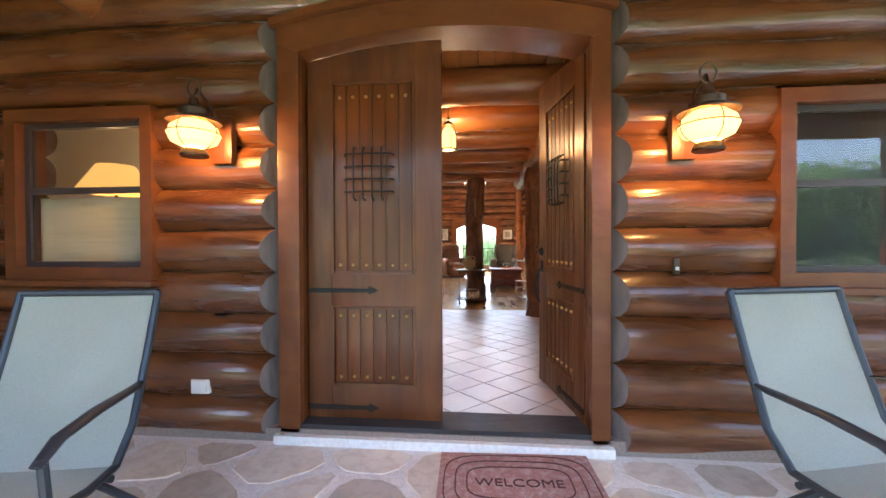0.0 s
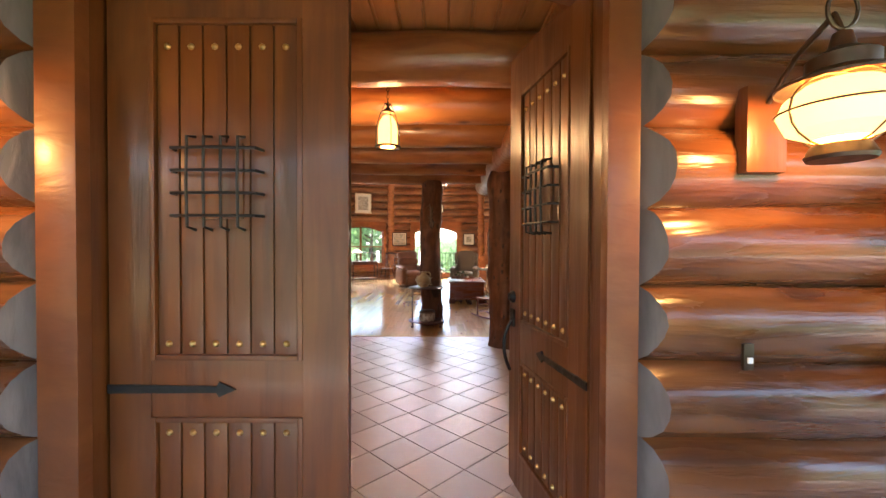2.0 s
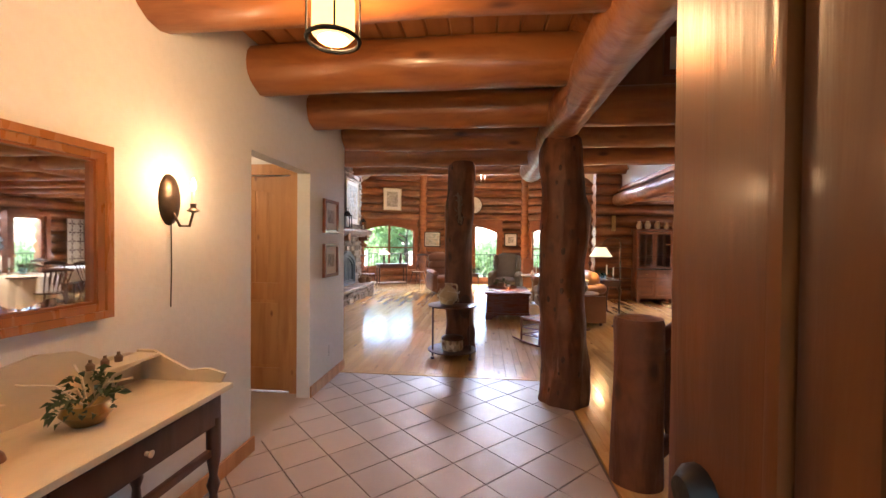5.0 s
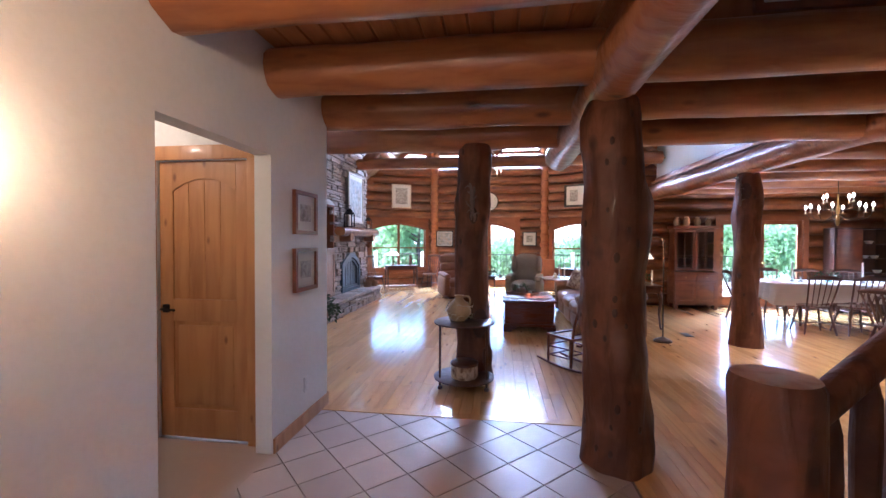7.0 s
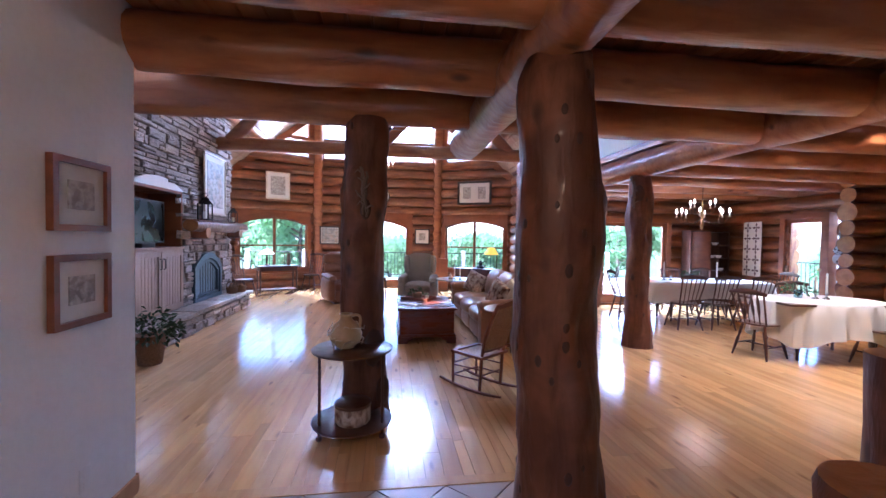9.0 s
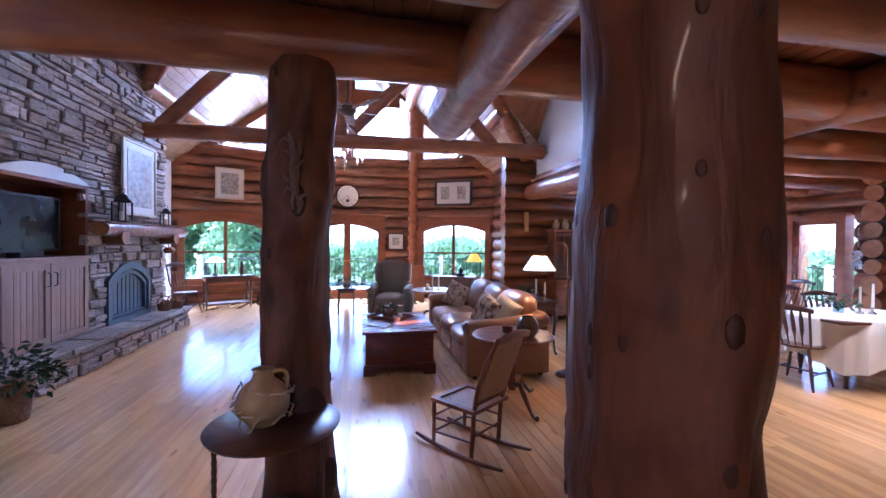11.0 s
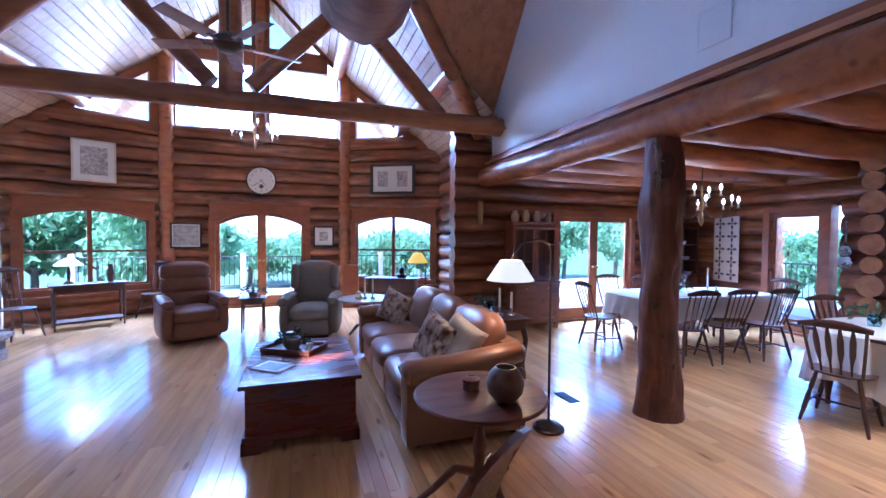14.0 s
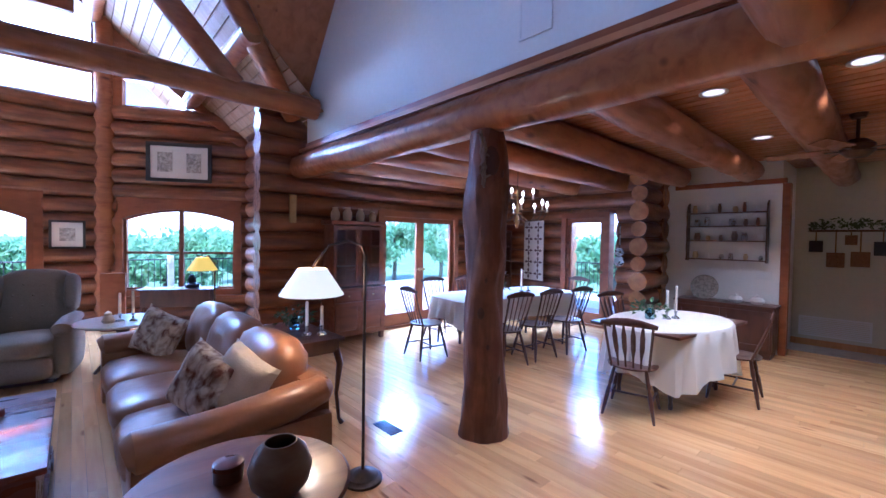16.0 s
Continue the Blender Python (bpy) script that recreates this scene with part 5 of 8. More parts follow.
nw2 = thing("stair_newel", "tall round log newel post by the stairs", "newel post", at=pose(2.25, 6.1, 0))
part("trunk", sweep(bmesh.new(), [(0, 0, -0.02), (0, 0, 0.3), (0.01, 0, 0.7), (0, 0, 1.02)], [0.14, 0.135, 0.13, 0.13], 22, 0.1, True, 7.4), POST, nw2)
picture("upper_picture", pose(2.15, 6.74, 3.15, 0, 0, 0), 0.7, 0.4, "pale print in a wooden frame over the stairs", CHERRY, PAPER, 0.05, 0.05)


# ---- living room ----
tr = thing("blanket_chest", "dark red mahogany chest with bracket feet as coffee table", "chest", at=pose(0.64, 10.97, 0))
part("body", boxed(-0.385, 0.385, -0.585, 0.585, 0.11, 0.465, 0.004), MAHOG, tr)
part("lid", boxed(-0.425, 0.425, -0.625, 0.625, 0.467, 0.50, 0.010), MAHOG, tr)
part("base_moulding", boxed(-0.405, 0.405, -0.605, 0.605, 0.085, 0.125, 0.008), MAHOG, tr)
bracket = [(0, 0), (0.13, 0), (0.14, 0.035), (0.2, 0.06), (0.22, 0.09), (0, 0.09)]
for sx in (-1, 1):
    for sy in (-1, 1):
        part("bracket_foot", prism([(sx * (0.41 - x), z) for x, z in bracket], 0.02, pose(0, sy * 0.61 - (0.02 if sy > 0 else 0), 0)), MAHOG, tr, smooth=False)
        b = prism([(sy * (0.61 - x), z) for x, z in bracket], 0.02, pose(sx * 0.41 + (0.0 if sx > 0 else 0.02), 0, 0, 0, 0, 90))
        part("bracket_foot", b, MAHOG, tr, smooth=False)
ty = thing("serving_tray", "rectangular wooden tray on the chest", "tray", at=pose(0.57, 11.2, 0.502, 0, 0, -32))
part("base", boxed(-0.23, 0.23, -0.15, 0.15, 0, 0.012, 0.003), CHERRY, ty)
for a in ((-0.23, 0.23, -0.162, -0.15), (-0.23, 0.23, 0.15, 0.162), (-0.242, -0.23, -0.162, 0.162), (0.23, 0.242, -0.162, 0.162)):
    part("rim", boxed(*a, 0, 0.045, 0.003), CHERRY, ty)
tw = thing("centrepiece", "dark pot with a candle jar and greenery on the tray", "centrepiece", at=pose(0.55, 11.2, 0.515))
part("pot", lathe([(0, 0), (0.06, 0), (0.085, 0.05), (0.075, 0.1), (0.06, 0.1), (0, 0.03)], 18), POTTERY, tw)
p = foliage(0.12, 0.12, 60, 9, 0.05)
bmesh.ops.translate(p, verts=p.verts, vec=(0, 0, 0.09))
part("leaves", p, LEAF_M, tw, smooth=False)
part("candle_jar", lathe([(0, 0), (0.045, 0), (0.045, 0.12), (0.04, 0.13), (0, 0.13)], 16, -0.02, 0.11), POTTERY, tw)
mg = thing("small_mug", "small pale mug on the tray", "mug", at=pose(0.70, 11.1, 0.515))
part("cup", lathe([(0, 0), (0.026, 0), (0.03, 0.06), (0.026, 0.06), (0.022, 0.008), (0, 0.008)], 14), CANDLE, mg)
bk = thing("magazine", "white-edged magazine lying on the chest", "magazine", at=pose(0.42, 10.72, 0.501, 0, 0, -38))
part("page_block", boxed(-0.14, 0.14, -0.105, 0.105, 0, 0.012, 0.002), PAPER, bk)
part("cover", boxed(-0.1, 0.1, -0.075, 0.075, 0.0125, 0.0135), material("grey_cover_print", (0.12, 0.13, 0.15), 0.4, 0, ((12, 12, 12), (0.3, 0.3, 0.32), 0.7)), bk, smooth=False)

sf = thing("leather_sofa", "three-seat tan leather sofa with rolled arms", "sofa", at=pose(1.33, 10.0, 0))
L = 2.66
part("base", boxed(0.10, 0.98, 0.06, L - 0.06, 0.05, 0.30, 0.03), LEATHER, sf)
for k in range(3):
    y0 = 0.24 + k * (L - 0.48) / 3
    y1 = y0 + (L - 0.48) / 3
    part("seat_cushion", cushion(0.02, 0.66, y0 + 0.005, y1 - 0.005, 0.28, 0.46, 0.035), LEATHER, sf)
    part("front_panel", cushion(0.03, 0.13, y0 + 0.008, y1 - 0.008, 0.06, 0.28, 0.012), LEATHER, sf)
    part("back_cushion", cushion(0.0, 0.24, y0 + 0.01, y1 - 0.01, 0.0, 0.46, 0.05, pose(0.60, 0, 0.45, 0, 14, 0)), LEATHER, sf)
part("back", boxed(0.80, 0.98, 0.08, L - 0.08, 0.06, 0.72, 0.07), LEATHER, sf)
for y0 in (0.0, L - 0.24):
    arm = part("arm", boxed(0.0, 0.96, y0 + 0.02, y0 + 0.22, 0.05, 0.52, 0.03), LEATHER, sf)
    part("arm_roll", sweep(bmesh.new(), [(-0.01, y0 + 0.12, 0.54), (0.02, y0 + 0.12, 0.55), (0.4, y0 + 0.12, 0.56), (0.72, y0 + 0.12, 0.60), (0.93, y0 + 0.12, 0.64), (0.98, y0 + 0.12, 0.64)], [0.09, 0.125, 0.13, 0.13, 0.11, 0.06], 20, 0.05, True, 3.0, 0.75), LEATHER, arm)
for x in (0.12, 0.9):
    for y in (0.12, L - 0.12):
        part("foot", lathe([(0.025, 0), (0.035, 0.06), (0, 0.06)], 12, x, y), DARKWOOD, sf)
for nm, x, y, z, rx, rz, mt, lab in (("throw_pillow", 1.72, 12.22, 0.66, -14, -50, PILLOW, "floral cream and burgundy throw pillow on the sofa"), ("throw_pillow", 1.74, 10.60, 0.65, -18, -66, PILLOW, "floral cream and burgundy throw pillow against the sofa arm"), ("throw_pillow", 1.90, 10.43, 0.65, -18, -70, CREAMCLOTH, "plain cream throw pillow tucked behind a floral one")):
    pl = thing(nm, lab, "pillow", "sofa pillows", pose(x, y, z, rx, 20, rz))
    part("cover", pillow_mesh(0.21, 0.095, x), mt, pl)

# tilt-top table with pot and box
rt = thing("pedestal_table", "round cherry tilt-top table on a tripod", "side table", at=pose(1.60, 9.37, 0))
part("tabletop", lathe([(0, 0.625), (0.32, 0.625), (0.375, 0.64), (0.38, 0.652), (0.37, 0.66), (0, 0.658)], 40), CHERRY, rt)
part("column", lathe([(0, 0.13), (0.035, 0.14), (0.05, 0.2), (0.028, 0.26), (0.045, 0.36), (0.022, 0.45), (0.03, 0.58), (0.07, 0.625), (0, 0.625)], 18), CHERRY, rt)
for a in (-80, 40, 160):
    c, s = math.cos(radians(a)), math.sin(radians(a))
    part("leg", sweep(bmesh.new(), [(0.03 * c, 0.03 * s, 0.2), (0.14 * c, 0.14 * s, 0.22), (0.26 * c, 0.26 * s, 0.1), (0.36 * c, 0.36 * s, 0.02), (0.41 * c, 0.41 * s, 0.025)], [0.028, 0.026, 0.02, 0.016, 0.022], 10), CHERRY, rt)
po = thing("round_pot", "round dark pottery jar on the pedestal table", "pot", at=pose(1.68, 9.22, 0.662))
part("body", lathe([(0, 0), (0.055, 0), (0.095, 0.05), (0.105, 0.1), (0.085, 0.155), (0.055, 0.185), (0.05, 0.185), (0.075, 0.15), (0.09, 0.1), (0.05, 0.01), (0, 0.01)], 26), POTTERY, po)
bx = thing("round_box", "small round dark wooden box", "box", at=pose(1.57, 9.43, 0.662))
part("body", lathe([(0, 0), (0.05, 0), (0.05, 0.045), (0, 0.045)], 20), DARKWOOD, bx)
part("lid", lathe([(0.053, 0.046), (0.053, 0.062), (0.045, 0.066), (0, 0.066)], 20), MAHOG, bx)

# cane rocker
rk = thing("rocking_chair", "slender cherry rocking chair with caned seat and back", "rocking chair", at=pose(1.0, 8.69, 0, 0, 0, 217) @ Matrix.Diagonal((0.91, 0.91, 0.85, 1)))


def rocker(rk):
    # faces -y
    for x in (-0.2, 0.2):
        part("rocker", sweep(bmesh.new(), [(x, y, 0.012 + 0.2 * (y - 0.02) ** 2) for y in (-0.4, -0.3, -0.15, 0, 0.15, 0.3, 0.46)], [0.014, 0.017, 0.018, 0.018, 0.018, 0.017, 0.012], 8), CHERRY, rk)
        part("front_leg", lathe([(0.013, 0.03), (0.018, 0.12), (0.014, 0.2), (0.02, 0.3), (0.016, 0.40)], 10, x, -0.2), CHERRY, rk)
        part("back_post", bar([(x * 0.9, 0.17, 0.03), (x * 0.9, 0.19, 0.38), (x * 0.98, 0.24, 0.62), (x * 1.02, 0.33, 0.86), (x * 1.0, 0.42, 1.04)], 0.018), CHERRY, rk)
        for z in (0.13, 0.25):
            part("side_stretcher", bar([(x, -0.2, z), (x * 0.9, 0.18, z + 0.02)], 0.010), CHERRY, rk)
    for z in (0.13, 0.27):
        part("front_stretcher", bar([(-0.2, -0.2, z), (0.2, -0.2, z)], 0.010), CHERRY, rk)
    part("back_stretcher", bar([(-0.18, 0.18, 0.2), (0.18, 0.18, 0.2)], 0.010), CHERRY, rk)
    st = part("seat_frame", ring(-0.23, 0.23, -0.23, 0.21, 0.05, 0, 0.03, 0), CHERRY, rk, smooth=False)
    st.matrix_local = pose(0, 0, 0.43, -90, 0, 0) @ Matrix.Diagonal((1, 1, -1, 1))
    part("seat_cane", boxed(-0.185, 0.185, -0.185, 0.165, 0.41, 0.416), CANE, rk, smooth=False)
    crest = [(-0.215, 0), (-0.215, 0.05), (-0.12, 0.075), (0, 0.09), (0.12, 0.075), (0.215, 0.05), (0.215, 0), (0, 0.02)]
    part("crest_rail", prism(crest, 0.022, pose(0, 0.40, 1.0, -22)), CHERRY, rk, smooth=False)
    part("back_cane", prism([(-0.185, 0.0), (0.185, 0.0), (0.19, 0.56), (-0.19, 0.56)], 0.006, pose(0, 0.215, 0.48, -19)), CANE, rk, smooth=False)
    part("lower_back_rail", bar([(-0.19, 0.22, 0.48), (0.19, 0.22, 0.48)], 0.014), CHERRY, rk)


rocker(rk)

# floor lamp with a swung arm
fl = thing("floor_lamp", "dark bronze pharmacy floor lamp, lit, with a cream shade", "floor lamp", at=pose(2.52, 10.06, 0))
part("base", lathe([(0, 0), (0.125, 0), (0.125, 0.015), (0.105, 0.025), (0.1, 0.035), (0.06, 0.045), (0.02, 0.07), (0, 0.07)], 28), BRONZE, fl)
part("pole", rod((0, 0, 0.05), (0, 0, 1.45), 0.010), BRONZE, fl)
part("arm", bar([(0, 0, 1.44), (-0.02, 0.01, 1.5), (-0.09, 0.04, 1.53), (-0.2, 0.09, 1.5), (-0.27, 0.12, 1.40), (-0.29, 0.13, 1.36)], 0.008), BRONZE, fl)
sh = lathe([(0.085, 1.36), (0.19, 1.20), (0.188, 1.198), (0.083, 1.358)], 28, -0.29, 0.13)
part("shade", sh, SHADE, fl, "glowing cream shade").visible_shadow = False
tl = thing("table_lamp", "slender swing lamp, lit, with a yellow shade", "lamp", at=pose(2.2, 12.9, 0))
part("base", lathe([(0, 0), (0.11, 0), (0.1, 0.03), (0.02, 0.05), (0, 0.05)], 20), BRONZE, tl)
part("pole", rod((0.12, 0, 0.03), (0.12, 0, 1.25), 0.009), BRONZE, tl)
part("foot_arm", bar([(0, 0, 0.03), (0.12, 0, 0.04)], 0.009), BRONZE, tl)
part("arm", bar([(0.12, 0, 1.24), (0.06, 0, 1.33), (0.0, 0, 1.30)], 0.007), BRONZE, tl)
part("shade", lathe([(0.06, 1.31), (0.15, 1.17), (0.148, 1.168), (0.058, 1.308)], 24), YSHADE, tl, "glowing yellow shade").visible_shadow = False


def recliner(m, mat, label, tufted):
    c = thing("recliner", label, "armchair", "", m)
    part("base", boxed(-0.33, 0.33, -0.34, 0.36, 0.05, 0.30, 0.03), mat, c)
    part("seat_cushion", cushion(-0.27, 0.27, -0.42, 0.22, 0.28, 0.47, 0.04), mat, c)
    part("footrest", cushion(-0.27, 0.27, -0.43, -0.35, 0.08, 0.30, 0.02), mat, c)
    for sx in (-1, 1):
        a = part("arm", cushion(sx * 0.35 - 0.075, sx * 0.35 + 0.075, -0.36, 0.32, 0.08, 0.56, 0.02), mat, c)
        part("arm_pad", sweep(bmesh.new(), [(sx * 0.35, -0.44, 0.52), (sx * 0.35, -0.40, 0.57), (sx * 0.35, 0.0, 0.60), (sx * 0.35, 0.3, 0.60)], [0.05, 0.085, 0.09, 0.07], 16, 0.04, True, 1.0, 0.7), mat, a)
    lean = pose(0, 0.20, 0.42, -14)
    if tufted:
        b = part("backrest", cushion(-0.29, 0.29, -0.02, 0.16, 0, 0.70, 0.05, lean, 8), mat, c)
        for r in range(4):
            for k in range(3 - r % 2):
                p = lean @ Vector(((k - (2 - r % 2) / 2) * 0.16, -0.075, 0.2 + r * 0.12))
                part("button", lathe([(0, p.z + 0.012), (0.014, p.z), (0, p.z - 0.012)], 8, p.x, p.y), mat, b)
        for sx in (-1, 1):
            part("wing", cushion(sx * 0.31 - 0.05, sx * 0.31 + 0.05, -0.12, 0.16, 0.28, 0.66, 0.015, lean), mat, c)
    else:
        for k, (z0, z1) in enumerate(((0.0, 0.26), (0.25, 0.48), (0.47, 0.70))):
            part("back_pillow", cushion(-0.30, 0.30, -0.04, 0.16, z0, z1, 0.04, lean), mat, c)
    part("plinth", boxed(-0.28, 0.28, -0.28, 0.30, 0.0, 0.06), DARKWOOD, c, smooth=False)
    return c


recliner(pose(-0.95, 14.25, 0, 0, 0, 24), BROWNLEATHER, "brown leather recliner with a pillowed back", False)
recliner(pose(0.78, 13.95, 0, 0, 0, -10), GREENCLOTH, "grey-green button-tufted wing recliner", True)

ps = thing("plant_stand", "small dark tapered-leg plant table", "side table", at=pose(-0.12, 14.45, 0))
part("tabletop", boxed(-0.2, 0.2, -0.17, 0.17, 0.53, 0.55, 0.005), DARKWOOD, ps)
part("apron", boxed(-0.16, 0.16, -0.13, 0.13, 0.45, 0.53, 0.003), DARKWOOD, ps)
for x in (-0.15, 0.15):
    for y in (-0.12, 0.12):
        part("leg", rod((x * 1.05, y * 1.05, 0), (x, y, 0.46), 0.010, 0.017), DARKWOOD, ps)


def potted(m, label, spread, height, count, seed, pot_r, pot_h, pot_mat, size=0.06):
    p = thing("potted_plant", label, "plant", at=m)
    part("pot", lathe([(0, 0), (pot_r * 0.75, 0), (pot_r, pot_h * 0.9), (pot_r, pot_h), (pot_r * 0.85, pot_h), (0, pot_h * 0.85)], 18), pot_mat, p)
    b = foliage(spread, height, count, seed, size)
    bmesh.ops.translate(b, verts=b.verts, vec=(0, 0, pot_h))
    part("leaves", b, LEAF_M, p, "green trailing leaves", smooth=False)
    return p


potted(pose(-0.12, 14.45, 0.552), "small green houseplant in a dark bowl", 0.19, 0.2, 140, 5, 0.08, 0.08, POTTERY)
potted(pose(-2.62, 9.72, 0), "leafy plant in a wicker basket by the hearth", 0.30, 0.34, 320, 7, 0.16, 0.34, BASKET, 0.08)

mt = thing("marble_table", "round pale-topped occasional table", "table", at=pose(1.55, 13.45, 0))
part("tabletop", lathe([(0, 0.58), (0.40, 0.58), (0.42, 0.60), (0.41, 0.612), (0, 0.612)], 36), material("pale_marble", (0.6, 0.57, 0.53), 0.2, 0, ((6, 6, 6), (0.45, 0.42, 0.4), 0.5)), mt)
part("column", lathe([(0, 0.05), (0.05, 0.08), (0.03, 0.3), (0.06, 0.5), (0.08, 0.58), (0, 0.58)], 16), DARKWOOD, mt)
for a in (20, 140, 260):
    c, s = math.cos(radians(a)), math.sin(radians(a))
    part("leg", sweep(bmesh.new(), [(0.03 * c, 0.03 * s, 0.2), (0.16 * c, 0.16 * s, 0.18), (0.3 * c, 0.3 * s, 0.02)], [0.03, 0.025, 0.02], 8), DARKWOOD, mt)


def candle_pair(x, y, z, hs, label):
    for k, h in enumerate(hs):
        c = thing("candlestick", label, "candlestick", "candlesticks", pose(x + k * 0.11, y - k * 0.05, z))
        part("holder", lathe([(0, 0), (0.04, 0), (0.035, 0.015), (0.01, 0.03), (0.014, 0.06), (0.02, 0.08), (0, 0.08)], 14), PEWTER, c)
        part("candle", lathe([(0.014, 0.08), (0.012, 0.08 + h), (0, 0.085 + h)], 12), CANDLE, c)


candle_pair(1.52, 13.4, 0.613, (0.22, 0.24), "white taper candle in a pewter holder")
dk = thing("decoy", "carved tan wooden ornament on the table", "ornament", at=pose(1.42, 13.35, 0.613))
part("body", lathe([(0, 0), (0.05, 0.0), (0.06, 0.03), (0.03, 0.08), (0.035, 0.1), (0, 0.13)], 12), CREAMPAINT, dk)

# window table, lamp and windsor chair by the bay
wt = thing("window_table", "dark console table under the window", "table", at=pose(-2.75, 15.62, 0, 0, 0, 28))
part("tabletop", boxed(-0.5, 0.5, -0.22, 0.22, 0.70, 0.73, 0.006), DARKWOOD, wt)
part("apron", boxed(-0.45, 0.45, -0.18, 0.18, 0.60, 0.70, 0.003), DARKWOOD, wt)
part("shelf", boxed(-0.45, 0.45, -0.18, 0.18, 0.10, 0.13, 0.003), DARKWOOD, wt)
for x in (-0.44, 0.44):
    for y in (-0.17, 0.17):
        part("leg", turned_leg(0.62, 0.025, x, y), DARKWOOD, wt)
lm = thing("glass_lamp", "leaded glass table lamp, lit, on the console", "lamp", at=pose(-2.98, 15.52, 0.732))
part("base", lathe([(0, 0), (0.07, 0), (0.06, 0.02), (0.02, 0.06), (0.03, 0.18), (0.012, 0.3), (0, 0.3)], 16), BRONZE, lm)
part("shade", lathe([(0.03, 0.42), (0.11, 0.38), (0.19, 0.30), (0.188, 0.297), (0.1, 0.37), (0.03, 0.41)], 20), glow("lit_leaded_glass", (0.95, 0.85, 0.55), 0.3), lm).visible_shadow = False
vs = thing("dark_vase", "tall dark vase on the console", "vase", at=pose(-2.5, 15.75, 0.732))
part("body", lathe([(0, 0), (0.04, 0), (0.06, 0.12), (0.035, 0.24), (0.04, 0.3), (0.03, 0.3), (0, 0.05)], 16), POTTERY, vs)
w2 = thing("window_desk", "low dark table under the bay window", "table", at=pose(2.45, 15.75, 0, 0, 0, -28))
part("tabletop", boxed(-0.55, 0.55, -0.2, 0.2, 0.64, 0.67, 0.006), DARKWOOD, w2)
part("body", boxed(-0.5, 0.5, -0.17, 0.17, 0.38, 0.64, 0.004), DARKWOOD, w2)
for x in (-0.48, 0.48):
    for y in (-0.15, 0.15):
        part("leg", rod((x, y, 0), (x, y, 0.4), 0.018, 0.025), DARKWOOD, w2)
pr = thing("antique_press", "small dark iron ornament on the window table", "ornament", at=pose(2.62, 15.68, 0.672))
part("body", lathe([(0, 0), (0.1, 0), (0.11, 0.06), (0.05, 0.09), (0.06, 0.16), (0.02, 0.22), (0, 0.22)], 14), IRON, pr)
part("crank", bar([(0.05, 0, 0.16), (0.13, 0, 0.2), (0.16, 0, 0.12)], 0.008), IRON, pr)
cd = thing("scrap_box", "pale cardboard folder standing by the window", "box", at=pose(1.62, 16.2, 0.0, 0, 0, -10))
part("body", boxed(-0.16, 0.16, -0.05, 0.05, 0, 0.92, 0.006), TRIM, cd)


def windsor(m, label, group, back=0.92, slats=False, mat=None):
    """A spindle-back chair that faces -y."""
    mat = mat or DARKWOOD
    c = thing("windsor_chair", label, "chair", group, m)
    seat = lathe([(0, 0.42), (0.16, 0.415), (0.21, 0.43), (0.215, 0.445), (0.17, 0.447), (0, 0.437)], 22)
    part("seat", seat, mat, c)
    feet = []
    for sx in (-1, 1):
        for sy in (-1, 1):
            a, b = Vector((sx * 0.21, sy * 0.21, 0)), Vector((sx * 0.13, sy * 0.13, 0.425))
            part("leg", sweep(bmesh.new(), [a.lerp(b, u) for u in (0, 0.25, 0.5, 0.62, 0.7, 1)], [0.011, 0.017, 0.02, 0.013, 0.019, 0.014], 8), mat, c)
        part("stretcher", bar([(sx * 0.18, -0.175, 0.16), (sx * 0.18, 0.175, 0.16)], 0.010, 6), mat, c)
    part("stretcher", bar([(-0.18, 0, 0.16), (0.18, 0, 0.16)], 0.010, 6), mat, c)
    n = 6
    for k in range(n):
        x = (k / (n - 1) - 0.5) * 0.32
        edge = k in (0, n - 1)
        if slats and not edge:
            sp = sweep(bmesh.new(), [(x * 0.95, 0.16 - abs(x) * 0.15, 0.43), (x, 0.185, 0.54), (x * 1.08, 0.21, 0.62), (x * 1.16, 0.26, back - 0.12), (x * 1.2, 0.28, back - 0.03)], [0.007, 0.009, 0.02, 0.021, 0.009], 8)
            for v in sp.verts:
                mid = 0.16 + (v.co.z - 0.43) * 0.12 / (back - 0.46)
                v.co.y = mid + (v.co.y - mid) * 0.35
            part("spindle", sp, mat, c, "flat arrow-shaped spindle")
        else:
            part("spindle", bar([(x * 0.95, 0.16 - abs(x) * 0.15, 0.43), (x * 1.1, 0.22, 0.66), (x * 1.2, 0.28, back - 0.03)], 0.012 if edge else 0.007, 6), mat, c)
    crest = sweep(bmesh.new(), [(-0.225, 0.265, back - 0.02), (-0.1, 0.285, back), (0, 0.29, back + 0.005), (0.1, 0.285, back), (0.225, 0.265, back - 0.02)], [0.02, 0.032, 0.036, 0.032, 0.02], 8)
    for v in crest.verts:
        v.co.y = 0.28 + (v.co.y - 0.28) * 0.4
    part("crest_rail", crest, mat, c)
    return c


windsor(pose(-3.35, 14.95, 0, 0, 0, 60), "dark bow-back windsor chair by the bay window", "", 1.0)
windsor(pose(-2.0, 16.25, 0, 0, 0, -20), "dark windsor chair beside the console", "", 1.0)

# tiered stand in front of the burled post
ts = thing("tiered_stand", "two-tier dark round stand on casters", "side table", at=pose(-0.18, 7.79, 0))
for z in (0.10, 0.64):
    part("tier", lathe([(0, z), (0.295, z), (0.30, z + 0.012), (0.29, z + 0.018), (0, z + 0.016)], 40), DARKWOOD, ts)
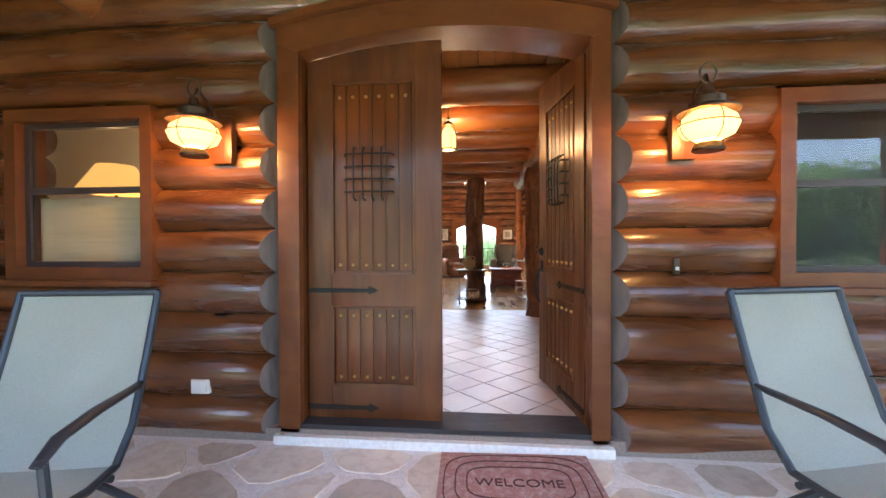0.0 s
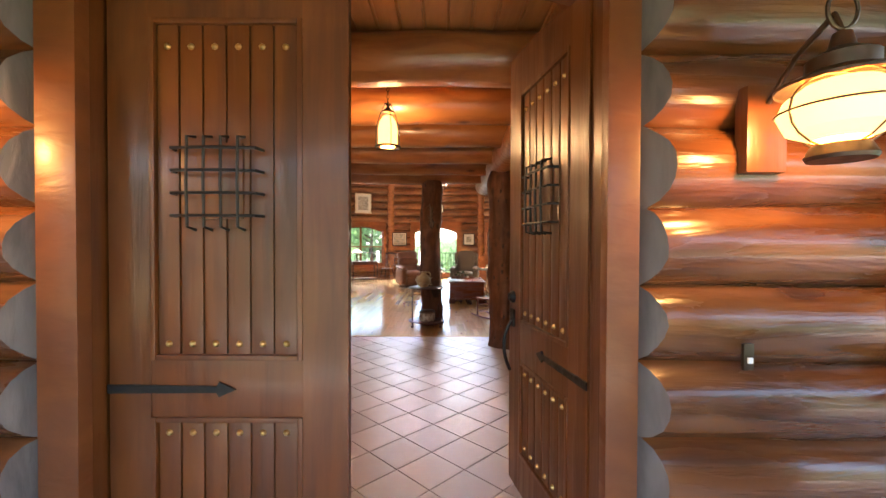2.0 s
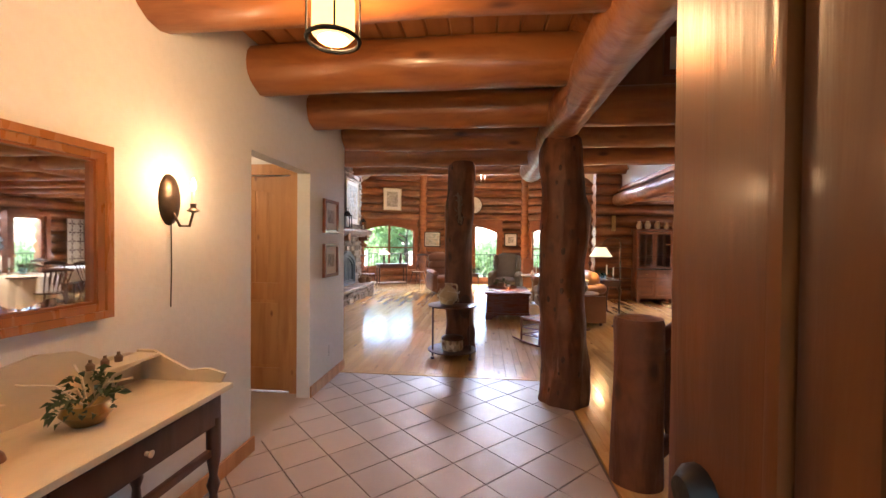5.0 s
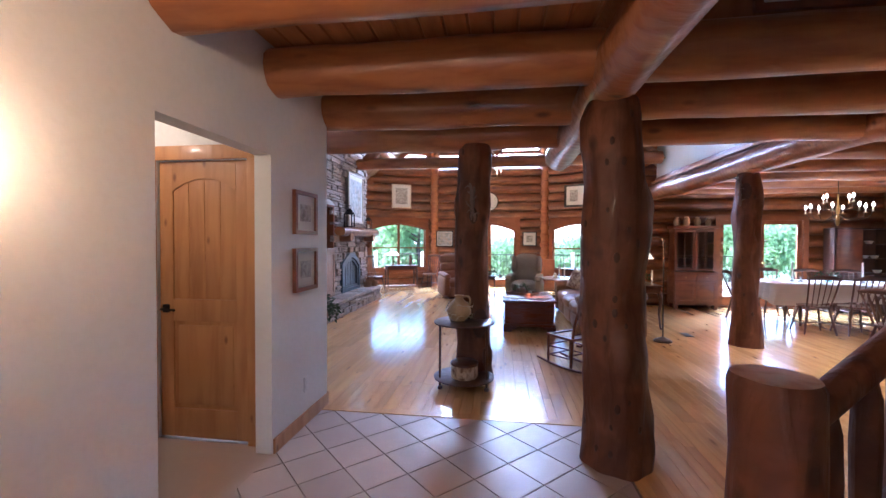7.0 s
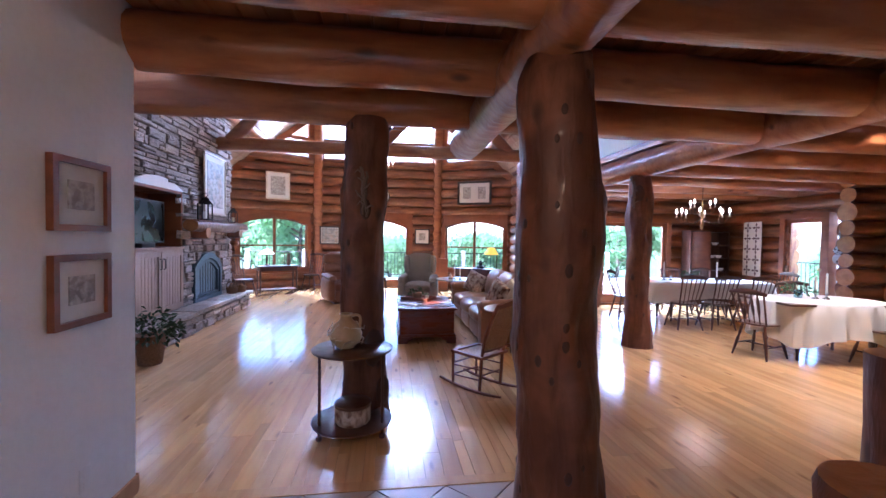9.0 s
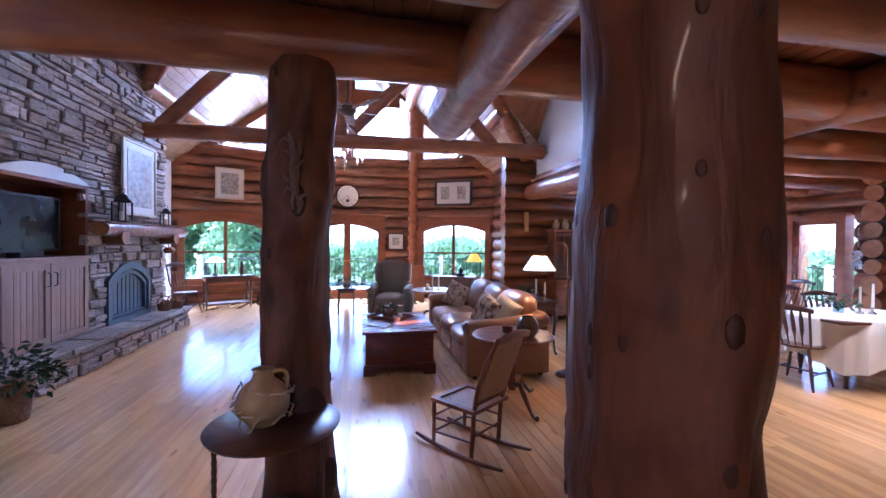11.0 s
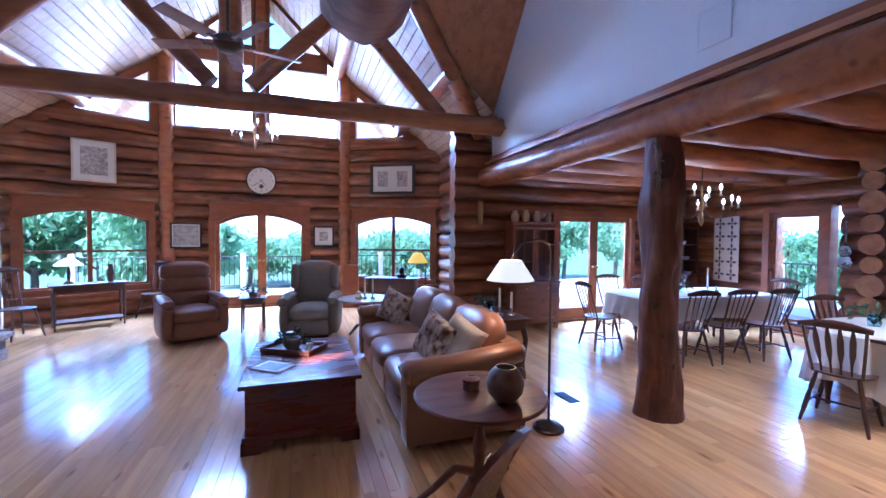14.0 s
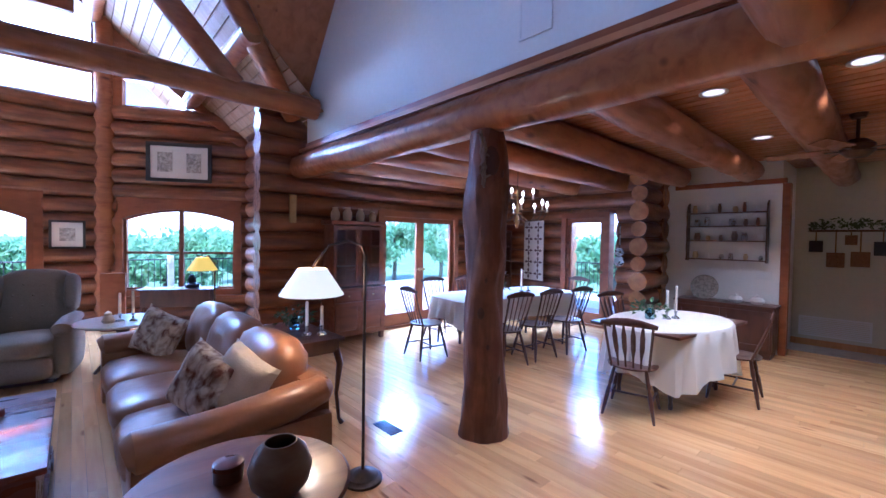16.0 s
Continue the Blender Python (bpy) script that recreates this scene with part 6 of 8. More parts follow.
for a in (205, 335, 85):
    c, s = math.cos(radians(a)), math.sin(radians(a))
    part("spiral_post", lathe([(0.009 + 0.004 * (k % 2), 0.04 + k * 0.02) for k in range(31)], 10, 0.25 * c, 0.25 * s), DARKWOOD, ts)
    part("caster", lathe([(0, 0), (0.02, 0.006), (0.024, 0.02), (0.02, 0.035), (0, 0.04)], 12, 0.25 * c, 0.25 * s), DARKWOOD, ts)
gj = thing("gourd_jug", "cream gourd jug wrapped in dried vines", "jug", at=pose(-0.23, 7.78, 0.66) @ Matrix.Diagonal((1.0, 1.0, 1.08, 1)))
part("body", lathe([(0, 0), (0.06, 0.0), (0.115, 0.06), (0.12, 0.1), (0.09, 0.16), (0.05, 0.19), (0.04, 0.22), (0.05, 0.235), (0.035, 0.235), (0, 0.2)], 24), CERAMIC, gj)
part("handle", bar(curve_points((0.04, 0, 0.22), (0.13, 0, 0.25), (0.10, 0, 0.14)), 0.010), CERAMIC, gj)
for k in range(9):
    a = k * 0.75
    pts = [(0.115 * math.cos(a + t * 0.5) * (1.0 + 0.2 * math.sin(t * 2.1 + k)), 0.115 * math.sin(a + t * 0.5) * (1.0 + 0.2 * math.cos(t * 1.7 + k)), 0.02 + 0.035 * t + 0.02 * math.sin(3 * t + k)) for t in (i * 0.5 for i in range(9))]
    part("vine", bar(pts, 0.004, 5), CREAMPAINT, gj, "dried tan vine")
bn = thing("quilted_basket", "round patterned basket on the lower tier", "basket", at=pose(-0.17, 7.72, 0.12))
part("body", lathe([(0, 0), (0.115, 0), (0.13, 0.02), (0.13, 0.12), (0.12, 0.13), (0, 0.12)], 26), PILLOW, bn)
part("lid", lathe([(0.135, 0.13), (0.135, 0.15), (0.11, 0.165), (0, 0.17)], 26), DARKWOOD, bn)
for a in (0, 180):
    part("foot", lathe([(0.02, 0), (0.02, 0.01), (0, 0.01)], 8, 0.1 * math.cos(radians(a)), 0), DARKWOOD, bn)
# driftwood on the burled post
DRIFT = material("grey_driftwood", (0.17, 0.115, 0.08), 0.8, 0, ((30, 30, 6), (0.12, 0.085, 0.06), 0.7), None, 0.5)
for seed, x, y, z, r in ((3, -0.11, 7.905, 1.84, 0.75), (7, 3.42, 9.90, 2.15, 0.8)):
    rr = random.Random(seed)
    dw = thing("driftwood_ornament", "twisted grey driftwood vine hung on a trunk post", "ornament", "driftwood", pose(x, y, z))
    for k in range(3):
        bend = [rr.uniform(-0.02, 0.02) for i in range(9)]
        lean = (0.03, -0.02, 0.008)[k]
        pts = [((bend[i] + lean * (i / 4 - 1)) * r, -0.008 - 0.006 * k - 0.008 * abs(math.cos(i * 0.7 + k)), (0.26 - 0.05 * k - i * (0.065 - 0.009 * k)) * r) for i in range(9)]
        part("branch", sweep(bmesh.new(), pts, [0.006 + 0.013 * math.sin(math.pi * (i + 1) / 10) - 0.002 * k for i in range(9)], 7, 0.2, True, k), DRIFT, dw)
        for i in (1 + k, 5 + k):
            p = Vector(pts[i])
            sd = 1 if (i // 2 + k) % 2 else -1
            part("fork", sweep(bmesh.new(), [p, p + Vector((sd * 0.035, -0.012, 0.02)), p + Vector((sd * 0.06, -0.006, rr.uniform(-0.02, 0.06)))], [0.011, 0.008, 0.003], 6, 0.2, True, i), DRIFT, dw)

# ---- fireplace things ----
IRONBLUE = material("blue_black_iron", (0.085, 0.125, 0.16), 0.4, 0.2, ((30, 30, 30), (0.07, 0.09, 0.1), 0.5))
SOOT = material("soot_black", (0.01, 0.01, 0.011), 0.7, 0, ((20, 20, 20), (0.02, 0.02, 0.02), 0.5))
fi = thing("fireplace_insert", "arched blue-black iron fireplace insert", "fireplace", at=pose(-3.16, 12.54, 0.335, 0, 0, 90))
part("surround", ring(-0.55, 0.55, 0.0, 0.60, 0.07, 0.24, 0.06, -0.03), IRONBLUE, fi, smooth=False)
part("inner_arch", ring(-0.45, 0.45, 0.08, 0.52, 0.035, 0.2, 0.04, -0.01), IRONBLUE, fi, smooth=False)
part("vent_band", prism(arc(-0.46, 0.46, 0.55, 0.2) + arc(-0.47, 0.47, 0.60, 0.21)[::-1], 0.02, pose(0, -0.02, 0)), SOOT, fi, smooth=False)
part("fire_screen", prism([(-0.43, 0.1), (0.43, 0.1)] + arc(-0.43, 0.43, 0.5, 0.18)[::-1], 0.01, pose(0, 0.03, 0)), IRONBLUE, fi, smooth=False)
for k in range(8):
    x = -0.36 + k * 0.103
    part("screen_bar", rod((x, 0.02, 0.1), (x, 0.02, 0.5 + 0.17 * (1 - (x / 0.45) ** 2)), 0.004, seg=6), IRON, fi)
part("hood", boxed(-0.56, 0.56, -0.02, 0.5, -0.005, 0.07), IRONBLUE, fi, smooth=False)
mn = thing("mantel", "half-round log mantel on log corbels", "mantel", at=pose(-3.15, 11.72, 1.55))
part("shelf_log", sweep(bmesh.new(), [(0.12, -0.12 + 2.3 * i / 8, 0.09) for i in range(9)], [0.12, 0.13, 0.135, 0.13, 0.13, 0.135, 0.13, 0.135, 0.12], 18, 0.1, True, 6.0, 0.75), LOG, mn)
part("shelf_top", boxed(-0.04, 0.24, -0.1, 2.16, 0.165, 0.185, 0.006), LOG, mn)
for y in (0.25, 1.75):
    part("corbel", sweep(bmesh.new(), [(-0.04, y, -0.02), (0.1, y, -0.02), (0.24, y, -0.02)], [0.1, 0.1, 0.095], 16, 0.06, True, y), LOG, mn)


def candle_lantern(x, y, z, s, label):
    l = thing("candle_lantern", label, "lantern", "mantel lanterns", pose(x, y, z) @ Matrix.Diagonal((s, s, s, 1)))
    part("base", boxed(-0.08, 0.08, -0.08, 0.08, 0, 0.02, 0.004), IRON, l)
    for a in (-0.07, 0.07):
        for b in (-0.07, 0.07):
            part("post", boxed(a - 0.007, a + 0.007, b - 0.007, b + 0.007, 0.02, 0.24), IRON, l, smooth=False)
    part("roof", lathe([(0.11, 0.24), (0.06, 0.29), (0.05, 0.32), (0.02, 0.34), (0, 0.34)], 4), IRON, l, smooth=False)
    part("ring", bar([(0.03 * math.cos(i * math.pi / 8), 0, 0.37 + 0.03 * math.sin(i * math.pi / 8)) for i in range(17)], 0.004, 5), IRON, l)
    part("candle", lathe([(0.03, 0.02), (0.03, 0.13), (0, 0.13)], 14), CANDLE, l)


candle_lantern(-3.0, 12.05, 1.737, 1.15, "black metal candle lantern on the mantel")
candle_lantern(-3.0, 13.3, 1.737, 0.85, "smaller black metal candle lantern on the mantel")
picture("mantel_picture", pose(-3.10, 12.68, 2.40, 0, 0, 90), 0.92, 1.08, "large landscape print in a white frame above the mantel", CREAMPAINT, LANDSCAPE, 0.03, 0.1)
hp = thing("hanging_pot", "small copper pot hung under the mantel", "pot", at=pose(-3.02, 13.45, 1.28))
part("body", lathe([(0, 0), (0.06, 0.0), (0.085, 0.05), (0.06, 0.1), (0, 0.1)], 16), material("old_copper", (0.3, 0.13, 0.06), 0.4, 0.8, ((12, 12, 12), (0.15, 0.07, 0.04), 0.5)), hp)
part("hook", bar([(0, 0, 0.1), (-0.03, 0, 0.2), (-0.08, 0, 0.28)], 0.005), IRON, hp)
for k, (x, y, r) in enumerate(((-3.0, 13.25, 0.11), (-2.93, 13.48, 0.13))):
    bs = thing("hearth_basket", "small wicker basket of pine cones on the hearth", "basket", "hearth baskets", pose(x, y, 0.338))
    part("body", lathe([(0, 0), (r * 0.8, 0), (r, 0.12), (r * 0.9, 0.12), (0, 0.04)], 18), BASKET, bs)
    part("handle", bar([(r * math.cos(t), 0, 0.12 + 0.12 * math.sin(t)) for t in (i * math.pi / 8 for i in range(9))], 0.006, 6), BASKET, bs)
    cb2 = bmesh.new()
    rr = random.Random(k)
    for _ in range(9):
        bmesh.ops.create_icosphere(cb2, subdivisions=1, radius=0.035, matrix=pose(rr.uniform(-0.6, 0.6) * r, rr.uniform(-0.6, 0.6) * r, 0.11 + rr.uniform(0, 0.03)) @ Matrix.Diagonal((1, 1, 1.3, 1)))
    part("pine_cones", cb2, BASKET, bs, smooth=False)

# cabinet with television in the niche
CABWOOD = material("whitewashed_beadboard", (0.36, 0.22, 0.14), 0.5, 0, ((14, 14, 1.5), (0.26, 0.15, 0.09), 0.5), None, 0.1, 0.05)
cb = thing("niche_cabinet", "beadboard cabinet built into the stone niche", "cabinet", at=pose(-3.14, 10.30, 0.335, 0, 0, 90))
part("body", boxed(0.0, 1.30, 0.0, 0.45, 0.0, 0.93, 0.003), CABWOOD, cb)
part("top", boxed(-0.01, 1.31, -0.02, 0.45, 0.93, 0.965, 0.005), CABWOOD, cb)
for k in range(2):
    x0 = 0.03 + k * 0.625
    d = part("door", ring(x0, x0 + 0.61, 0.03, 0.90, 0.07, 0, 0.02, -0.02), CABWOOD, cb, smooth=False)
    for j in range(6):
        part("bead_board", boxed(x0 + 0.072 + j * 0.078, x0 + 0.072 + j * 0.078 + 0.074, -0.01, 0.0, 0.1, 0.83, 0.003), CABWOOD, d)
    hx = 0.60 if k == 0 else 0.70
    part("handle", bar([(hx, -0.02, 0.80), (hx, -0.05, 0.79), (hx, -0.05, 0.66), (hx, -0.02, 0.65)], 0.006, 6), IRON, d)
nb = thing("niche_lining", "wood-lined upper niche with a white arch", "shelf", at=pose(-3.16, 10.28, 1.30, 0, 0, 90))
tagged(nb, kind="structure")
part("side_board", boxed(0.0, 0.05, 0.0, 0.5, 0, 0.86, 0.003), TRIM, nb)
part("side_board", boxed(1.30, 1.35, 0.0, 0.5, 0, 0.86, 0.003), TRIM, nb)
part("back_board", boxed(0.05, 1.30, 0.48, 0.5, 0, 0.86), TRIM, nb, smooth=False)
part("top_board", boxed(0.0, 1.35, 0.0, 0.5, 0.82, 0.86, 0.003), TRIM, nb)
part("white_arch", prism([(0.0, 0.86), (1.35, 0.86)] + arc(0.0, 1.35, 0.87, 0.15)[::-1], 0.06, pose(0, -0.01, 0)), DRYWALL, nb, smooth=False)
SCREEN = material("dark_screen", (0.008, 0.008, 0.009), 0.3, 0, ((4, 4, 4), (0.012, 0.012, 0.013), 0.4))
tv = thing("television", "flat dark television in the wooden niche", "television", at=pose(-3.30, 10.36, 1.30, 0, 0, 90))
part("bezel", ring(0.1, 1.02, 0.06, 0.68, 0.03, 0, 0.05, 0), BLACKFRAME, tv, smooth=False)
part("screen", boxed(0.13, 0.99, 0.015, 0.045, 0.09, 0.65), SCREEN, tv, smooth=False)
part("stand", boxed(0.4, 0.72, -0.03, 0.1, 0, 0.06, 0.006), BLACKFRAME, tv)

# ---- wall things of the bay ----
ck = thing("wall_clock", "large round white wall clock on logs", "clock", at=pose(-0.19, 16.72, 2.70, 90, 0, 0))
part("rim", lathe([(0.275, 0.0), (0.295, 0.0), (0.30, 0.03), (0.285, 0.045), (0.272, 0.03)], 40), BRONZE, ck)
face = part("face", lathe([(0, 0.02), (0.275, 0.02), (0.275, 0.0), (0, 0.0)], 40), PAPER, ck)
for k in range(12):
    a = math.radians(90 - 30 * (k + 1))
    lettering("numeral", str(k + 1), 0.055, pose(0.215 * math.cos(a), 0.215 * math.sin(a), 0.0225), BLACKFRAME, face)
for nm, a, l, w in (("hour_hand", -60 + 10, 0.13, 0.008), ("minute_hand", 218, 0.2, 0.006)):
    c, s = math.cos(radians(a)), math.sin(radians(a))
    part(nm, bar([(-0.03 * c, -0.03 * s, 0.026), (l * c, l * s, 0.026)], w * 0.6, 6), BLACKFRAME, face)
part("lower_dial", lathe([(0, 0.024), (0.045, 0.024), (0.045, 0.021)], 20, 0, -0.12), BRONZE, face)


def on_bay(p0, p1, s, z):
    return frame_of(p0, p1) @ pose(s, -0.03, z)


B_R, B_L, B_C = ((1.6, 16.8), CR), (CL, (-2.0, 16.8)), ((-2.0, 16.8), (1.6, 16.8))
picture("double_print", on_bay(*B_R, 1.08, 2.82), 1.02, 0.68, "double botanical print in a black frame", BLACKFRAME, INK, 0.06, 0.11, 2)
picture("square_print", on_bay(*B_L, 1.16, 2.86), 0.62, 0.74, "square grey print in a pale frame", CREAMPAINT, INK, 0.03, 0.09)
picture("small_print", on_bay(*B_C, 3.08, 1.53), 0.44, 0.46, "small print in a dark frame beside the garden doors", BLACKFRAME, INK, 0.035, 0.09)
picture("snow_print", on_bay(*B_C, 0.40, 1.53), 0.56, 0.52, "snowy landscape print in a dark frame", BLACKFRAME, LANDSCAPE, 0.035, 0.02)


def chandelier(m, arms, r, drop, label, tiers=1):
    c = thing("chandelier", label, "chandelier", at=m)
    part("column", lathe([(0, -0.22), (0.02, -0.2), (0.035, -0.12), (0.015, -0.04), (0.03, 0.05), (0.012, 0.15), (0.012, 0.3), (0, 0.3)], 14), BRASS, c)
    part("rod", rod((0, 0, 0.28), (0, 0, drop), 0.006, seg=6), BRONZE, c)
    part("canopy", lathe([(0, drop), (0.06, drop), (0.05, drop - 0.03), (0, drop - 0.04)], 14), BRONZE, c)
    for t in range(tiers):
        n, rr, zz = (arms, r, 0.0) if t == 0 else (max(3, arms // 2), r * 0.55, 0.16)
        for k in range(n):
            a = 2 * math.pi * k / n + t * 0.3
            ca, sa = math.cos(a), math.sin(a)
            arm = part("arm", bar([(0.02 * ca, 0.02 * sa, zz - 0.02), (rr * 0.4 * ca, rr * 0.4 * sa, zz - 0.12), (rr * 0.85 * ca, rr * 0.85 * sa, zz - 0.1), (rr * ca, rr * sa, zz)], 0.006, 6), BRONZE, c)
            part("drip_cup", lathe([(0.008, zz), (0.03, zz + 0.01), (0.012, zz + 0.015), (0, zz + 0.02)], 10, rr * ca, rr * sa), BRASS, arm)
            part("candle", lathe([(0.010, zz + 0.015), (0.010, zz + 0.08), (0, zz + 0.08)], 8, rr * ca, rr * sa), CANDLE, arm)
            part("bulb", lathe([(0.008, zz + 0.08), (0.02, zz + 0.105), (0.012, zz + 0.135), (0, zz + 0.16)], 8, rr * ca, rr * sa), FLAME, arm).visible_shadow = False
    return c


chandelier(pose(-0.22, 15.9, 3.42), 8, 0.4, 3.1, "brass candle chandelier, lit, hung from the ridge", 2)
chandelier(pose(5.62, 11.25, 1.93), 8, 0.4, 0.66, "brass candle chandelier, lit, over the dining table", 2)
chandelier(pose(-0.35, 9.9, 3.75), 6, 0.34, 4.0, "wrought iron candle chandelier high under the roof", 1)


def ceiling_fan(m, drop, label):
    f = thing("ceiling_fan", label, "ceiling fan", at=m)
    part("rod", rod((0, 0, 0.06), (0, 0, drop), 0.014), BRONZE, f)
    part("canopy", lathe([(0, drop), (0.07, drop), (0.05, drop - 0.05), (0, drop - 0.06)], 16), BRONZE, f)
    part("motor", lathe([(0, -0.08), (0.07, -0.07), (0.12, -0.02), (0.12, 0.04), (0.06, 0.09), (0, 0.09)], 22), BRONZE, f)
    for k in range(5):
        a = 2 * math.pi * k / 5 + 0.3
        b = part("blade", boxed(0.18, 0.66, -0.065, 0.065, -0.006, 0.002, 0.003, pose(0, 0, 0, 12, 0, 0)), CHERRYPANEL, f)
        b.matrix_local = pose(0, 0, 0, 0, 0, math.degrees(a))
        ir = part("blade_iron", boxed(0.1, 0.22, -0.02, 0.02, -0.012, -0.004), BRONZE, f, smooth=False)
        ir.matrix_local = pose(0, 0, 0, 0, 0, math.degrees(a))
    return f


ceiling_fan(pose(0.0, 11.5, 3.30), 4.2, "dark wooden five-blade ceiling fan")
ceiling_fan(pose(6.4, 8.05, 2.42), 0.33, "dark five-blade ceiling fan between the log beams")

# ---- dining end ----
ht = thing("china_hutch", "cherry china hutch with glazed upper doors", "hutch", at=pose(3.9, 13.12, 0))
part("lower_case", boxed(0.0, 0.87, 0.02, 0.42, 0.10, 0.78, 0.004), CHERRY, ht)
part("counter", boxed(-0.02, 0.89, -0.01, 0.42, 0.78, 0.81, 0.006), CHERRY, ht)
part("upper_back", boxed(0.02, 0.85, 0.38, 0.40, 0.81, 1.74), CHERRY, ht, smooth=False)
for x in (0.02, 0.82):
    part("upper_side", boxed(x, x + 0.03, 0.10, 0.38, 0.81, 1.74, 0.003), CHERRY, ht)
part("cornice", boxed(-0.02, 0.89, 0.06, 0.42, 1.74, 1.80, 0.012), CHERRY, ht)
for z in (1.1, 1.42):
    part("shelf", boxed(0.05, 0.82, 0.14, 0.38, z, z + 0.02), CHERRY, ht, smooth=False)
for x in (0.02, 0.435):
    d = part("glazed_door", ring(x, x + 0.41, 0.83, 1.72, 0.05, 0, 0.02, 0.08), CHERRY, ht, smooth=False)
    part("pane", boxed(x + 0.05, x + 0.36, 0.09, 0.094, 0.88, 1.67), PANE, d, smooth=False)
    part("muntin", boxed(x + 0.2, x + 0.212, 0.082, 0.1, 0.88, 1.67), CHERRY, d, smooth=False)
    for z in (1.14, 1.41):
        part("muntin", boxed(x + 0.05, x + 0.36, 0.082, 0.1, z, z + 0.012), CHERRY, d, smooth=False)
    lo = part("panel_door", ring(x, x + 0.41, 0.13, 0.60, 0.06, 0, 0.02, 0.0), CHERRY, ht, smooth=False)
    part("panel", boxed(x + 0.06, x + 0.35, 0.008, 0.02, 0.19, 0.54, 0.006), CHERRY, lo)
    dw = part("drawer", boxed(x + 0.01, x + 0.40, 0.0, 0.02, 0.63, 0.76, 0.005), CHERRY, ht)
    part("knob", lathe([(0.014, 0.685), (0.016, 0.695), (0.014, 0.705), (0, 0.706)], 10, x + 0.2, -0.012), BRASS, dw)
for x in (0.02, 0.80):
    part("foot", boxed(x, x + 0.06, 0.03, 0.1, 0, 0.10, 0.006), CHERRY, ht)
    part("foot", boxed(x, x + 0.06, 0.33, 0.40, 0, 0.10, 0.006), CHERRY, ht)
for k, (x, s) in enumerate(((0.1, 0.95), (0.3, 1.0), (0.52, 0.95), (0.74, 0.8))):
    j = thing("stoneware_jar", "pale brown stoneware jar on top of the hutch", "jar", "jars on the hutch", pose(3.9 + x, 13.32, 1.802) @ Matrix.Diagonal((s, s, s, 1)))
    part("body", lathe([(0, 0), (0.055, 0), (0.07, 0.05), (0.07, 0.12), (0.04, 0.17), (0.045, 0.2), (0.035, 0.2), (0, 0.15)], 18), CERAMIC, j)


def draped_table(m, half_x, half_y, top, drop, label, oval):
    """A table under a cloth that hangs in folds."""
    t = thing("dining_table", "wooden dining table hidden under a white cloth", "table", at=m)
    part("tabletop", boxed(-half_x * 0.92, half_x * 0.92, -half_y * 0.85, half_y * 0.85, top - 0.04, top - 0.012, 0.006), DARKWOOD, t)
    for x in (-half_x * 0.6, half_x * 0.6):
        for y in (-half_y * 0.5, half_y * 0.5):
            part("leg", turned_leg(top - 0.05, 0.035, x, y), DARKWOOD, t)
    c = thing("tablecloth", label, "tablecloth", at=m)
    bm = bmesh.new()
    n = 96
    rings = []
    for k, (f, z, wv) in enumerate(((0.0, top, 0), (0.5, top, 0), (0.97, top, 0), (1.0, top - 0.02, 0.0), (1.015, top - drop * 0.35, 0.35), (1.03, top - drop * 0.7, 0.75), (1.05, top - drop, 1.0))):
        ring_v = []
        for i in range(n):
            a = 2 * math.pi * i / n
            ca, sa = math.cos(a), math.sin(a)
            p = 2.0 if oval else 7.0
            q = (abs(ca) ** p + abs(sa) ** p) ** (-1 / p)
            fold = wv * (0.035 * math.sin(a * 17 + 1.1 * math.sin(a * 3)) + 0.018 * math.sin(a * 31))
            corner = wv * drop * 0.35 * (abs(math.sin(2 * a)) ** 3)
            zz = z - (corner if k >= 4 else 0)
            ring_v.append(bm.verts.new((q * ca * (half_x * f) + ca * fold, q * sa * (half_y * f) + sa * fold, zz)))
        rings.append(ring_v)
    for a, b in zip(rings[1:], rings[2:]):
        for i in range(n):
            bm.faces.new((a[i], a[(i + 1) % n], b[(i + 1) % n], b[i]))
    bm.faces.new(rings[1])
    for v in rings[0]:
        bm.verts.remove(v)
    bmesh.ops.recalc_face_normals(bm, faces=bm.faces)
    part("cloth", bm, LINEN, c)
    return t


draped_table(pose(5.75, 9.35, 0, 0, 0, -8), 0.78, 0.52, 0.75, 0.42, "white linen cloth hanging in folds over the oval table", True)
draped_table(pose(6.05, 11.75, 0, 0, 0, -8), 1.15, 0.5, 0.75, 0.28, "white linen cloth on the long dining table", False)
for x, y, a in ((4.93, 9.38, 104), (6.08, 8.84, 186), (6.35, 10.05, -20)):
    windsor(pose(x, y, 0, 0, 0, a + 0), "dark thumb-back chair drawn up to the oval table", "chairs at the oval table", 0.86, True)
for x, y, a in ((5.15, 11.05, 172), (5.72, 11.0, 174), (6.35, 10.92, 172), (4.62, 11.95, 82), (5.45, 12.55, -8), (6.1, 12.45, -8), (6.75, 12.35, -8), (7.4, 11.5, -98)):
    windsor(pose(x, y, 0, 0, 0, a), "dark spindle-back chair at the long table", "chairs at the long table", 0.9)


def table_flowers(x, y, z, label, seed):
    j = thing("centrepiece", label, "centrepiece", at=pose(x, y, z))
    part("jar", lathe([(0, 0), (0.045, 0), (0.05, 0.08), (0.035, 0.11), (0.03, 0.11), (0.04, 0.07), (0, 0.01)], 14), BLUEGLASS, j)
    b = foliage(0.16, 0.14, 80, seed, 0.06)
    bmesh.ops.translate(b, verts=b.verts, vec=(0, 0, 0.09))
    part("leaves", b, LEAF_M, j, smooth=False)


table_flowers(5.62, 9.5, 0.752, "glass jar of greenery on the oval table", 12)
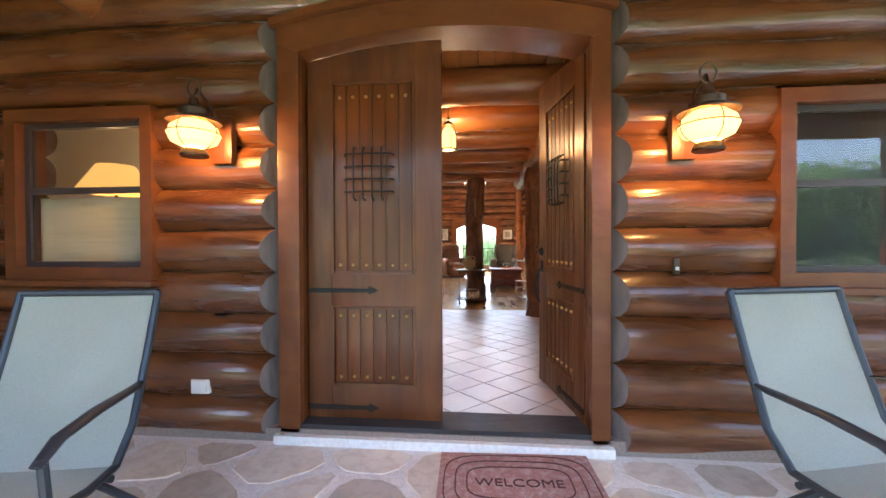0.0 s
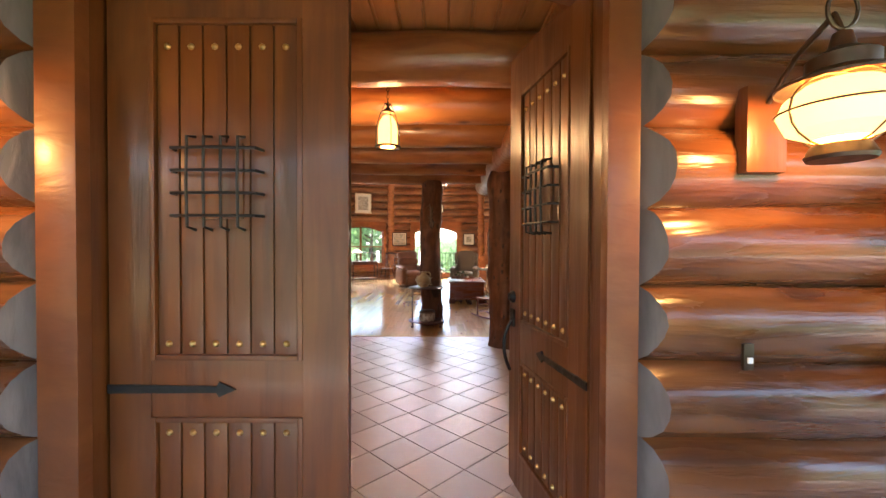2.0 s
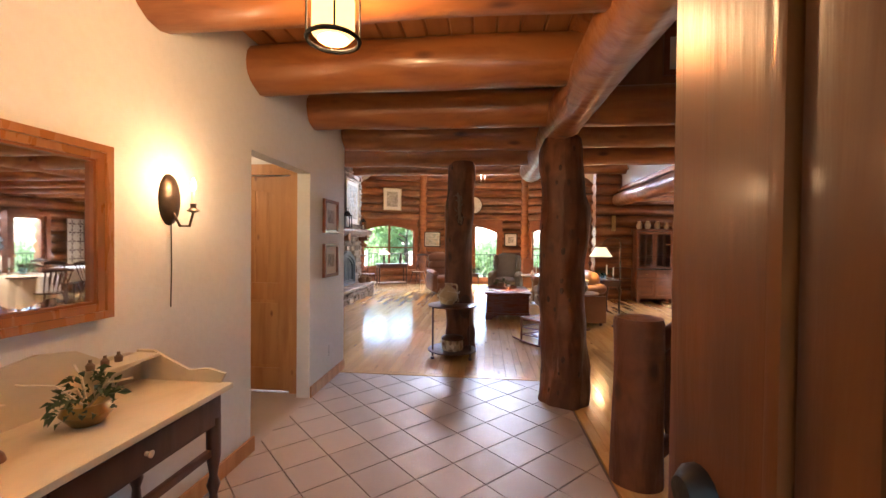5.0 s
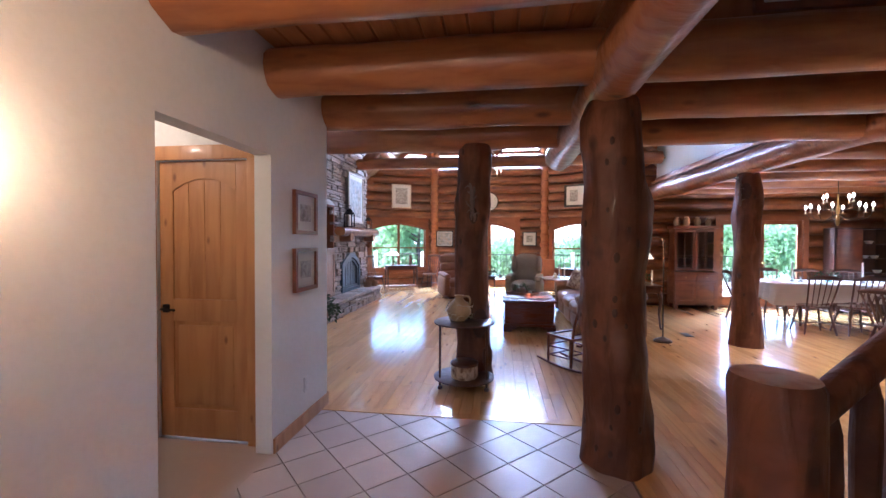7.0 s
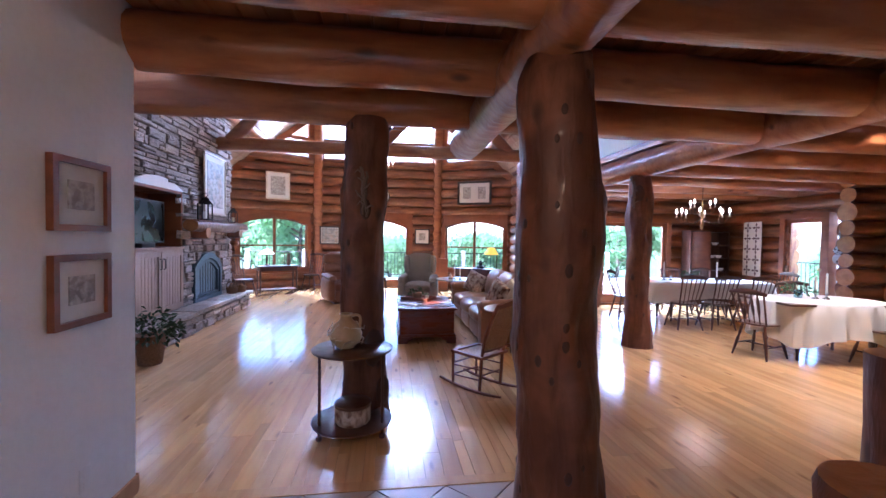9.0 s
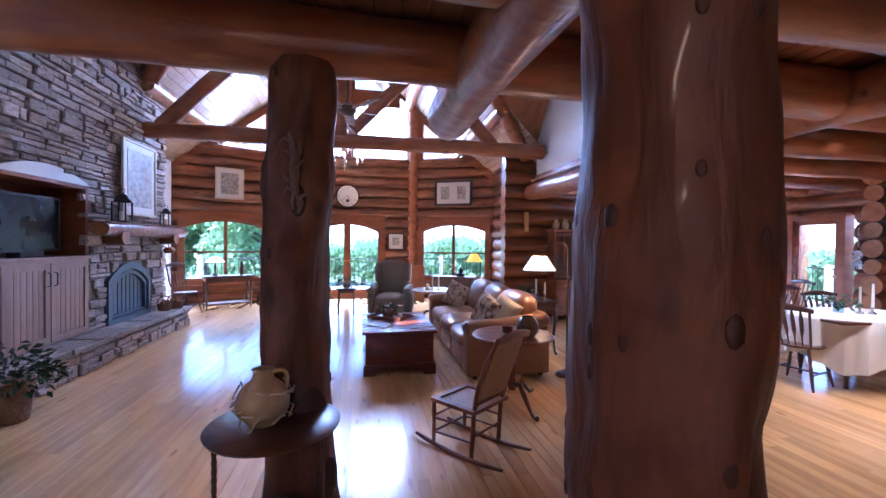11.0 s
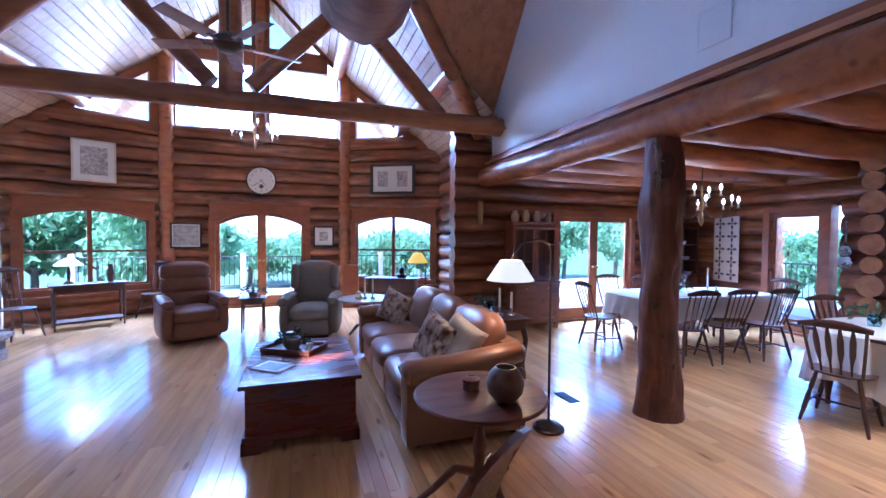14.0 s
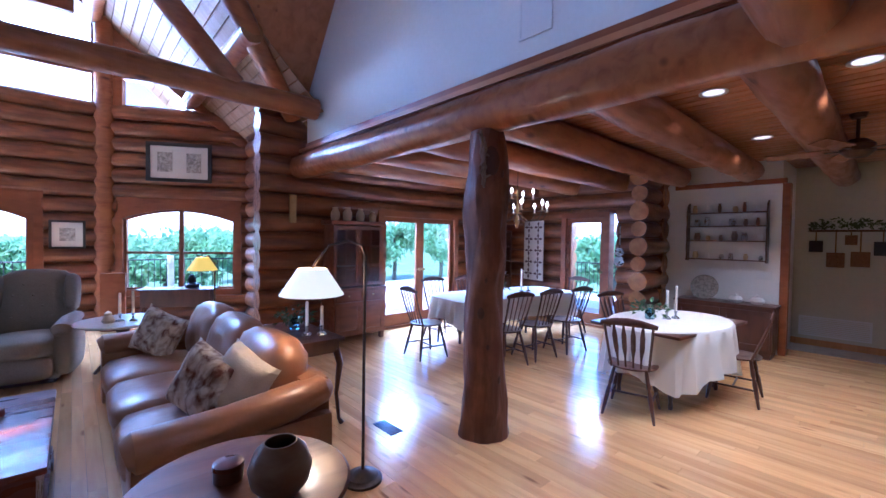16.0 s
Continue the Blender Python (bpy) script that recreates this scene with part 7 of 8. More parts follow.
table_flowers(5.9, 11.8, 0.752, "glass jar of greenery on the long table", 13)
candle_pair(5.75, 9.38, 0.752, (0.22, 0.26), "pale pillar candle in a glass holder")
candle_pair(5.35, 11.85, 0.752, (0.26, 0.0001), "white taper candle on the long table")
candle_pair(6.35, 11.7, 0.752, (0.27, 0.0001), "white taper candle on the long table")
# sideboard table behind the sofa
sb = thing("sofa_table", "dark cabriole-leg table behind the sofa", "table", at=pose(2.62, 11.3, 0))
part("tabletop", boxed(-0.2, 0.2, -0.45, 0.45, 0.70, 0.725, 0.006), DARKWOOD, sb)
part("apron", boxed(-0.17, 0.17, -0.41, 0.41, 0.60, 0.70, 0.004), DARKWOOD, sb)
for sx in (-1, 1):
    for sy in (-1, 1):
        part("leg", sweep(bmesh.new(), [(sx * 0.15, sy * 0.39, 0.62), (sx * 0.175, sy * 0.41, 0.5), (sx * 0.155, sy * 0.39, 0.25), (sx * 0.17, sy * 0.41, 0.04), (sx * 0.19, sy * 0.43, 0.0)], [0.03, 0.028, 0.016, 0.014, 0.022], 10), DARKWOOD, sb)
table_flowers(2.62, 11.4, 0.727, "blue jar with pale greenery on the sofa table", 15)
candle_pair(2.6, 11.1, 0.727, (0.2, 0.16), "white candle in a pewter holder on the sofa table")

# tall open cabinet and hanging quilt on the dining wall
cu = thing("open_cupboard", "tall dark open cupboard of dishes", "cupboard", at=pose(7.0, 13.1, 0, 0, 0, 0))
part("back", boxed(0, 1.0, 0.38, 0.4, 0, 1.75), DARKWOOD, cu, smooth=False)
for x in (0, 0.97):
    part("side", boxed(x, x + 0.03, 0.1, 0.38, 0, 1.75, 0.003), DARKWOOD, cu)
for z in (0.05, 0.8, 1.1, 1.4, 1.72):
    part("shelf", boxed(0.03, 0.97, 0.1, 0.38, z, z + 0.025, 0.003), DARKWOOD, cu)
part("door", boxed(0.03, 0.5, 0.08, 0.1, 0.82, 1.72, 0.004), CHERRY, cu)
part("lower_door", boxed(0.03, 0.97, 0.08, 0.1, 0.08, 0.78, 0.004), DARKWOOD, cu)
for x, z in ((0.62, 1.125), (0.8, 1.125), (0.7, 1.425), (0.86, 0.825)):
    b = thing("white_dish", "white dish standing in the cupboard", "dish", "cupboard dishes", pose(7.0 + x, 13.3, z))
    part("bowl", lathe([(0, 0), (0.04, 0), (0.075, 0.06), (0.07, 0.06), (0.03, 0.01), (0, 0.01)], 16), WHITEPLASTIC, b)
QUILTW = material("quilt_cream", (0.55, 0.5, 0.44), 0.95, 0, ((120, 120, 120), (0.45, 0.4, 0.35), 0.4), None, 0.2)
QUILTD = material("quilt_dark", (0.09, 0.05, 0.05), 0.95, 0, ((60, 60, 60), (0.14, 0.08, 0.08), 0.5), None, 0.2)
ql = thing("wall_quilt", "narrow cream and dark pieced quilt on the log wall", "quilt", at=pose(8.12, 12.72, 0.75, 0, 0, -100))
part("ground", boxed(-0.27, 0.27, -0.02, 0.0, 0, 1.2, 0.005), QUILTW, ql)
for r in range(5):
    for c in range(2):
        for k in range(4):
            a = k * math.pi / 2
            cx, cz = -0.13 + 0.26 * c, 0.13 + r * 0.235
            d = 0.072
            pts = [(cx, cz), (cx + d * math.cos(a - 0.4), cz + d * math.sin(a - 0.4)), (cx + d * 1.6 * math.cos(a), cz + d * 1.6 * math.sin(a)), (cx + d * math.cos(a + 0.4), cz + d * math.sin(a + 0.4))]
            part("patch", prism(pts, 0.004, pose(0, -0.0245, 0)), QUILTD, ql, smooth=False)
# log corner ends between the dining wall and the pantry
for k in range(10):
    z = 0.135 + 0.27 * k
    if z < 2.7:
        o = part("log_end", log_mesh(0.95, 0.145 if k % 2 else 0.12, 400 + k), LOG)
        tagged(o, "sawn round log end of the corner", "log end", "corner log ends", "structure")
        o.location = (7.55, 10.42, z)
hg = thing("pewter_hanging", "pewter ladle and plates hung on the logs", "wall hanging", at=pose(8.12, 10.95, 1.25, 0, 0, -90))
part("ladle", bar([(0, -0.02, 0.6), (0, -0.02, 0.2), (0, -0.03, 0.1)], 0.012), PEWTER, hg)
for z, r in ((0.12, 0.08), (-0.03, 0.09)):
    d = lathe([(0, 0.02), (r * 0.7, 0.012), (r, 0.025), (r, 0.015), (0, 0.0)], 20)
    bmesh.ops.transform(d, verts=d.verts, matrix=pose(0, -0.02, z, 90))
    part("plate", d, PEWTER, hg)
# pantry shelf, cabinet and its things
sh = thing("plate_shelf", "dark scrolled wall shelf of crockery", "shelf", at=pose(8.44, 9.98, 1.28, 0, 0, -90))
for x in (0.0, 1.0):
    pts = [(0, 0), (0.12, 0), (0.10, 0.1), (0.13, 0.2), (0.10, 0.32), (0.13, 0.45), (0.10, 0.58), (0.13, 0.7), (0.08, 0.85), (0, 0.9)]
    part("side", prism([(-a, b) for a, b in pts], 0.02, pose(x, 0, 0, 0, 0, 90)), DARKWOOD, sh, smooth=False)
for z in (0.02, 0.30, 0.52, 0.72):
    part("shelf_board", boxed(-0.02, 1.0, -0.13, -0.01, z, z + 0.018, 0.003), DARKWOOD, sh)
rr = random.Random(44)
for z in (0.02, 0.30, 0.52, 0.72):
    for k in range(6):
        y = 9.98 - 0.1 - k * 0.16 + rr.uniform(-0.03, 0.03)
        h = rr.uniform(0.06, 0.14)
        r = rr.uniform(0.025, 0.05)
        mt_ = rr.choice((POTTERY, CERAMIC, PEWTER, CHERRY, WHITEPLASTIC))
        c = thing("crockery", "small old crock on the wall shelf", "crock", "crocks on the shelf", pose(8.37, y, 1.28 + z + 0.019))
        part("body", lathe([(0, 0), (r * 0.8, 0), (r, h * 0.5), (r * 0.7, h * 0.85), (r * 0.75, h), (0, h * 0.95)], 12), mt_, c)
pc = thing("pantry_chest", "dark low cabinet under the wall shelf", "cabinet", at=pose(8.42, 10.02, 0, 0, 0, -90))
part("body", boxed(0.0, 1.18, -0.42, -0.01, 0.08, 0.68, 0.004), DARKWOOD, pc)
part("top", boxed(-0.02, 1.2, -0.44, -0.01, 0.68, 0.71, 0.006), DARKWOOD, pc)
part("plinth", boxed(0.02, 1.16, -0.40, -0.03, 0, 0.08), DARKWOOD, pc, smooth=False)
for k in range(2):
    d = part("door", ring(0.03 + 0.57 * k, 0.58 + 0.57 * k, 0.12, 0.64, 0.06, 0, 0.018, -0.438), DARKWOOD, pc, smooth=False)
    part("knob", lathe([(0.012, 0.38), (0.014, 0.39), (0.012, 0.40)], 8, 0.54 if k == 0 else 0.64, -0.45), BRASS, d)
pt = thing("round_platter", "round woven platter leaning on the wall", "platter", at=pose(8.30, 9.72, 0.85, 0, 0, -90))
d = lathe([(0, 0.0), (0.16, 0.0), (0.19, 0.02), (0.19, 0.012), (0, -0.01)], 24)
bmesh.ops.transform(d, verts=d.verts, matrix=pose(0, 0, 0.03, 78))
part("dish", d, material("grey_woven", (0.3, 0.27, 0.23), 0.8, 0, ((30, 30, 30), (0.15, 0.13, 0.11), 0.8)), pt)
for k, y in enumerate((9.3, 9.05)):
    b = thing("white_tureen", "small white tureen on the cabinet", "tureen", "tureens", pose(8.2, y, 0.712))
    part("body", lathe([(0, 0), (0.06, 0), (0.09, 0.04), (0.07, 0.08), (0.02, 0.1), (0.02, 0.12), (0, 0.13)], 18), WHITEPLASTIC, b)
sw = thing("light_switch", "white switch plate on the pantry wall", "switch", at=pose(8.449, 9.02, 1.1, 0, 0, -90))
part("plate", boxed(-0.09, 0.09, -0.006, 0.0, -0.057, 0.057, 0.002), WHITEPLASTIC, sw)
tagged(part("door_trim", boxed(8.44, 8.58, 8.76, 8.85, 0, 2.4, 0.004), TRIM), "brown wood post trim at the passage", "trim", kind="structure")
tagged(part("head_trim", boxed(8.40, 8.46, 8.8, 10.2, 2.4, 2.47, 0.006), TRIM), "brown wood trim above the pantry niche", "trim", kind="structure")
gv = thing("return_grille", "white louvred return-air grille low on the wall", "vent", at=pose(9.595, 8.36, 0.30, 0, 0, -90))
part("frame", ring(-0.4, 0.4, -0.15, 0.15, 0.025, 0, 0.012, -0.012), WHITEPLASTIC, gv, smooth=False)
for k in range(9):
    part("slat", boxed(-0.375, 0.375, -0.012, -0.002, -0.115 + k * 0.027, -0.1 + k * 0.027, 0, pose(0, 0, 0)), WHITEPLASTIC, gv, smooth=False)
wh = thing("dried_wreath_rack", "rack of dried flowers with small hanging pictures", "wall hanging", at=pose(9.59, 8.25, 1.75, 0, 0, -90))
part("rail", boxed(-0.42, 0.42, -0.05, -0.01, 0, 0.03, 0.004), DARKWOOD, wh)
b = foliage(0.4, 0.16, 220, 19, 0.07, 0.1)
for v in b.verts:
    v.co.y = v.co.y * 0.12 - 0.04
    v.co.z += 0.06
part("dried_flowers", b, LEAF_M, wh, "dark dried greenery", smooth=False)
for x, z, w in ((-0.34, -0.22, 0.16), (-0.12, -0.42, 0.2), (0.04, -0.12, 0.13), (0.14, -0.40, 0.2), (0.36, -0.24, 0.18)):
    part("hanging_card", boxed(x - w / 2, x + w / 2, -0.03, -0.012, z - w * 0.55, z + w * 0.55, 0.004), BLACKFRAME if abs(x) > 0.3 else BASKET, wh)
    part("ribbon", boxed(x - 0.008, x + 0.008, -0.03, -0.02, z + w * 0.55, 0.0), BASKET, wh, smooth=False)
lv = thing("wall_vent", "white air vent high on the loft wall", "vent", at=pose(3.594, 9.57, 3.16, 0, 0, -90))
part("frame", ring(-0.14, 0.14, -0.15, 0.15, 0.02, 0, 0.01, -0.01), WHITEPLASTIC, lv, smooth=False)
part("louvre", boxed(-0.12, 0.12, -0.006, -0.001, -0.13, 0.13), WHITEPLASTIC, lv, smooth=False)
tagged(part("loft_trim", boxed(3.575, 3.6, 3.0, 13.4, 2.74, 2.86, 0.004), TRIM), "reddish wood board along the foot of the loft wall", "trim", kind="structure")
for cx, cy in ((4.9, 8.8), (4.93, 7.96), (6.85, 8.82), (6.85, 7.5)):
    rc = thing("recessed_light", "round recessed ceiling light, lit, between beams", "ceiling light", "recessed lights", pose(cx, cy, 2.74))
    part("trim_ring", lathe([(0.075, 0.0), (0.1, -0.008), (0.1, 0.0), (0.09, 0.003), (0.075, 0.003)], 24), WHITEPLASTIC, rc)
    part("lens", lathe([(0, -0.002), (0.074, -0.002), (0.074, 0.0), (0, 0.0)], 24), glow("warm_downlight", (1.0, 0.86, 0.6), 0.16), rc).visible_shadow = False
fv = thing("floor_vent", "small dark floor register in the boards", "vent", at=pose(3.05, 10.55, 0.001))
part("grate", boxed(-0.06, 0.06, -0.13, 0.13, 0, 0.005, 0.001), IRON, fv)
wc = thing("brass_wall_ornament", "narrow brass ornament on the dark logs", "ornament", at=pose(3.45, 13.53, 1.95))
part("plate", boxed(-0.05, 0.05, -0.02, 0.0, -0.2, 0.2, 0.01), BRASS, wc)

# ---- outdoors ----
DECK = material("deck_board", (0.32, 0.30, 0.28), 0.7, 0, ((3, 20, 20), (0.25, 0.23, 0.21), 0.5), None, 0.1, 0.08)
setting("deck", boxed(-8, 13, 17.05, 20.5, -0.35, -0.06), DECK, "pale grey wooden deck outside the bay", "deck")
setting("deck_side", boxed(3.9, 13, 13.9, 17.05, -0.35, -0.06), DECK, "pale grey wooden deck outside the dining end", "deck")
setting("deck_east", boxed(8.6, 13, 8.9, 13.9, -0.35, -0.06), DECK, "pale grey wooden deck beside the side door", "deck")


def railing(p0, p1, label):
    length = math.hypot(p1[0] - p0[0], p1[1] - p0[1])
    r = thing("deck_railing", label, "railing", "deck railings", frame_of(p0, p1))
    n = int(length / 2.0)
    for k in range(n + 1):
        part("post", boxed(k * length / n - 0.07, k * length / n + 0.07, -0.07, 0.07, -0.06, 1.02, 0.01), DECK, r)
    for z in (0.08, 0.92):
        part("rail", rod((0, 0, z), (length, 0, z), 0.018, seg=6), IRON, r)
    me = None
    k = 0
    x = 0.12
    while x < length:
        if me is None:
            o = part("baluster", rod((0, 0, 0.08), (0, 0, 0.92), 0.009, seg=5), IRON, r)
            me = o.data
        else:
            o = new("baluster", me)
            o.parent = r
        o.location = (x, 0, 0)
        x += 0.13
    return r


railing((-5.0, 20.3), (9.0, 20.3), "black metal deck railing with grey posts")
railing((12.4, 17.0), (12.4, 9.2), "black metal deck railing with grey posts")
TRUNK = material("tree_bark", (0.09, 0.07, 0.05), 0.9, 0, ((8, 8, 2), (0.05, 0.04, 0.03), 0.6), None, 0.5)
TREELEAF = material("tree_leaf", (0.10, 0.17, 0.08), 0.6, 0, ((1.5, 1.5, 1.5), (0.08, 0.14, 0.07), 0.7), (0.6, (0.15, 0.21, 0.1), 0.5), 0.0, 0.25)
# thin leaves let some of the sun through
_t = TREELEAF.node_tree
_b, _o = _t.nodes["Principled BSDF"], _t.nodes["Material Output"]
_tr, _mx = _t.nodes.new("ShaderNodeBsdfTranslucent"), _t.nodes.new("ShaderNodeMixShader")
_tr.inputs[0].default_value = (0.34, 0.52, 0.24, 1)
_mx.inputs[0].default_value = 0.5
_t.links.new(_b.outputs[0], _mx.inputs[1])
_t.links.new(_tr.outputs[0], _mx.inputs[2])
_t.links.new(_mx.outputs[0], _o.inputs[0])


def tree(x, y, h, r, seed):
    rr = random.Random(seed)
    t = thing("tree", "leafy green broadleaf tree beyond the deck", "tree", "garden trees", pose(x, y, -2.2))
    part("trunk", sweep(bmesh.new(), [(0, 0, 0), (0.1, 0, h * 0.3), (0, 0.1, h * 0.6), (0.1, 0.1, h * 0.85)], [0.2, 0.16, 0.11, 0.04], 8, 0.2, True, seed), TRUNK, t)
    lims = bmesh.new()
    clumps = []
    for k in range(9):
        a, z = rr.uniform(0, 6.28), h * rr.uniform(0.3, 0.75)
        e = Vector((r * 0.8 * math.cos(a), r * 0.8 * math.sin(a), z + h * 0.15))
        sweep(lims, [(0, 0, z), e * 0.5 + Vector((0, 0, z * 0.5)), e], [0.06, 0.04, 0.015], 6)
        clumps += [e, e * 0.65 + Vector((0, 0, z * 0.35 + 0.3))]
    clumps.append(Vector((0, 0, h * 0.9)))
    part("limbs", lims, TRUNK, t)
    verts, faces = [], []
    for c in clumps:
        cr = r * rr.uniform(0.3, 0.5)
        for _ in range(190):
            d = Vector((rr.gauss(0, 1), rr.gauss(0, 1), rr.gauss(0, 0.8))).normalized() * cr * rr.uniform(0.4, 1.05)
            p = c + d
            s = rr.uniform(0.12, 0.26)
            m = Matrix.Translation(p) @ Euler((rr.uniform(-1.4, 1.4), rr.uniform(-1.4, 1.4), rr.uniform(0, 6.28))).to_matrix().to_4x4()
            n = len(verts)
            verts += [tuple(m @ Vector(q)) for q in ((-s, 0, 0), (0, s * 0.45, 0.03), (s, 0, 0), (0, -s * 0.45, 0.03))]
            faces.append((n, n + 1, n + 2, n + 3))
    me = bpy.data.meshes.new("crown")
    me.from_pydata(verts, [], faces)
    me.materials.append(TREELEAF)
    o = new("crown", me)
    o.parent = t
    return t


rr = random.Random(77)
for k in range(7):
    tree(-16 + k * 2.0 + rr.uniform(-0.6, 0.6), 26.5 + rr.uniform(-0.8, 3.5), rr.uniform(5.0, 6.6), rr.uniform(1.8, 2.4), k + 1)
for k in range(12):
    tree(-3 + k * 2.6 + rr.uniform(-0.6, 0.6), 36 + rr.uniform(-2, 6), rr.uniform(3.0, 3.8) * (1.45 if k > 5 else 1), rr.uniform(2.0, 2.8), k + 20)
for k in range(5):
    tree(22 + rr.uniform(0, 4), 8 + k * 3.2, rr.uniform(3.2, 4.2), rr.uniform(1.7, 2.4), k + 40)
for k in range(12):
    tree(-16 + k * 2.9, -15 + rr.uniform(-2, 2), rr.uniform(6, 8), rr.uniform(2.2, 3.0), k + 60)


# ---- pieces of floors, walls and ceilings ----
def raw_mesh(name, verts, faces, mat):
    me = bpy.data.meshes.new(name)
    me.from_pydata(verts, [], faces)
    me.materials.append(mat)
    return me


def block(x0, x1, y0, y1, z0, z1, c=0.003):
    """A block with chamfered top edges, as vertices and faces."""
    v = [(x0, y0, z0), (x1, y0, z0), (x1, y1, z0), (x0, y1, z0), (x0, y0, z1 - c), (x1, y0, z1 - c), (x1, y1, z1 - c), (x0, y1, z1 - c),
         (x0 + c, y0 + c, z1), (x1 - c, y0 + c, z1), (x1 - c, y1 - c, z1), (x0 + c, y1 - c, z1)]
    f = [(3, 2, 1, 0), (8, 9, 10, 11)]
    for i in range(4):
        j = (i + 1) % 4
        f += [(i, j, 4 + j, 4 + i), (4 + i, 4 + j, 8 + j, 8 + i)]
    return v, f


def joined(name, blocks, mat, parent, label):
    verts, faces = [], []
    for v, f in blocks:
        n = len(verts)
        verts += v
        faces += [tuple(i + n for i in q) for q in f]
    ob = new(name, raw_mesh(name, verts, faces, mat))
    ob.parent = parent
    return tagged(ob, label, kind="stuff")


floor = bpy.data.objects["subfloor"]
rnd = random.Random(5)
# hickory boards along y
far_boards = []
x = -3.95
made = 0
while x < 9.5:
    w = rnd.choice((0.075, 0.09, 0.105, 0.12))
    y = 7.15 if x < 0.95 else 3.0
    first = True
    while y < 16.8:
        length = rnd.uniform(0.5, 1.9) * (0.5 if first else 1)
        first = False
        y1 = min(16.8, y + length)
        if not (x > 3.5 and y > 13.6):
            if -1.3 < x < 3.4 and 7.1 <= y < 12.2 and made < 300:
                v, f = block(-w / 2 + 0.0006, w / 2 - 0.0006, 0.0006, y1 - y - 0.0006, -0.018, 0.0, 0.0005)
                ob = new("floor_board", raw_mesh("floor_board", v, f, FLOORWOOD))
                ob.parent = floor
                ob.location = (x + w / 2, y, 0)
                made += 1
            else:
                far_boards.append(block(x + 0.0006, x + w - 0.0006, y + 0.0006, y1 - 0.0006, -0.018, 0.0, 0.0005))
        y = y1
    x += w
joined("floor_boards", far_boards, FLOORWOOD_FAR, floor, "glossy honey hickory floor boards")
setting("floor_edge_strip", boxed(-1.35, 0.96, 7.06, 7.15, -0.02, 0.004, 0.003), FLOORWOOD, "pale wood strip between tile and boards", "trim")

# diagonal floor tiles in the foyer
PT = 0.293
GAP = 0.007
clip_x0, clip_x1, clip_y0, clip_y1 = -1.35, 0.96, 2.72, 7.06


def clip(poly, a, b, c):
    """The part of a polygon where a x + b y <= c."""
    out = []
    for i, p in enumerate(poly):
        q = poly[(i + 1) % len(poly)]
        dp, dq = a * p[0] + b * p[1] - c, a * q[0] + b * q[1] - c
        if dp <= 0:
            out.append(p)
        if (dp < 0 < dq) or (dq < 0 < dp):
            u = dp / (dp - dq)
            out.append((p[0] + (q[0] - p[0]) * u, p[1] + (q[1] - p[1]) * u))
    return out


def slab_piece(name, poly, z0, z1, mat, parent, chamfer=0.003):
    cx, cy = sum(p[0] for p in poly) / len(poly), sum(p[1] for p in poly) / len(poly)
    n = len(poly)
    k = 1 - chamfer / max(0.03, min(math.hypot(p[0] - cx, p[1] - cy) for p in poly))
    v = [(p[0] - cx, p[1] - cy, z0) for p in poly] + [(p[0] - cx, p[1] - cy, z1 - chamfer) for p in poly] + [((p[0] - cx) * k, (p[1] - cy) * k, z1) for p in poly]
    f = [tuple(range(2 * n, 3 * n))]
    for i in range(n):
        j = (i + 1) % n
        f += [(i, j, n + j, n + i), (n + i, n + j, 2 * n + j, 2 * n + i)]
    ob = new(name, raw_mesh(name, v, f, mat))
    ob.parent = parent
    ob.location = (cx, cy, 0)
    return ob


def area(poly):
    return abs(sum(p[0] * q[1] - q[0] * p[1] for p, q in zip(poly, poly[1:] + poly[:1]))) / 2


R2 = math.sqrt(0.5)
for i in range(-4, 24):
    for j in range(-2, 24):
        u, v = 3.25 + (i - 8) * PT, 3.22 + (j - 8) * PT
        poly = []
        for du, dv in ((GAP / 2, GAP / 2), (PT - GAP / 2, GAP / 2), (PT - GAP / 2, PT - GAP / 2), (GAP / 2, PT - GAP / 2)):
            a, b = u + du, v + dv
            poly.append(((a - b) * R2, (a + b) * R2))
        for a, b, c in ((-1, 0, -clip_x0), (1, 0, clip_x1), (0, -1, -clip_y0), (0, 1, clip_y1)):
            poly = clip(poly, a, b, c) if poly else poly
        if len(poly) > 2 and area(poly) > 0.002:
            slab_piece("tile", poly, -0.015, 0.0, TILE, floor, 0.002)
setting("floor_hall", boxed(-4.0, -1.35, 5.38, 6.42, -0.018, -0.002), TILE, "tiled floor of the side hall", "floor")
setting("floor_passage", boxed(9.0, 9.6, 3.1, 8.85, -0.018, 0.003), TILE, "pale tiled floor of the passage", "floor")

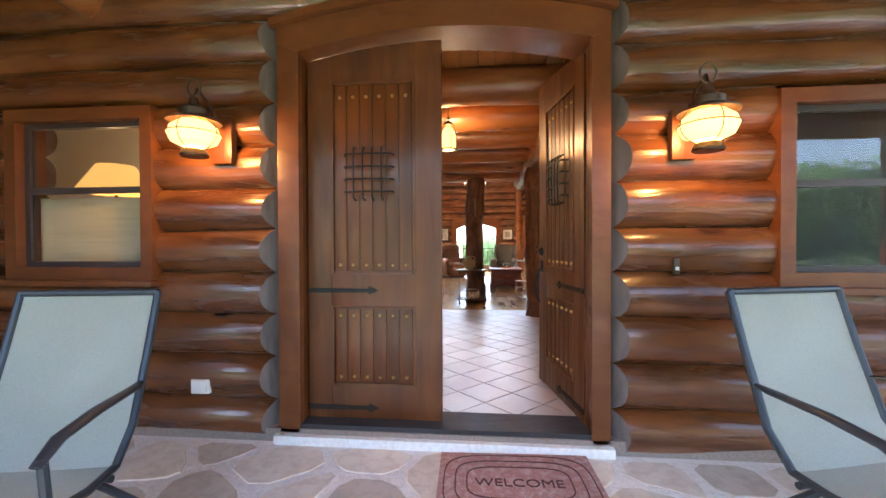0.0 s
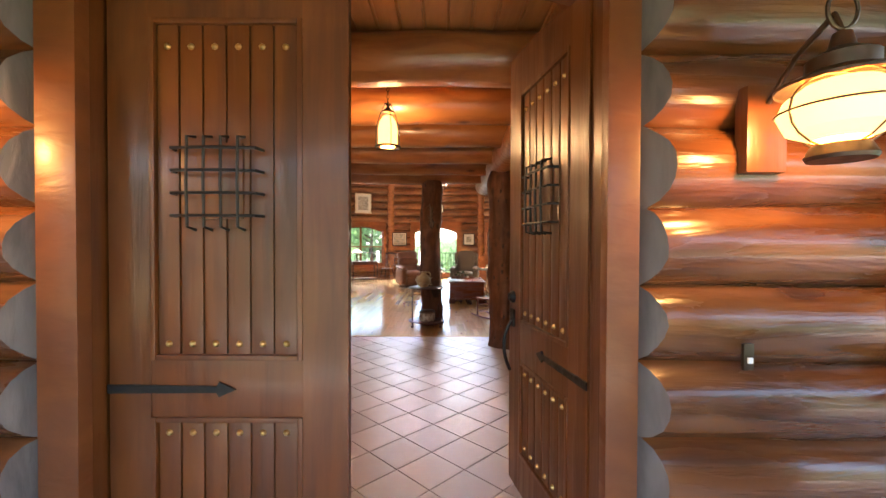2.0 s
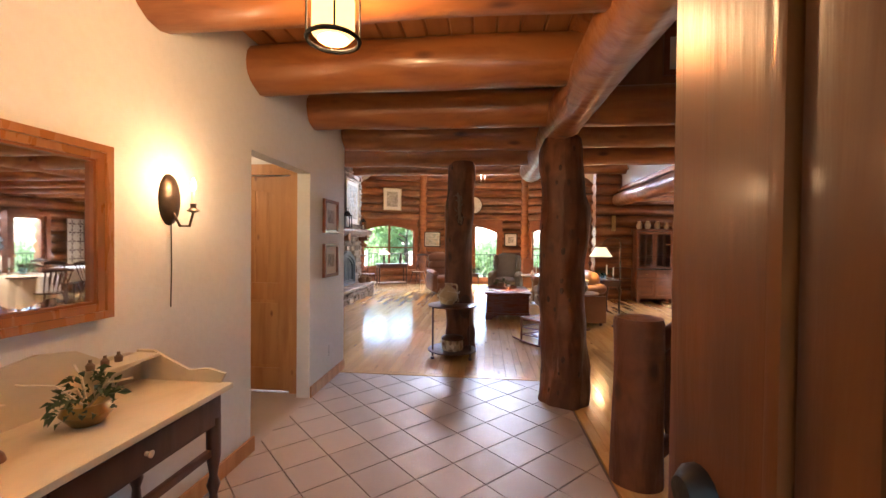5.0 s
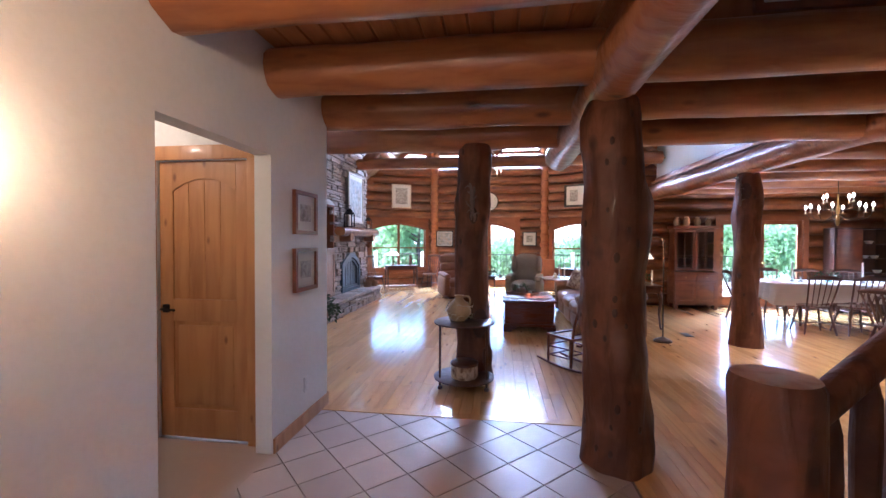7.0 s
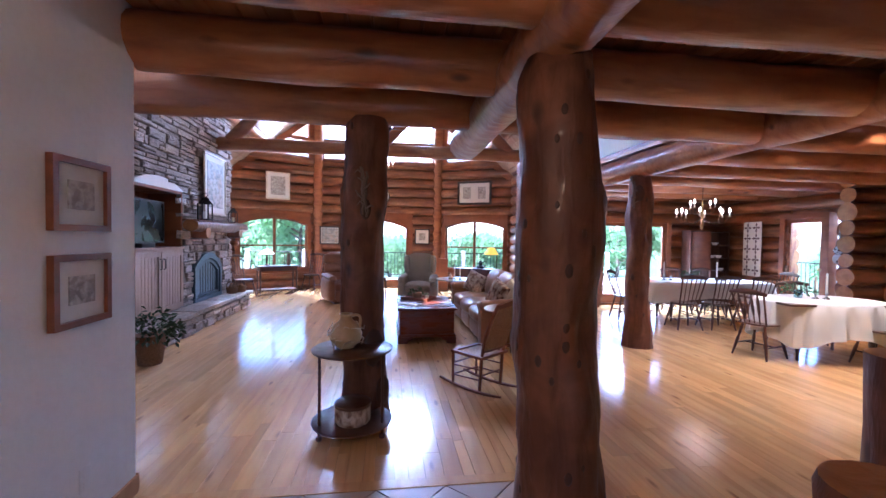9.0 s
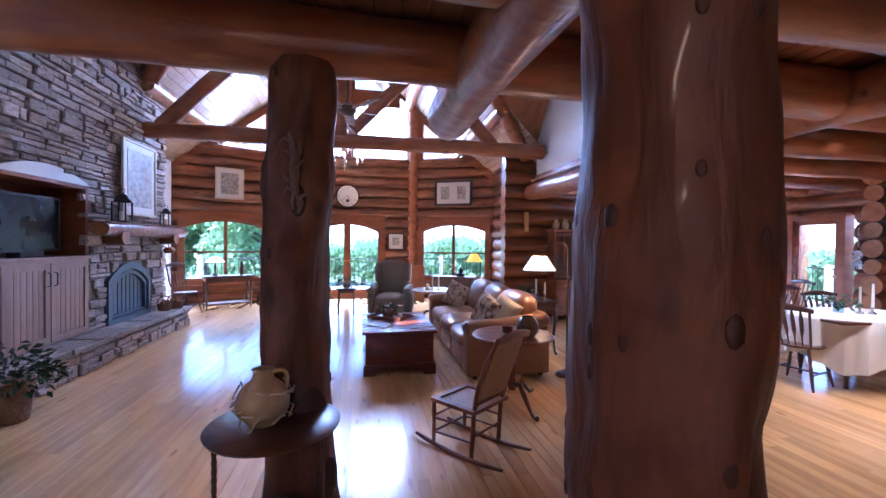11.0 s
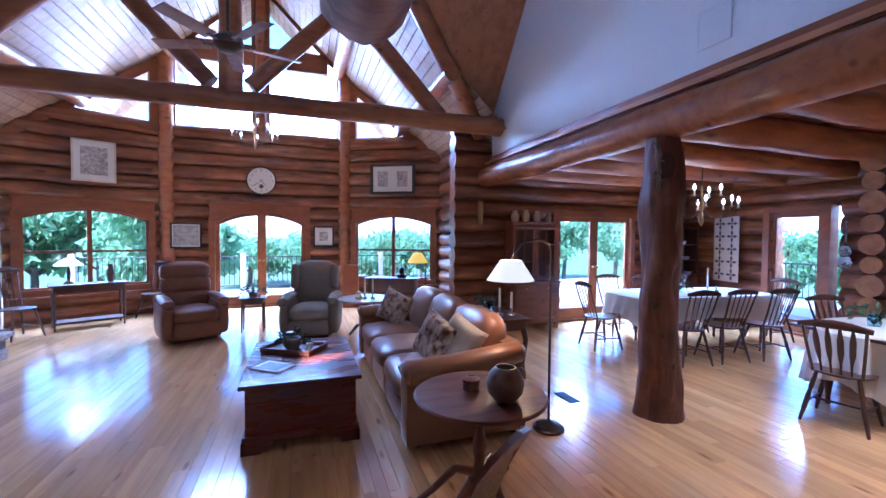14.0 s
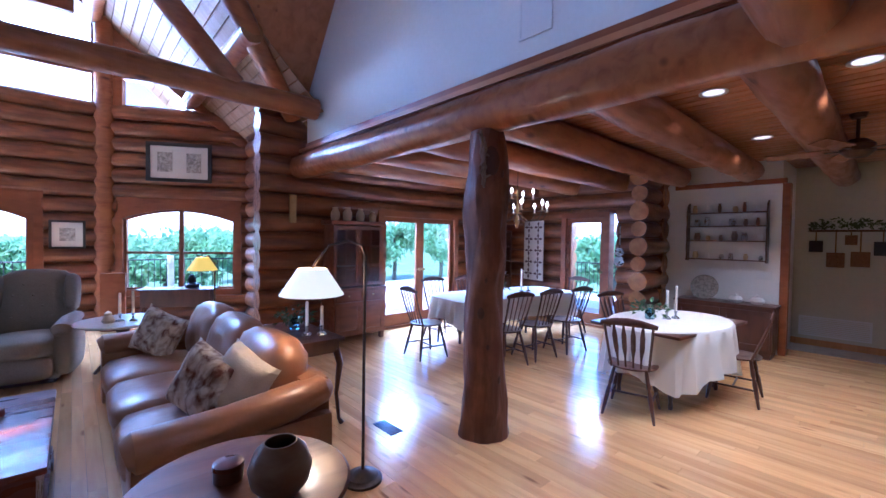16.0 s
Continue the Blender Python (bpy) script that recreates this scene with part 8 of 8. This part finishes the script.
# flagstones of the porch, laid as irregular cells
porch = bpy.data.objects["porch_slab"]
pts = []
rnd = random.Random(11)
for i in range(15):
    for j in range(9):
        pts.append((-3.4 + i * 0.48 + rnd.uniform(-0.2, 0.2), -1.6 + j * 0.48 + rnd.uniform(-0.2, 0.2)))
for p in pts:
    if p[1] < -0.55:
        continue
    poly = [(p[0] - 1, p[1] - 1), (p[0] + 1, p[1] - 1), (p[0] + 1, p[1] + 1), (p[0] - 1, p[1] + 1)]
    for q in pts:
        dx, dy = q[0] - p[0], q[1] - p[1]
        d = math.hypot(dx, dy)
        if 0 < d < 1.6 and poly:
            poly = clip(poly, dx / d, dy / d, (dx * (p[0] + q[0]) + dy * (p[1] + q[1])) / 2 / d - 0.022 - rnd.uniform(0, 0.012))
    if poly:
        poly = clip(clip(poly, 0, 1, 2.39), 0, -1, 0.74)
    if len(poly) > 2 and area(poly) > 0.006:
        cut = []
        for k, a in enumerate(poly):
            b, c = poly[k - 1], poly[(k + 1) % len(poly)]
            cut += [(a[0] * 0.8 + b[0] * 0.2, a[1] * 0.8 + b[1] * 0.2), (a[0] * 0.8 + c[0] * 0.2, a[1] * 0.8 + c[1] * 0.2)]
        slab_piece("flagstone", cut, -0.13, -0.10 + rnd.uniform(-0.003, 0.003), FLAG, porch, 0.006)


# ledge stone face of the chimney breast
def ledge_stones(parent, rects, holes, place, zsplit, seed, low=0.05, high=0.15):
    """Stones in uneven courses over the rectangle (s0, s1, z0, z1), left out at the holes. place maps a block's s, depth and z."""
    r = random.Random(seed)
    rest = []
    s0, s1, z0, z1 = rects
    z = z0
    while z < z1 - 0.02:
        h = min(r.uniform(low, high), z1 - z)
        s = s0
        while s < s1 - 0.01:
            l = min(r.uniform(0.14, 0.46) * (0.6 if h > 0.12 else 1), s1 - s)
            if s1 - s - l < 0.08:
                l = s1 - s
            zz = [(z, z + h)]
            if h > 0.1 and r.random() < 0.4:
                zz = [(z, z + h * 0.5), (z + h * 0.5, z + h)]
            for a, b in zz:
                mid_s, mid_z = s + l / 2, (a + b) / 2
                if not any(o(mid_s, mid_z) for o in holes):
                    d = r.uniform(0.03, 0.075)
                    g = 0.006
                    v, f = block(s + g - mid_s, s + l - g - mid_s, a + g - mid_z, b - g - mid_z, -0.02, d, 0.012)
                    v = [(q[0] + r.uniform(-0.006, 0.006), q[1] + r.uniform(-0.005, 0.005), q[2] + r.uniform(-0.008, 0.008)) for q in v]
                    v = [place(q[0] + mid_s, q[2], q[1] + mid_z) for q in v]
                    if mid_z < zsplit:
                        c = place(mid_s, 0, mid_z)
                        ob = new("stone", raw_mesh("stone", [(q[0] - c[0], q[1] - c[1], q[2] - c[2]) for q in v], f, STONE))
                        ob.parent = parent
                        ob.location = c
                    else:
                        rest.append((v, f))
            s += l
        z += h
    if rest:
        joined("ledge_stones", rest, STONE_FAR, parent, "uneven grey-brown ledge stones")


in_niche = lambda s, z: 10.25 < s < 11.64 and 0.3 < z < 2.16 + 0.14 * (1 - ((s - 10.95) / 0.72) ** 2)
in_fire = lambda s, z: 11.98 < s < 13.1 and 0.25 < z < 0.95 + 0.26 * (1 - ((s - 12.54) / 0.58) ** 2)
ledge_stones(chimney, (9.9, 13.62, 0.33, 6.6), (in_niche, in_fire), lambda s, d, z: (-3.2 + d, s, z), 2.0, 21)
ledge_stones(chimney, (-3.9, -3.2, 0.0, 6.2), (), lambda s, d, z: (s, 13.62 + d, z), 0.0, 27)
ledge_stones(hearth, (9.75, 13.72, 0.0, 0.28), (), lambda s, d, z: (-2.85 + d, s, z), 1.0, 23, 0.07, 0.15)
ledge_stones(hearth, (-3.2, -2.82, 0.0, 0.28), (), lambda s, d, z: (s, 13.70 + d, z), 0.0, 29, 0.07, 0.15)
y = 9.75
rnd = random.Random(31)
while y < 13.7:
    l = min(rnd.uniform(0.45, 0.8), 13.78 - y)
    slab_piece("hearth_stone", [(-3.24, y + 0.006), (-2.76 + rnd.uniform(-0.015, 0.015), y + 0.006), (-2.76 + rnd.uniform(-0.015, 0.015), y + l - 0.006), (-3.24, y + l - 0.006)], 0.28, 0.335 + rnd.uniform(-0.004, 0.004), STONE, hearth, 0.012)
    y += l


# grooved boards of the ceilings, one mesh each
def boarded(name, mat, label, corners, w=0.14):
    """Boards over a level or sloping sheet given by its origin, its way along the boards, and its way across."""
    o, along, across = (Vector(c) for c in corners)
    n = max(1, int(across.length / w))
    up = across.cross(along).normalized()
    if up.z > 0:
        up = -up
    verts, faces = [], []
    for k in range(n):
        a, b = o + across * ((k + 0.03) / n), o + across * ((k + 0.97) / n)
        base = len(verts)
        verts += [a, b, b + along, a + along, a + up * 0.012 + across * (0.05 / n), b + up * 0.012 - across * (0.05 / n), b + along + up * 0.012 - across * (0.05 / n), a + along + up * 0.012 + across * (0.05 / n)]
        faces += [tuple(base + i for i in q) for q in ((4, 5, 6, 7), (0, 1, 5, 4), (2, 3, 7, 6), (1, 2, 6, 5), (3, 0, 4, 7))]
    ob = new(name, raw_mesh(name, [tuple(v) for v in verts], faces, mat))
    return tagged(ob, label, "ceiling", kind="structure")


boarded("ceiling_boards_foyer", PLANK_FAR, "orange pine ceiling boards over the foyer", ((-1.35, 2.76, 2.753), (0, 5.3, 0), (2.35, 0, 0)))
boarded("ceiling_boards_passage", PLANK_FAR, "orange pine ceiling boards beside the posts", ((1.05, 6.86, 2.753), (0, 1.3, 0), (2.5, 0, 0)))
boarded("ceiling_boards_dining", PLANK_FAR, "orange pine ceiling boards over the dining end", ((3.62, 3.1, 2.753), (0, 10.4, 0), (5.9, 0, 0)))
boarded("ceiling_boards_porch", PLANK_FAR, "brown porch ceiling boards", ((-5.9, -1.35, 2.998), (11.8, 0, 0), (0, 3.8, 0)))
for nm, xe in (("east", 4.3), ("west", -4.7)):
    boarded("ceiling_boards_" + nm, ROOFPLANK_FAR, "pale pine boards of the sloping ceiling", ((MX, 12.9, RZ - 0.003), (0, 5.0, 0), (xe - MX, 0, roof_z(xe) - RZ)), 0.16)
